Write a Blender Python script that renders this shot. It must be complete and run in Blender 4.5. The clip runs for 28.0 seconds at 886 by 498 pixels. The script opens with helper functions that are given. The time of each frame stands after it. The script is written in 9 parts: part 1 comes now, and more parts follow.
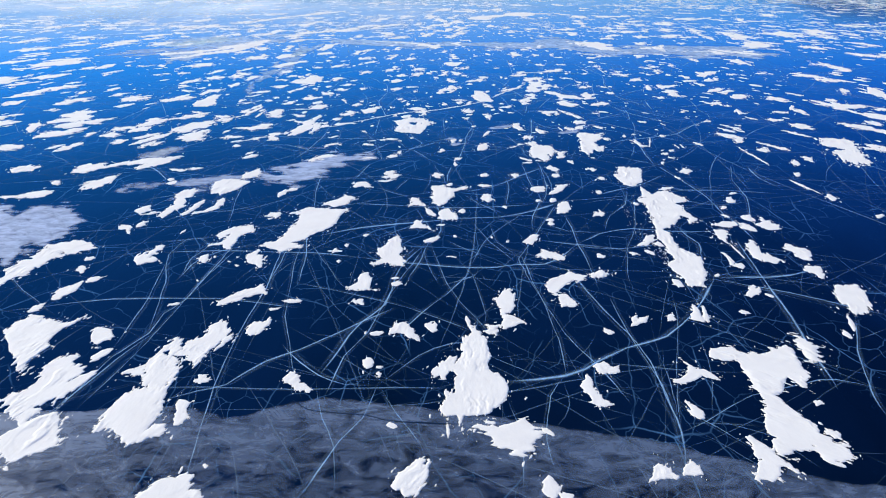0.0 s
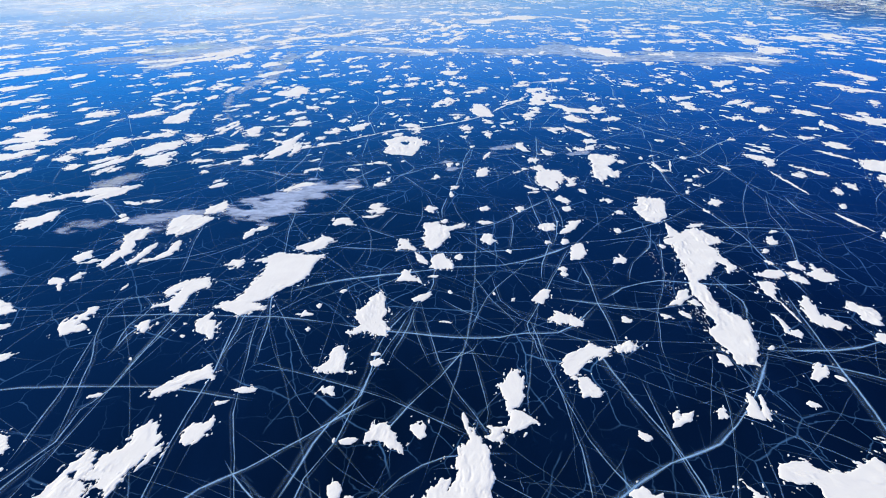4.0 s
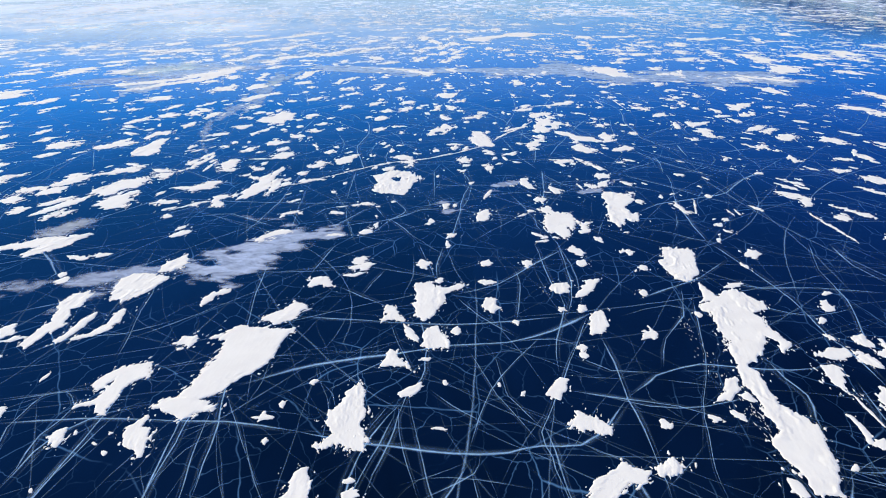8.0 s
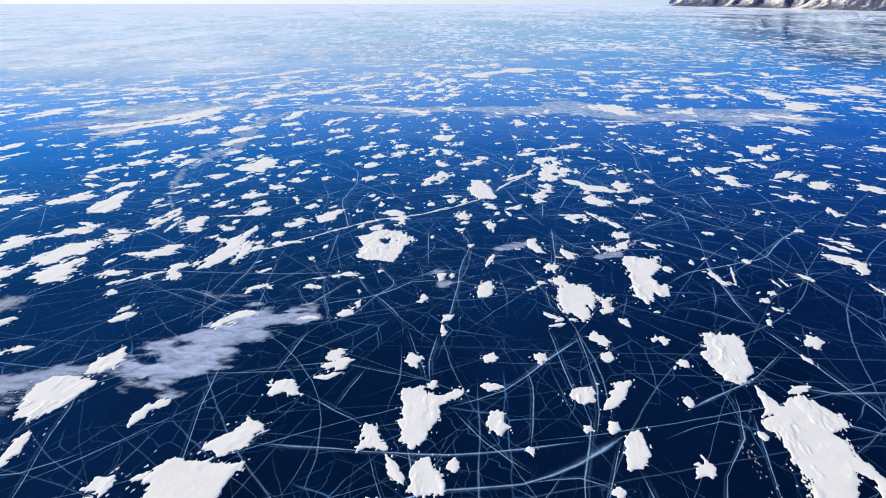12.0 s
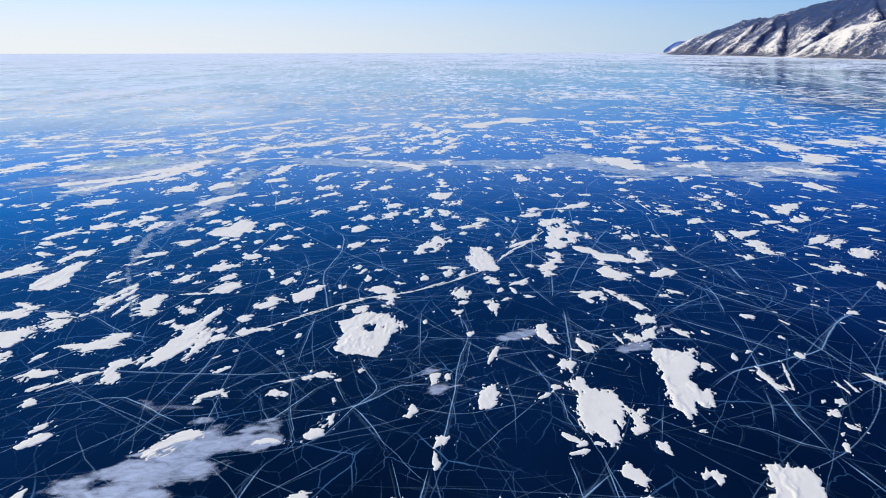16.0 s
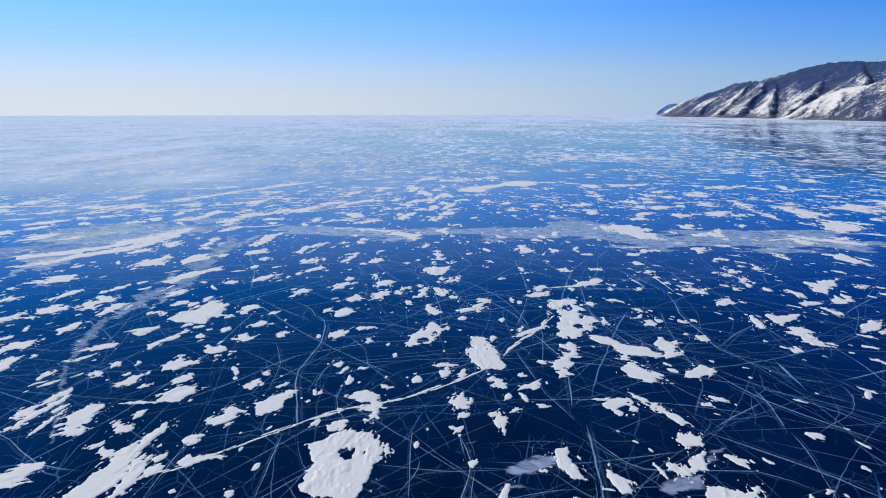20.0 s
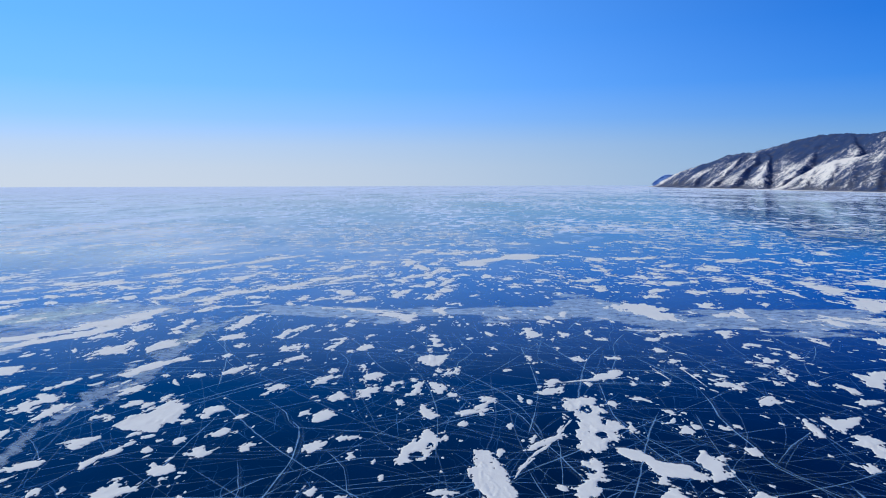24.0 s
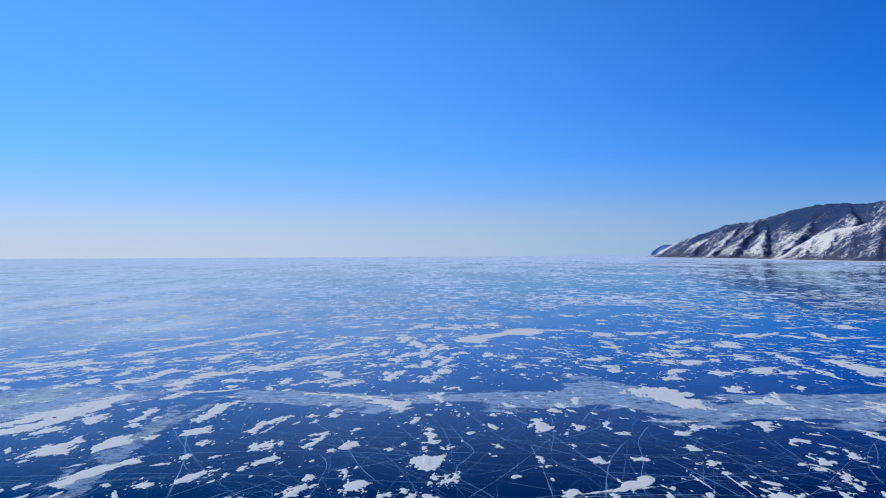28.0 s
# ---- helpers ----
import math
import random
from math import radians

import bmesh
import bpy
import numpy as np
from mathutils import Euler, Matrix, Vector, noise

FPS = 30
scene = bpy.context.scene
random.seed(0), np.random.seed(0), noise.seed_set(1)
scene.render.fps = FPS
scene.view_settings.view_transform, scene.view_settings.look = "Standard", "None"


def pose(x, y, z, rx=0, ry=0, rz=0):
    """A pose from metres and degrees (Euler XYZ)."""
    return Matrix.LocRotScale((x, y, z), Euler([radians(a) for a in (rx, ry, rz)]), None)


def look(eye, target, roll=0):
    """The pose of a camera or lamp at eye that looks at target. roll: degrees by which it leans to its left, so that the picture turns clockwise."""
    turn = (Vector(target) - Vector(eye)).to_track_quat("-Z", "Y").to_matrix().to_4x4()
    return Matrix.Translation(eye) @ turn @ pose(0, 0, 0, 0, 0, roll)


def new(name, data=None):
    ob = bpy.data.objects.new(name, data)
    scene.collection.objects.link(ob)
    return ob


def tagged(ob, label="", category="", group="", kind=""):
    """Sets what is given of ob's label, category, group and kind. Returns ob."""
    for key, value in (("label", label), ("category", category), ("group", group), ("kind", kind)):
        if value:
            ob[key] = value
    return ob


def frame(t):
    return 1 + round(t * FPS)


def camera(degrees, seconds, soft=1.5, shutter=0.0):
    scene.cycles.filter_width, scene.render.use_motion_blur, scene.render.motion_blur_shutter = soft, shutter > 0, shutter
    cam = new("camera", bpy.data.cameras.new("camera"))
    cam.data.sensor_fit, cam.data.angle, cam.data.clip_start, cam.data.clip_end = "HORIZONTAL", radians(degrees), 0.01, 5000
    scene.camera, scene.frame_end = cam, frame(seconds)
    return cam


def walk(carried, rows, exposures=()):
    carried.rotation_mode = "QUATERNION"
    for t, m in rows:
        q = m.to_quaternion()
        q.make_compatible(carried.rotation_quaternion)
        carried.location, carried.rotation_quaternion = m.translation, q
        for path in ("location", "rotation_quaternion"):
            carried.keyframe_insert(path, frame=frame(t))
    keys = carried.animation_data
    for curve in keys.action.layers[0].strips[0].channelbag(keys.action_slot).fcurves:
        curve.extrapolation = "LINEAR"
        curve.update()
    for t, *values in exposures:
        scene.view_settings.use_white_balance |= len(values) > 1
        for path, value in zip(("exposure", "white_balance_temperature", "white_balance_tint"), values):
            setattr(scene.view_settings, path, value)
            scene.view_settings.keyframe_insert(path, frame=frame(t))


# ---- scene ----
LENS, EYE = 64.11, 30.0
cam = camera(LENS, 28.0, soft=1.1)

# seconds, x, y, z, yaw, pitch, roll (metres, degrees)
PATH = [
    (0.0, 0.241, -0.014, 30.347, 0.490, -23.119, 0.536),
    (0.5, 0.275, 1.871, 30.322, 0.479, -23.100, 0.526),
    (1.0, 0.313, 3.747, 30.315, 0.470, -23.070, 0.515),
    (1.5, 0.351, 5.546, 30.292, 0.461, -23.050, 0.502),
    (2.0, 0.418, 7.313, 30.257, 0.451, -23.040, 0.487),
    (2.5, 0.489, 9.059, 30.212, 0.441, -23.036, 0.471),
    (3.0, 0.543, 10.815, 30.176, 0.434, -23.030, 0.455),
    (3.5, 0.618, 12.595, 30.158, 0.427, -23.027, 0.439),
    (5.5, 0.897, 19.636, 30.152, 0.414, -22.934, 0.384),
    (6.0, 0.937, 21.274, 30.147, 0.406, -22.821, 0.367),
    (6.5, 0.960, 22.887, 30.159, 0.393, -22.626, 0.349),
    (7.0, 0.987, 24.510, 30.147, 0.378, -22.408, 0.329),
    (7.5, 1.010, 26.171, 30.080, 0.364, -22.193, 0.308),
    (8.0, 1.026, 27.906, 30.055, 0.350, -21.929, 0.282),
    (8.5, 1.036, 29.692, 30.040, 0.335, -21.629, 0.249),
    (9.0, 1.087, 31.492, 30.003, 0.317, -21.316, 0.211),
    (9.5, 1.105, 33.322, 29.974, 0.303, -21.003, 0.170),
    (10.0, 1.121, 35.195, 29.959, 0.297, -20.701, 0.129),
    (10.5, 1.172, 37.154, 29.944, 0.295, -20.404, 0.088),
    (11.0, 1.275, 39.044, 29.904, 0.297, -20.104, 0.053),
    (11.5, 1.337, 40.905, 29.881, 0.299, -19.776, 0.025),
    (13.5, 1.593, 48.135, 29.872, 0.280, -18.237, -0.036),
    (14.0, 1.652, 49.907, 29.896, 0.277, -17.790, -0.047),
    (14.5, 1.710, 51.631, 29.890, 0.267, -17.327, -0.061),
    (15.0, 1.768, 53.373, 29.885, 0.253, -16.856, -0.077),
    (15.5, 1.812, 55.187, 29.888, 0.234, -16.349, -0.092),
    (16.0, 1.846, 57.087, 29.908, 0.211, -15.805, -0.102),
    (16.5, 1.875, 58.999, 29.893, 0.186, -15.271, -0.105),
    (17.0, 1.900, 60.930, 29.894, 0.155, -14.736, -0.105),
    (17.5, 1.927, 62.847, 29.879, 0.121, -14.168, -0.108),
    (18.0, 1.924, 64.743, 29.872, 0.089, -13.568, -0.109),
    (18.5, 1.929, 66.602, 29.860, 0.053, -12.939, -0.108),
    (19.0, 1.946, 68.484, 29.884, 0.022, -12.313, -0.102),
    (19.5, 1.956, 70.410, 29.912, -0.005, -11.679, -0.095),
    (20.0, 1.952, 72.298, 29.931, -0.030, -11.050, -0.090),
    (20.5, 1.946, 74.160, 29.942, -0.062, -10.416, -0.084),
    (21.0, 1.913, 76.019, 29.938, -0.091, -9.745, -0.080),
    (21.5, 1.909, 77.891, 29.935, -0.113, -9.037, -0.082),
    (23.5, 2.075, 85.303, 29.915, -0.187, -6.139, -0.138),
    (24.0, 2.101, 87.180, 29.869, -0.206, -5.415, -0.155),
    (24.5, 2.133, 89.122, 29.830, -0.221, -4.695, -0.177),
    (25.0, 2.192, 91.108, 29.809, -0.237, -3.973, -0.201),
    (25.5, 2.247, 93.119, 29.813, -0.251, -3.259, -0.221),
    (26.0, 2.289, 95.117, 29.819, -0.263, -2.533, -0.238),
    (26.5, 2.356, 97.127, 29.839, -0.279, -1.804, -0.257),
    (27.0, 2.425, 99.142, 29.843, -0.292, -1.094, -0.276),
    (27.5, 2.511, 101.171, 29.852, -0.302, -0.401, -0.295),
    (28.0, 2.590, 103.225, 29.876, -0.309, 0.277, -0.313),
]
walk(cam, [(t, pose(x, y, z, 90 + pitch, 0, yaw) @ pose(0, 0, 0, 0, 0, roll)) for t, x, y, z, yaw, pitch, roll in PATH],
     [(0, 0.10, 7050, 8), (8, 0.12, 7550, 8), (11, 0.06, 7500, 8), (14, -0.04, 7450, 8), (17, -0.18, 7100, 8), (20, -0.36, 6700, 8), (25, -0.54, 6150, 7), (28, -0.62, 5950, 7)])

# ---- world, sun, exposure ----
SUN_AZ, SUN_EL = -62.0, 36.0  # degrees clockwise from +y, and above the horizon
scene.view_settings.exposure = 0.0


def build_world():
    w = bpy.data.worlds.new("winter_sky")
    scene.world = w
    w.use_nodes = True
    n, l = w.node_tree.nodes, w.node_tree.links
    n.clear()
    out, bg = n.new("ShaderNodeOutputWorld"), n.new("ShaderNodeBackground")
    sky = n.new("ShaderNodeTexSky")
    sky.sky_type, sky.sun_disc = "NISHITA", False
    sky.sun_elevation, sky.sun_rotation = radians(SUN_EL), radians(SUN_AZ)
    sky.air_density, sky.dust_density, sky.ozone_density, sky.altitude = 1.0, 0.3, 2.5, 500
    tint = n.new("ShaderNodeMix")
    tint.data_type, tint.blend_type = "RGBA", "MULTIPLY"
    tint.inputs["Factor"].default_value = 1.0
    tint.inputs["B"].default_value = (0.03, 0.60, 1.76, 1)
    l.new(sky.outputs[0], tint.inputs["A"])
    # frost haze that thins out upwards, paler towards the sun
    geo = n.new("ShaderNodeTexCoord")
    sep = n.new("ShaderNodeSeparateXYZ")
    l.new(geo.outputs["Generated"], sep.inputs[0])
    ramp = n.new("ShaderNodeValToRGB")
    e = ramp.color_ramp.elements
    e[0].position, e[0].color = 0.0, (0.97, 0.97, 0.97, 1)
    e[1].position, e[1].color = 0.32, (0, 0, 0, 1)
    for p, v in ((0.02, 0.93), (0.05, 0.75), (0.085, 0.36), (0.13, 0.11), (0.20, 0.02)):
        k = ramp.color_ramp.elements.new(p)
        k.color = (v, v, v, 1)
    l.new(sep.outputs["Z"], ramp.inputs[0])
    dot = n.new("ShaderNodeVectorMath")
    dot.operation = "DOT_PRODUCT"
    dot.inputs[1].default_value = (math.sin(radians(SUN_AZ)), math.cos(radians(SUN_AZ)), 0)
    l.new(geo.outputs["Generated"], dot.inputs[0])
    side = n.new("ShaderNodeMapRange")
    side.inputs["From Min"].default_value, side.inputs["From Max"].default_value = -0.35, 0.95
    side.interpolation_type = "SMOOTHSTEP"
    l.new(dot.outputs["Value"], side.inputs["Value"])
    hue = n.new("ShaderNodeMix")
    hue.data_type = "RGBA"
    hue.inputs["A"].default_value = (2.8, 5.0, 8.2, 1)
    hue.inputs["B"].default_value = (8.1, 8.7, 9.8, 1)
    l.new(side.outputs[0], hue.inputs["Factor"])
    # wide pale glow on the sun's side
    wide = n.new("ShaderNodeValToRGB")
    wide.color_ramp.elements[0].color, wide.color_ramp.elements[1].color = (0.56, 0.56, 0.56, 1), (0, 0, 0, 1)
    wide.color_ramp.elements[0].position, wide.color_ramp.elements[1].position = 0.12, 0.85
    l.new(sep.outputs["Z"], wide.inputs[0])
    sq = n.new("ShaderNodeMath")
    sq.operation = "MULTIPLY"
    l.new(side.outputs[0], sq.inputs[0])
    l.new(wide.outputs[0], sq.inputs[1])
    glow = n.new("ShaderNodeMix")
    glow.data_type = "RGBA"
    glow.inputs["B"].default_value = (3.7, 9.0, 16.4, 1)
    l.new(sq.outputs[0], glow.inputs["Factor"])
    l.new(tint.outputs["Result"], glow.inputs["A"])
    haze = n.new("ShaderNodeMix")
    haze.data_type = "RGBA"
    l.new(ramp.outputs[0], haze.inputs["Factor"])
    l.new(glow.outputs["Result"], haze.inputs["A"])
    l.new(hue.outputs["Result"], haze.inputs["B"])
    l.new(haze.outputs["Result"], bg.inputs["Color"])
    bg.inputs["Strength"].default_value = 0.113
    l.new(bg.outputs[0], out.inputs[0])


build_world()
sun = new("sun", bpy.data.lights.new("sun", "SUN"))
sun.data.energy, sun.data.angle, sun.data.color = 4.4, radians(0.6), (0.98, 0.94, 0.81)
sd = Vector((math.sin(radians(SUN_AZ)) * math.cos(radians(SUN_EL)), math.cos(radians(SUN_AZ)) * math.cos(radians(SUN_EL)), math.sin(radians(SUN_EL))))
sun.matrix_world = look(sd * 100, (0, 0, 0))


# ---- materials ----
def material(name):
    m = bpy.data.materials.new(name)
    m.use_nodes = True
    return m, m.node_tree.nodes, m.node_tree.links, m.node_tree.nodes["Principled BSDF"]


def node(n, kind, **values):
    x = n.new(kind)
    for k, v in values.items():
        x.inputs[k.replace("_", " ")].default_value = v
    return x


def ramp_node(n, l, source, stops):
    r = n.new("ShaderNodeValToRGB")
    el = r.color_ramp.elements
    while len(el) < len(stops):
        el.new(0.5)
    for k, (p, c) in zip(el, stops):
        k.position = p
        k.color = (c, c, c, 1) if isinstance(c, (int, float)) else (*c, 1)
    l.new(source, r.inputs[0])
    return r.outputs[0]


def mathop(n, l, op, a, b=None, clamp=False):
    x = n.new("ShaderNodeMath")
    x.operation, x.use_clamp = op, clamp
    for i, v in enumerate((a, b)):
        if v is None:
            continue
        if isinstance(v, (int, float)):
            x.inputs[i].default_value = v
        else:
            l.new(v, x.inputs[i])
    return x.outputs[0]


def mixcol(n, l, fac, a, b):
    x = n.new("ShaderNodeMix")
    x.data_type = "RGBA"
    for key, v in (("Factor", fac), ("A", a), ("B", b)):
        if isinstance(v, (int, float)):
            x.inputs[key].default_value = v
        elif isinstance(v, tuple):
            x.inputs[key].default_value = (*v, 1)
        else:
            l.new(v, x.inputs[key])
    return x.outputs["Result"]


def plan_coords(n, l, scale=(1, 1, 1), turn=0.0):
    g = n.new("ShaderNodeNewGeometry")
    m = n.new("ShaderNodeMapping")
    m.inputs["Scale"].default_value = scale
    m.inputs["Rotation"].default_value = (0, 0, radians(turn))
    l.new(g.outputs["Position"], m.inputs["Vector"])
    return m.outputs[0]


def noise_node(n, l, vec, scale, detail=4.0, rough=0.55, distort=0.0):
    x = node(n, "ShaderNodeTexNoise", Scale=scale, Detail=detail, Roughness=rough, Distortion=distort)
    l.new(vec, x.inputs["Vector"])
    return x.outputs["Fac"]


def bump_node(n, l, height, strength, distance):
    b = node(n, "ShaderNodeBump", Strength=strength, Distance=distance)
    l.new(height, b.inputs["Height"])
    return b.outputs[0]


def make_snow():
    m, n, l, p = material("wind_packed_snow")
    v = plan_coords(n, l)
    big, fine = noise_node(n, l, v, 0.5, 4), noise_node(n, l, v, 9.0, 6, 0.65)
    streak = noise_node(n, l, plan_coords(n, l, (3.2, 0.7, 1), 12), 1.2, 5)
    c = mixcol(n, l, ramp_node(n, l, big, ((0.35, 0.0), (0.7, 1.0))), (0.87, 0.82, 0.68), (0.82, 0.77, 0.64))
    l.new(c, p.inputs["Base Color"])
    p.inputs["Roughness"].default_value = 0.75
    p.inputs["Specular IOR Level"].default_value = 0.25
    h = mathop(n, l, "ADD", mathop(n, l, "MULTIPLY", fine, 0.35), streak)
    l.new(bump_node(n, l, h, 0.26, 0.045), p.inputs["Normal"])
    return m


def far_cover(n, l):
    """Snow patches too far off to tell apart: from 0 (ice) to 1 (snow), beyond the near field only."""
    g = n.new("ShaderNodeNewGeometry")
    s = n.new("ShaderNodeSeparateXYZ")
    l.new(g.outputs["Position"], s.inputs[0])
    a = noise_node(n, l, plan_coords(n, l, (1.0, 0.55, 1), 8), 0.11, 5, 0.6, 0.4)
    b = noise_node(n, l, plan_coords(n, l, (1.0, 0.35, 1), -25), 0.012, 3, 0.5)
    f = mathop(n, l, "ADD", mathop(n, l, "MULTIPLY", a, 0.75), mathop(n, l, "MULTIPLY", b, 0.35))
    # cover rises with distance, which also paints in the whitening by haze
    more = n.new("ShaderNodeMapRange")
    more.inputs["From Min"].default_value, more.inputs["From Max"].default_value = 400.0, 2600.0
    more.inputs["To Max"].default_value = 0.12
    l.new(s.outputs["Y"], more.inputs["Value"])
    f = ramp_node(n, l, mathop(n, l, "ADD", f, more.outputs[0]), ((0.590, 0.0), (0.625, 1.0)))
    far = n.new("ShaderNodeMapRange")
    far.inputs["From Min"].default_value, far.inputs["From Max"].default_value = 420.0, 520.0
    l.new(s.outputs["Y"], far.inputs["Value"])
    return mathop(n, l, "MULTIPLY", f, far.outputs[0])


def make_ice():
    m, n, l, p = material("clear_black_ice")
    v = plan_coords(n, l)
    cloud = noise_node(n, l, plan_coords(n, l, (1, 0.4, 1), 20), 0.045, 5, 0.6, 0.6)
    veil = noise_node(n, l, v, 0.6, 7, 0.7, 0.8)
    depth = mixcol(n, l, ramp_node(n, l, cloud, ((0.38, 0.0), (0.68, 1.0))), (0.0004, 0.0040, 0.0112), (0.0010, 0.0105, 0.036))
    depth = mixcol(n, l, ramp_node(n, l, veil, ((0.62, 0.0), (0.85, 0.25))), depth, (0.016, 0.080, 0.19))
    # hairline fractures deep in the ice
    for scale, wide, amount in ((0.16, 0.012, 0.60), (0.42, 0.018, 0.42)):
        warp = node(n, "ShaderNodeTexNoise", Scale=scale * 1.4, Detail=3.0)
        l.new(v, warp.inputs["Vector"])
        add = n.new("ShaderNodeVectorMath")
        add.operation = "MULTIPLY_ADD"
        add.inputs[1].default_value = (1.1, 1.1, 0)
        l.new(warp.outputs["Color"], add.inputs[0])
        l.new(plan_coords(n, l, (1, 0.6, 1), 31 if scale < 0.3 else -18), add.inputs[2])
        vo = n.new("ShaderNodeTexVoronoi")
        vo.feature, vo.voronoi_dimensions = "DISTANCE_TO_EDGE", "2D"
        vo.inputs["Scale"].default_value = scale
        l.new(add.outputs[0], vo.inputs["Vector"])
        line = ramp_node(n, l, vo.outputs["Distance"], ((0.0, 1.0), (wide, 0.0)))
        gate = ramp_node(n, l, noise_node(n, l, v, 0.09, 4), ((0.44, 0.0), (0.62, amount)))
        depth = mixcol(n, l, mathop(n, l, "MULTIPLY", line, gate), depth, (0.10, 0.26, 0.44))
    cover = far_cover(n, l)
    # haze and glare painted white into the ice colour, stronger far off and left
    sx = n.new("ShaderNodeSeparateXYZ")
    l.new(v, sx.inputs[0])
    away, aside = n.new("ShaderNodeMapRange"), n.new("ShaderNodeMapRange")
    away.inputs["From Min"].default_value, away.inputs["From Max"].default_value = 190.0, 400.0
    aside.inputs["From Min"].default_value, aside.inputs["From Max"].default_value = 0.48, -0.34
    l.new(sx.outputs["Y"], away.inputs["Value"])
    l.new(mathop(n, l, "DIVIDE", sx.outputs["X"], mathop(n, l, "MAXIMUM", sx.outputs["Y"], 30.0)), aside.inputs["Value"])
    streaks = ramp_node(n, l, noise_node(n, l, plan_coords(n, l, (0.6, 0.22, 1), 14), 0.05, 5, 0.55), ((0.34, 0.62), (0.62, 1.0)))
    far_haze = mathop(n, l, "MULTIPLY", mathop(n, l, "MULTIPLY", away.outputs[0], aside.outputs[0]), streaks)
    depth = mixcol(n, l, far_haze, depth, (0.76, 0.84, 0.82))
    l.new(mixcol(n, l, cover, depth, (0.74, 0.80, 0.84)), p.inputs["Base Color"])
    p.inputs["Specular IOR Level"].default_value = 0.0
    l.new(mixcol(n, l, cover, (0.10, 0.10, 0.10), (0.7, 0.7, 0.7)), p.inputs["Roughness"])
    h = mathop(n, l, "ADD", noise_node(n, l, plan_coords(n, l, (1, 0.5, 1), 10), 0.35, 3), mathop(n, l, "MULTIPLY", veil, 0.3))
    bump = bump_node(n, l, h, 0.10, 0.10)
    l.new(bump, p.inputs["Normal"])
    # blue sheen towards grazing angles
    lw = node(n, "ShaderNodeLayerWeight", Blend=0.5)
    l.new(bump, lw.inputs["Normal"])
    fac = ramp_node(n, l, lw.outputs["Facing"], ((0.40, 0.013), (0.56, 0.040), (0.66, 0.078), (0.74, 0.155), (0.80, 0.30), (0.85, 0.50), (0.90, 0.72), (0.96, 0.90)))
    fac = mathop(n, l, "MULTIPLY", fac, mathop(n, l, "SUBTRACT", 1.0, mathop(n, l, "MAXIMUM", cover, mathop(n, l, "MULTIPLY", far_haze, 0.9))))
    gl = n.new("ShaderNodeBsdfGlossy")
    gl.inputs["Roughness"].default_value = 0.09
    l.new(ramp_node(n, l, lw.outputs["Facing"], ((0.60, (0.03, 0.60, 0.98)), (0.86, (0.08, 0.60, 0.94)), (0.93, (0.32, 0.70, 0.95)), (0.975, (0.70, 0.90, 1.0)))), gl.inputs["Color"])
    l.new(bump, gl.inputs["Normal"])
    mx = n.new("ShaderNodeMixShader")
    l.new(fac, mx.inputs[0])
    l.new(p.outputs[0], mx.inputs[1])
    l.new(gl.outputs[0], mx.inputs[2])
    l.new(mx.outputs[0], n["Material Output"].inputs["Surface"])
    return m


def make_crack():
    """Milky fracture planes: strongest along the middle, broken up along their length."""
    m, n, l, p = material("milky_ice_fracture")
    uv = n.new("ShaderNodeUVMap")
    s = n.new("ShaderNodeSeparateXYZ")
    l.new(uv.outputs[0], s.inputs[0])
    across = mathop(n, l, "ABSOLUTE", mathop(n, l, "MULTIPLY_ADD", s.outputs["X"], 2.0))
    n_across = across.node
    n_across.inputs[0].links[0].from_node.inputs[2].default_value = -1.0
    soft = ramp_node(n, l, across, ((0.0, 1.0), (0.20, 0.80), (0.45, 0.38), (0.72, 0.14), (1.0, 0.0)))
    v = plan_coords(n, l)
    broken = ramp_node(n, l, noise_node(n, l, v, 1.4, 6, 0.7), ((0.30, 0.6), (0.60, 1.0)))
    patchy = ramp_node(n, l, noise_node(n, l, v, 0.12, 3), ((0.30, 0.7), (0.60, 1.0)))
    a = mathop(n, l, "MULTIPLY", mathop(n, l, "MULTIPLY", soft, broken), mathop(n, l, "MULTIPLY", patchy, s.outputs["Y"]), True)
    l.new(a, p.inputs["Alpha"])
    l.new(mixcol(n, l, broken, (0.13, 0.32, 0.52), (0.32, 0.54, 0.74)), p.inputs["Base Color"])
    p.inputs["Roughness"].default_value = 0.6
    p.inputs["Specular IOR Level"].default_value = 0.1
    return m


def make_film(name, colour, low, high, most, scale):
    """A thin film of drifted snow or cloudy ice, patchy, thin at its edges."""
    m, n, l, p = material(name)
    uv = n.new("ShaderNodeUVMap")
    s = n.new("ShaderNodeSeparateXYZ")
    l.new(uv.outputs[0], s.inputs[0])
    v = plan_coords(n, l, (0.6, 1, 1), 25)
    a = noise_node(n, l, v, scale, 7, 0.72, 0.8)
    a = mathop(n, l, "ADD", a, mathop(n, l, "MULTIPLY_ADD", s.outputs["X"], 0.55))
    a.node.inputs[1].links[0].from_node.inputs[2].default_value = -0.40
    l.new(mathop(n, l, "MULTIPLY", ramp_node(n, l, a, ((low, 0.0), (high, most))), s.outputs["Y"]), p.inputs["Alpha"])
    l.new(mixcol(n, l, noise_node(n, l, v, scale * 3, 5), colour, tuple(c * 0.75 for c in colour)), p.inputs["Base Color"])
    p.inputs["Roughness"].default_value = 0.45
    return m


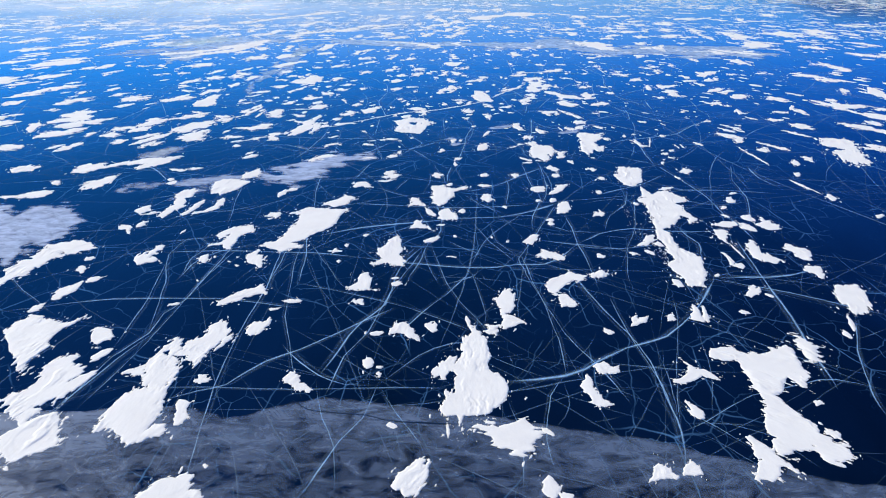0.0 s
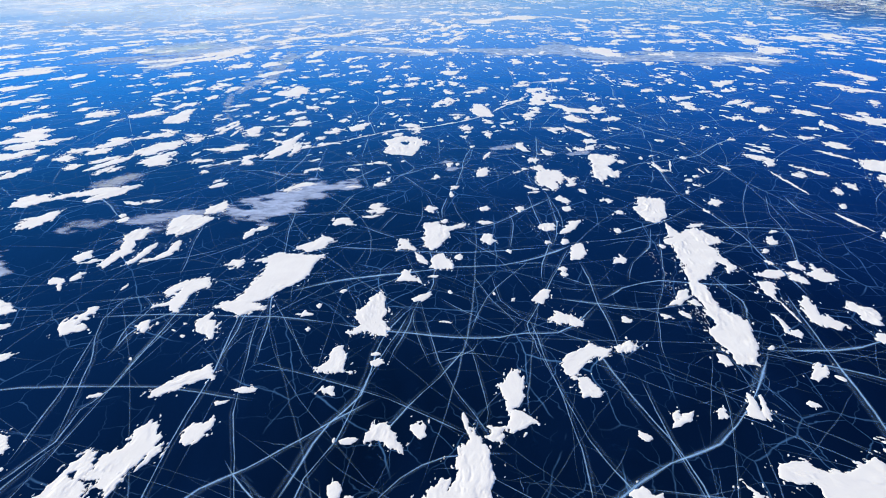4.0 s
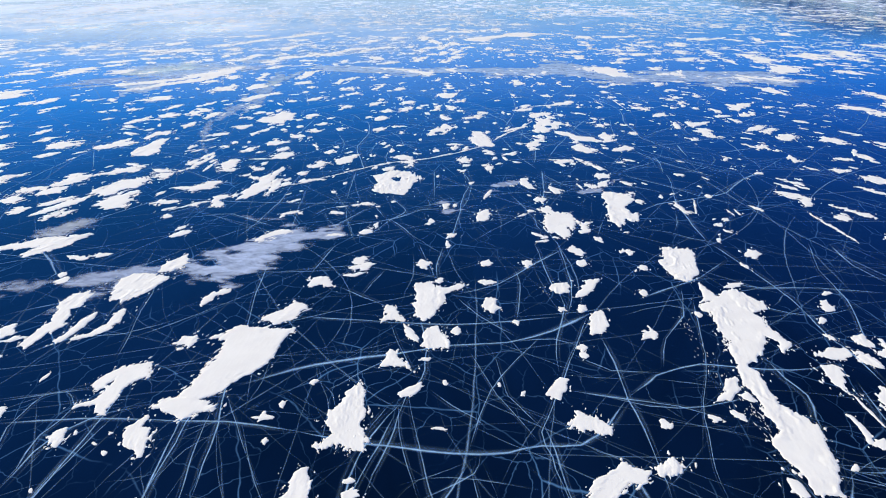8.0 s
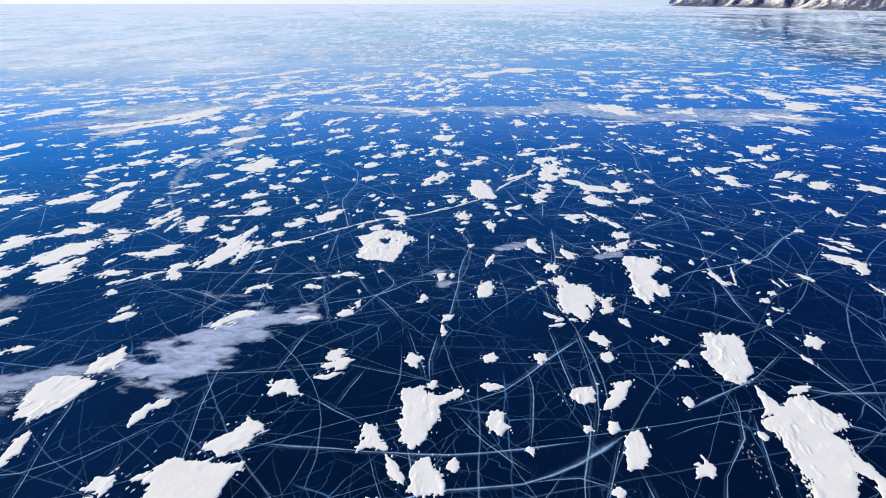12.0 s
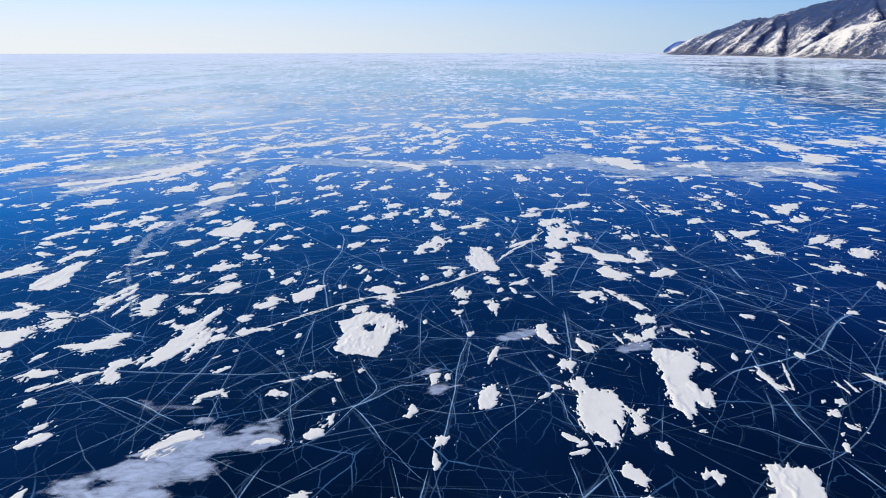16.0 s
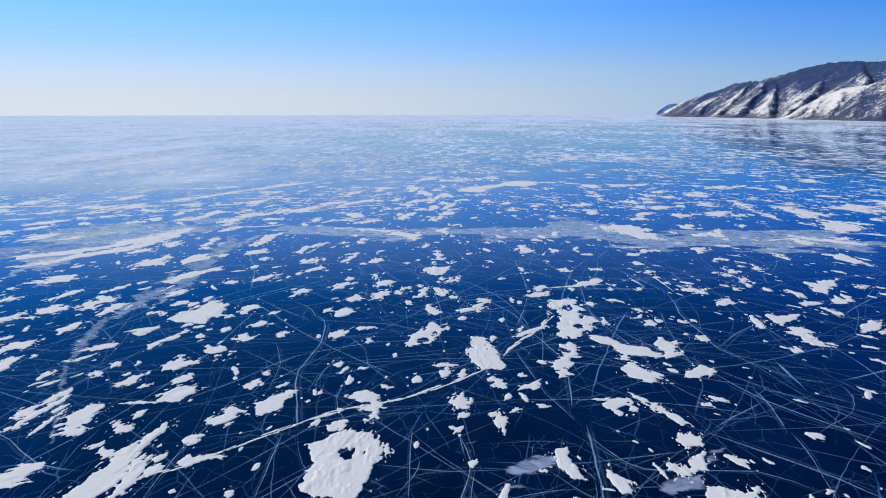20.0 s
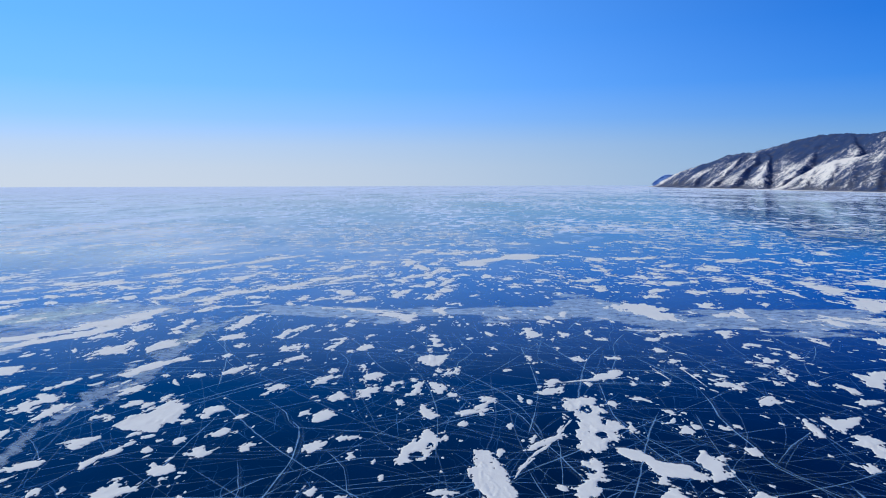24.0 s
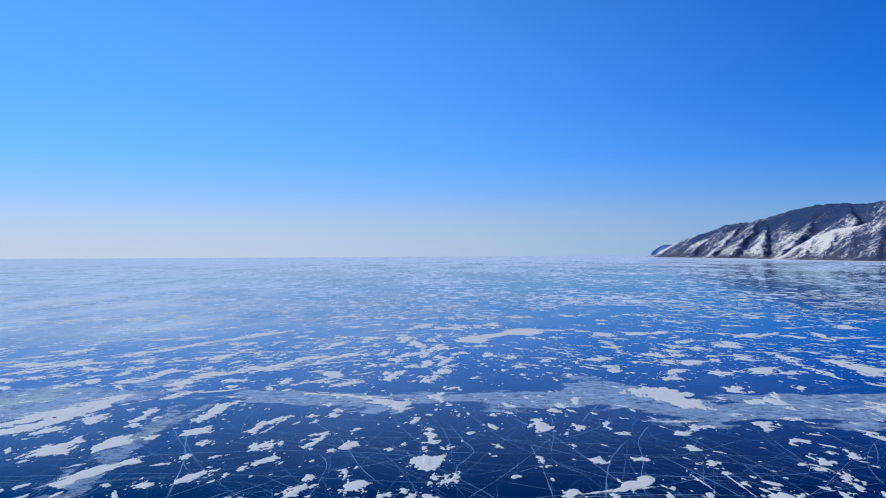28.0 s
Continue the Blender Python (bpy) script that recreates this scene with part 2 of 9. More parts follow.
def make_hill():
    m, n, l, p = material("hazed_woods_rock_and_snow")
    v = plan_coords(n, l)
    at = n.new("ShaderNodeAttribute")
    at.attribute_name = "bare"
    wood = noise_node(n, l, plan_coords(n, l, (1, 1, 1.6)), 0.045, 9, 0.8)
    speck = noise_node(n, l, v, 0.10, 8, 0.85)
    f = mathop(n, l, "ADD", at.outputs["Fac"], mathop(n, l, "MULTIPLY_ADD", wood, 1.1))
    f.node.inputs[1].links[0].from_node.inputs[2].default_value = -0.55
    f = mathop(n, l, "ADD", f, mathop(n, l, "MULTIPLY_ADD", speck, 3.6))
    f.node.inputs[1].links[0].from_node.inputs[2].default_value = -1.8
    k = ramp_node(n, l, f, ((0.38, 0.0), (0.66, 1.0)))
    sx = n.new("ShaderNodeSeparateXYZ")
    l.new(v, sx.inputs[0])
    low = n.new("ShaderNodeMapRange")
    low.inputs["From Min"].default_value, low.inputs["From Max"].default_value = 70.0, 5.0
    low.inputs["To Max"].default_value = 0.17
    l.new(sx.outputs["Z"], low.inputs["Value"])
    # the wooded rock's blue stands in for air haze, mixed into its colour
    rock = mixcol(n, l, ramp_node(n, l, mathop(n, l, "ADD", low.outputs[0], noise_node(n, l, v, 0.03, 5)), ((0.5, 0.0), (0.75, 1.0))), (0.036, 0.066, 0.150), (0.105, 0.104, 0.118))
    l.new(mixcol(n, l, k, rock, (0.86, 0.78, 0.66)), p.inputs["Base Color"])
    p.inputs["Roughness"].default_value = 0.9
    p.inputs["Specular IOR Level"].default_value = 0.1
    l.new(bump_node(n, l, wood, 0.8, 6.0), p.inputs["Normal"])
    return m


def make_plain(name, a, b, scale, rough):
    m, n, l, p = material(name)
    l.new(mixcol(n, l, noise_node(n, l, plan_coords(n, l), scale, 5), a, b), p.inputs["Base Color"])
    p.inputs["Roughness"].default_value = rough
    return m


SNOW, ICE, CRACK, HILL = make_snow(), make_ice(), make_crack(), make_hill()
DRIFT = make_film("drifted_snow_film", (0.60, 0.68, 0.79), 0.27, 0.76, 0.88, 0.8)
VEIL = make_film("pale_blue_ice_veil", (0.58, 0.72, 0.82), 0.40, 0.74, 0.95, 0.62)
GREY = make_film("cloudy_grey_ice", (0.15, 0.20, 0.27), 0.45, 0.80, 0.85, 0.75)
# blue distance haze is painted into the headland's base colour
HEADLAND = make_plain("hazed_wooded_slope", (0.13, 0.24, 0.46), (0.17, 0.29, 0.52), 0.01, 0.95)
# tree colour shifted to blue to paint in the haze before the hills
LARCH = make_plain("hazed_bare_larch_and_pine", (0.022, 0.046, 0.105), (0.036, 0.062, 0.118), 0.02, 0.9)

# ---- tools ----
WIND = radians(80)  # the way the snow has been swept, counter-clockwise from +x


def hashed(ix, iy, seed):
    k = (ix.astype(np.int64) * 374761393 + iy.astype(np.int64) * 668265263 + seed * 1442695041) & 0x7FFFFFFF
    k = ((k ^ (k >> 13)) * 1274126177) & 0x7FFFFFFF
    return ((k ^ (k >> 16)) & 0xFFFF) / 65535.0


def value_noise(x, y, seed):
    ix, iy = np.floor(x), np.floor(y)
    u, v = x - ix, y - iy
    u, v = u * u * (3 - 2 * u), v * v * (3 - 2 * v)
    a, b = hashed(ix, iy, seed), hashed(ix + 1, iy, seed)
    c, d = hashed(ix, iy + 1, seed), hashed(ix + 1, iy + 1, seed)
    return (a + (b - a) * u) * (1 - v) + (c + (d - c) * u) * v


def fbm(x, y, seed, octaves=4, rough=0.55):
    """Layered noise about zero, from -1 to 1 or so."""
    total, amp, norm = 0.0, 1.0, 0.0
    for o in range(octaves):
        total = total + amp * (2 * value_noise(x * 2**o + 17.3 * o, y * 2**o - 9.1 * o, seed + o) - 1)
        norm, amp = norm + amp, amp * rough
    return total / norm * 1.5


def mesh_of(name, verts, faces, mat, uvs=None):
    me = bpy.data.meshes.new(name)
    me.from_pydata(verts, [], faces)
    me.materials.append(mat)
    if uvs is not None:
        layer = me.uv_layers.new(name="UVMap")
        loops = np.empty(len(me.loops), dtype=np.int32)
        me.loops.foreach_get("vertex_index", loops)
        layer.data.foreach_set("uv", np.asarray(uvs, dtype=np.float32)[loops].ravel())
    me.polygons.foreach_set("use_smooth", np.ones(len(me.polygons), dtype=bool))
    return me


def inside(lobes, X, Y, edgy=0):
    """Rough distance in metres to the rim of a union of ellipses (x, y, half length, half width, angle), positive inside.
    With a seed for edgy the ellipses are cornered and uneven."""
    best = np.full(X.shape, -1e9)
    for x, y, a, b, ang in lobes:
        a, b = max(a, 0.05), max(b, 0.05)
        c, s = math.cos(radians(ang)), math.sin(radians(ang))
        u, v = (X - x) * c + (Y - y) * s, (Y - y) * c - (X - x) * s
        r = np.sqrt((u / a) ** 2 + (v / b) ** 2) + 1e-6
        if edgy:
            p = 1.05 * (np.abs(u / a) ** 1.45 + np.abs(v / b) ** 1.45) ** (1 / 1.45) / 1.17
            q = p / (r + 1e-6)
            th = np.arctan2(v / b, u / a)
            k = int(edgy + 13 * x + 7 * y) % 9973
            wob = fbm(1.1 * np.cos(th) + k * 0.37, 1.1 * np.sin(th) - k * 0.21, k, 3, 0.6)
            q = q / (1 + 0.26 * wob)
            r, u, v = r * q, u * q, v * q
        g = np.sqrt((u / a**2) ** 2 + (v / b**2) ** 2) + 1e-6
        d = np.where(r > 0.25, (1 - r) * r / g, min(a, b) * (1 - r))
        d = np.minimum(d, min(a, b))
        k = 0.10 * min(a, b)
        h = np.clip(0.5 + 0.5 * (best - d) / (k + 1e-6), 0, 1)
        best = np.where(best < -1e8, d, d * (1 - h) + best * h + k * h * (1 - h))
    return best


def grid_cut(X, Y, Z, keep):
    """Vertices and quads of a grid, of the cells with a corner to keep."""
    ny, nx = X.shape
    cells = keep[:-1, :-1] | keep[1:, :-1] | keep[:-1, 1:] | keep[1:, 1:]
    j, i = np.nonzero(cells)
    a = j * nx + i
    quads = np.stack([a, a + 1, a + nx + 1, a + nx], 1)
    used, back = np.unique(quads, return_inverse=True)
    verts = np.stack([X.ravel(), Y.ravel(), Z.ravel()], 1)[used]
    return verts, back.reshape(-1, 4), used


def within(run, X, Y):
    """Distance in metres to the rim of a drift given by ribs (x, y, half width, slant), positive inside."""
    left = [(x - h * math.cos(radians(a)), y - h * math.sin(radians(a))) for x, y, h, a in run]
    right = [(x + h * math.cos(radians(a)), y + h * math.sin(radians(a))) for x, y, h, a in run]
    ring = left + right[::-1]
    near, odd = np.full(X.shape, 1e9), np.zeros(X.shape, bool)
    for (x0, y0), (x1, y1) in zip(ring, ring[1:] + ring[:1]):
        ex, ey = x1 - x0, y1 - y0
        t = np.clip(((X - x0) * ex + (Y - y0) * ey) / (ex * ex + ey * ey + 1e-9), 0, 1)
        near = np.minimum(near, np.hypot(X - x0 - t * ex, Y - y0 - t * ey))
        if abs(ey) > 1e-9:
            odd ^= ((y0 > Y) != (y1 > Y)) & (X < ex * (Y - y0) / ey + x0)
    return np.where(odd, near, -near)


def snow_mesh(lobes, seed, cell, holes=(), thick=0.030, wild=1.0, runs=()):
    """A wind-packed patch of snow: torn thin rim with loose bits before it, swept ridges on top."""
    if runs:
        R = np.array([rib[:3] for run in runs for rib in run])
        size, reach = float(np.percentile(R[:, 2], 70)), R[:, 2] + 1.0
        x0, x1, y0, y1 = (R[:, 0] - reach).min(), (R[:, 0] + reach).max(), (R[:, 1] - reach).min(), (R[:, 1] + reach).max()
    else:
        L = np.array(lobes)
        reach = np.maximum(L[:, 2], L[:, 3]) + 0.5 + 0.8 * wild * np.minimum(L[:, 3], 1.2)
        x0, x1 = (L[:, 0] - reach).min(), (L[:, 0] + reach).max()
        y0, y1 = (L[:, 1] - reach).min(), (L[:, 1] + reach).max()
        size = float(np.median(np.minimum(L[:, 2], L[:, 3])))
    X, Y = np.meshgrid(np.arange(x0, x1 + cell, cell), np.arange(y0, y1 + cell, cell))
    jx, jy = 0.22 * cell * (hashed(X / cell, Y / cell, seed) - 0.5), 0.22 * cell * (hashed(Y / cell, X / cell, seed + 5) - 0.5)
    X, Y = X + jx, Y + jy
    way = WIND
    if runs:
        run = max(runs, key=lambda q: sum(rib[2] for rib in q) * len(q))
        dx, dy = run[0][0] - run[-1][0], run[0][1] - run[-1][1]
        way = math.atan2(dy, dx) if math.hypot(dx, dy) > 3.5 * size else WIND
    else:
        long = max(lobes, key=lambda q: q[2] * q[3])
        way = radians(long[4]) if long[2] > 1.5 * long[3] else WIND
    cw, sw = math.cos(way), math.sin(way)
    U, V = X * cw + Y * sw, Y * cw - X * sw
    far = 1.0 if y0 < 100 else 1.45 if y0 < 150 else 2.1 if y0 < 215 else 3.0
    # the rim: bent at the patch's own scale, torn along the wind, frayed at the smallest scale
    big = (min(0.26 * size, 0.34 * far) if runs else min(0.40 * size, 0.6) * wild)
    k = 1.2 * size + 0.4
    wx, wy = big * fbm(X / k, Y / k, seed, 4, 0.62), 1.4 * big * fbm(X / k, Y / k, seed + 60, 4, 0.62)
    d = np.full(X.shape, -1e9)
    for run in runs:
        d = np.maximum(d, within(run, X + wx, Y + wy))
    if lobes:
        d = np.maximum(d, inside(lobes, X + wx, Y + wy, seed + 1))
    if holes:
        d = np.minimum(d, -inside(holes, X + wx, Y + wy, seed + 2))
    m = min(size, 0.5 + 0.5 * far)
    ends = np.clip(fbm(X / (1.6 * size + 0.6), Y / (1.6 * size + 0.6), seed + 45, 2) * 2.0 + 0.5, 0.12, 1.0)
    torn = fbm(U / (1.7 * far), V / (0.36 * far), seed + 31, 4, 0.68)
    fray = fbm(U / (0.62 * far), V / (0.24 * far), seed + 90, 4, 0.72)
    notch = np.maximum(0, np.abs(fbm(X / (0.9 * size + 0.4), Y / (0.9 * size + 0.4), seed + 71, 3, 0.6)) - (0.45 if far == 1 or not runs else 0.28))
    spray = fbm(U / (0.55 * far), V / (0.26 * far), seed + 37, 3, 0.6) - 0.56 - 0.55 * np.maximum(0, -d) / (m * far)
    d = d + far**0.7 * ((0.50 if far > 1 else 0.40) * m * ends * torn + (0.30 if far > 1 else 0.20) * m * (0.4 + 0.6 * ends) * fray)
    d = np.maximum(d, np.where(d > -1.2 * m * far, 0.5 * spray * m, -1.0))
    if runs:
        d = d + 0.05 - (far - 1) * (0.12 + (0.45 if far < 3 else 0.8) * m * notch)
        if far >= 2.1:
            # swept into streaks with bare ice between them
            d = d - (0.16 if far < 3 else 0.9) * min(size, 3.0) * np.maximum(0, fbm(U / 7.0, V / 1.5, seed + 77, 4, 0.6) + 0.05)
    else:
        d = d - (0.7 if size < 1.3 else 0.3) * m * notch + (0.02 if size < 1.2 else 0.08)
    top = np.clip(d / 0.45, 0, 1)
    top = top * top * (3 - 2 * top)
    bend = fbm(X / 2.3, Y / 2.3, seed + 3, 3)
    ridges = fbm(U / 4.5 + 0.4 * bend, V / 0.85 + 0.7 * bend, seed + 11, 4, 0.6)
    steps = ridges + 0.35 * fbm(U / 0.9, V / 0.28, seed + 15, 3, 0.6)
    steps = np.tanh(3.2 * (steps - 0.15)) + 0.35 * steps
    swell = fbm(X / 4, Y / 4, seed + 7, 3) + 0.5
    calm = np.clip(1.6 * fbm(X / 3.0, Y / 3.0, seed + 19, 2) + 0.36, 0.08, 1.0)
    crisp = fbm(U / 0.5, V / 0.2, seed + 23, 3, 0.7)
    z = thick * (1 - np.exp(-np.maximum(d, 0) / 0.045)) + top * ((0.006 + 0.036 * min(size / 2.0, 1.0)) * calm * steps + 0.02 * swell + 0.004 * crisp)
    z = np.where(d > 0, np.maximum(z, np.minimum(0.6 * d, 0.02)), np.maximum(-0.06, 0.6 * d))
    v, f, _ = grid_cut(X, Y, z, d > 0)
    return v, f


RIMS = []


def pieces(v, f):
    """The separate pieces of a mesh, the largest first, each with its own vertices and faces."""
    lab = np.arange(len(v))
    while True:
        low = lab[f].min(1)
        nxt = lab.copy()
        for k in range(f.shape[1]):
            np.minimum.at(nxt, f[:, k], low)
        nxt = nxt[nxt]
        if (nxt == lab).all():
            break
        lab = nxt
    own, count = np.unique(lab[f[:, 0]], return_counts=True)
    for k in own[np.argsort(-count)]:
        g = f[lab[f[:, 0]] == k]
        used, back = np.unique(g, return_inverse=True)
        yield v[used], back.reshape(g.shape)


def lay_snow(label, v, f):
    """The main body of a patch as one thing, loose pieces beside it as things of their own, crumbs into the loose snow."""
    most = 0
    for pv, pf in pieces(v, f):
        most = max(most, len(pf))
        if len(pf) < max(0.05 * most, 60):
            LOOSE.add(pv, pf)
            continue
        c = np.array([pv[:, 0].mean(), pv[:, 1].mean(), 0])
        ob = new("snow_patch", mesh_of("snow_patch", (pv - c).tolist(), pf.tolist(), SNOW))
        ob.location = c
        tagged(ob, label if len(pf) == most else "small loose patch of white snow beside a larger drift", "snow patch", "snow patches on the frozen lake")


def snow_patch(label, *lobes, cell=0.12, holes=()):
    seed = int(abs(lobes[0][0] * 37 + lobes[0][1] * 91)) % 9973
    v, f = snow_mesh(lobes, seed, cell, holes, wild=1.0 if lobes[0][1] < 110 else 1.45)
    if len(f) > 2:
        lay_snow(label, v, f)
        RIMS.extend(lobes)


def snow_drift(label, *runs, cell=0.085, holes=()):
    seed = int(abs(runs[0][0][0] * 37 + runs[0][0][1] * 91)) % 9973
    v, f = snow_mesh((), seed, cell, holes, thick=0.034, runs=runs)
    lay_snow(label, v, f)
    for run in runs:
        RIMS.extend((x, y, h, max(0.4, 0.5 * h), a) for x, y, h, a in run)


def spline(points, step):
    """A smooth line through the points, sampled about every step metres."""
    P = np.array(points, dtype=float)
    P = np.vstack([2 * P[0] - P[1], P, 2 * P[-1] - P[-2]])
    out = []
    for i in range(1, len(P) - 2):
        n = max(2, int(np.linalg.norm(P[i + 1] - P[i]) / step))
        t = np.linspace(0, 1, n, endpoint=False)[:, None]
        out.append(0.5 * (2 * P[i] + (P[i + 1] - P[i - 1]) * t + (2 * P[i - 1] - 5 * P[i] + 4 * P[i + 1] - P[i + 2]) * t**2
                          + (3 * P[i] - P[i - 1] - 3 * P[i + 1] + P[i + 2]) * t**3))
    return np.vstack(out + [P[-2:-1]])


def jagged(points, step, seed, kink=0.14):
    """A line of straight runs with kinks between them, sampled about every step metres."""
    S = spline(points, 6.0)
    k = np.sin(np.arange(len(S)) * 12.9898 + seed * 78.233) * 43758.5453
    k = (k - np.floor(k) - 0.5)
    d = np.gradient(S, axis=0)
    d = d / (np.linalg.norm(d, axis=1, keepdims=True) + 1e-9)
    k[0] = k[-1] = 0
    S = S + np.stack([-d[:, 1], d[:, 0]], 1) * (k * kink)[:, None]
    out = []
    for a, b in zip(S[:-1], S[1:]):
        n = max(1, int(np.linalg.norm(b - a) / step))
        out.append(a + (b - a) * (np.arange(n) / n)[:, None])
    return np.vstack(out + [S[-1:]])


def ribbon(line, width, strength, seed, lift=0.006, wobble=0.06):
    """A low ridge along a line: vertices, quads and uv (across, strength)."""
    s = np.arange(len(line)) * 1.0
    d = np.gradient(line, axis=0)
    d = d / (np.linalg.norm(d, axis=1, keepdims=True) + 1e-9)
    nrm = np.stack([-d[:, 1], d[:, 0]], 1)
    line = line + nrm * (wobble * fbm(s * 0.22, s * 0 + seed, seed, 3, 0.6))[:, None]
    w = width * (0.75 + 0.5 * fbm(s * 0.21, s * 0 + seed * 1.7, seed + 2, 3))
    ends = np.minimum(1, np.minimum(s, s[::-1]) / 4 + 0.15)
    w = np.maximum(w, 0.25 * width) * ends
    a, b = line + nrm * w[:, None] / 2, line - nrm * w[:, None] / 2
    n = len(line)
    z0, z1 = np.full((n, 1), lift), np.full((n, 1), lift + 0.0015)
    v = np.vstack([np.hstack([a, z0]), np.hstack([line, z1]), np.hstack([b, z0])])
    i = np.arange(n - 1)
    f = np.vstack([np.stack([i, i + 1, i + 1 + n, i + n], 1), np.stack([i + n, i + 1 + n, i + 1 + 2 * n, i + 2 * n], 1)])
    st = np.clip(strength * ends, 0, 1)
    uv = np.vstack([np.stack([0 * s, st], 1), np.stack([0 * s + 0.5, st], 1), np.stack([0 * s + 1, st], 1)])
    return v, f, uv


class Heap:
    """Gathers many small meshes into one."""

    def __init__(self):
        self.v, self.f, self.u, self.n = [], [], [], 0

    def add(self, v, f, u=None):
        self.v.append(v)
        self.f.append(np.asarray(f) + self.n)
        if u is not None:
            self.u.append(u)
        self.n += len(v)

    def object(self, name, mat):
        fs = [row for f in self.f for row in f.tolist()]
        return new(name, mesh_of(name, np.vstack(self.v).tolist(), fs, mat, np.vstack(self.u) if self.u else None))


LOOSE = Heap()


# ---- the frozen lake ----
def build_ice():
    """One sheet, finer underneath the way and reaching past the horizon."""
    xs = sorted({s * v for v in (0, 20, 50, 100, 200, 400, 800, 1600, 3200, 6500) for s in (-1, 1)})
    ys = [-6500, -3000, -1000, -300, 0, 40, 80, 120, 180, 260, 400, 700, 1200, 2000, 3200, 4500, 6500]
    X, Y = np.meshgrid(np.array(xs, float), np.array(ys, float))
    v, f, _ = grid_cut(X, Y, X * 0, X > -1e9)
    ob = new("ice", mesh_of("ice", v.tolist(), f.tolist(), ICE))
    return tagged(ob, "dark blue transparent lake ice crossed by white cracks", "frozen lake", kind="structure")


ice = build_ice()
cracks_made = 0


def crack(width, strength, *points):
    global cracks_made
    cracks_made += 1
    L = jagged(points, 0.7, cracks_made)
    width *= 1.4
    v, f, uv = ribbon(L, width, strength, 100 + cracks_made, 0.006 + 0.0007 * (cracks_made % 9))
    if strength > 0.55:
        # the slanting fracture plane below, seen as a pale halo
        side = width * (1.2 if cracks_made % 2 else -1.2)
        v2, f2, uv2 = ribbon(L + np.array([side, 0.4 * side]), width * 1.7, 0.12 * strength, 100 + cracks_made, 0.003 + 0.0003 * (cracks_made % 9))
        v, f, uv = np.vstack([v, v2]), np.vstack([f, f2 + len(v)]), np.vstack([uv, uv2])
    ob = new("crack", mesh_of("crack", v.tolist(), f.tolist(), CRACK, uv))
    ob.parent = ice
    ob.visible_shadow = False
    return ob


def film(name, label, mat, lobes, strength, lift, cell, edge, category, rough=1.0, kind="structure"):
    """A thin sheet lying on the ice: uv holds the nearness to its rim and its strength."""
    L = np.array(lobes)
    reach = np.maximum(L[:, 2], L[:, 3]) * 1.25 + 1
    X, Y = np.meshgrid(np.arange((L[:, 0] - reach).min(), (L[:, 0] + reach).max() + cell, cell), np.arange((L[:, 1] - reach).min(), (L[:, 1] + reach).max() + cell, cell))
    size = float(np.median(np.minimum(L[:, 2], L[:, 3])))
    k = 0.8 * size + 0.5
    wx, wy = 0.5 * size * fbm(X / k, Y / k, 78, 4, 0.6), 0.5 * size * fbm(X / k, Y / k, 79, 4, 0.6)
    d = inside(lobes, X + wx, Y + wy, 3) + rough * 0.45 * size * fbm(X / (1.6 * k), Y / (0.6 * k), 77, 5, 0.65)
    edge = min(edge, 0.7 * size)
    v, f, used = grid_cut(X, Y, X * 0 + lift, d > 0)
    k = np.clip(d.ravel()[used] / edge, 0, 1)
    v = np.hstack([v, k[:, None]])
    most = 0
    for pv, pf in pieces(v, f):
        most = max(most, len(pf))
        if len(pf) < 0.04 * most:
            break
        ob = new(name, mesh_of(name, pv[:, :3].tolist(), pf.tolist(), mat, np.stack([pv[:, 3], pv[:, 3] * 0 + strength], 1)))
        ob.visible_shadow = False
        tagged(ob, label, category, kind=kind)


distant = Heap()


def distant_snow(cell, *lobes):
    v, f = snow_mesh(lobes, int(abs(lobes[0][0] * 37 + lobes[0][1] * 91)) % 9973, cell, wild=1.7)
    if len(f):
        distant.add(v, f)


def distant_snow_done():
    tagged(LOOSE.object("loose_snow", SNOW), "loose crumbs of snow torn off the drifts", "snow", kind="stuff")
    tagged(distant.object("scattered_snow", SNOW), "scattered small white snow patches on the ice", "snow", kind="stuff")


def seam(*points):
    """A crack that has filled with snow."""
    P = spline(points, 1.4)
    lobes = []
    for i in range(len(P) - 1):
        m, d = (P[i] + P[i + 1]) / 2, P[i + 1] - P[i]
        m = m + np.array([-d[1], d[0]]) / (np.linalg.norm(d) + 1e-6) * (0.16 * math.sin(i * 2.3) + 0.12 * math.sin(i * 5.1))
        lobes.append((m[0], m[1], 0.9 * np.linalg.norm(d), 0.07 + 0.04 * math.sin(i * 1.7) + (0.12 if i % 9 == 4 else 0), math.degrees(math.atan2(d[1], d[0]))))
    for k in range(0, len(lobes), 10):
        v, f = snow_mesh(lobes[k:k + 11], 500 + k, 0.13)
        if len(f):
            SEAM.add(v, f)


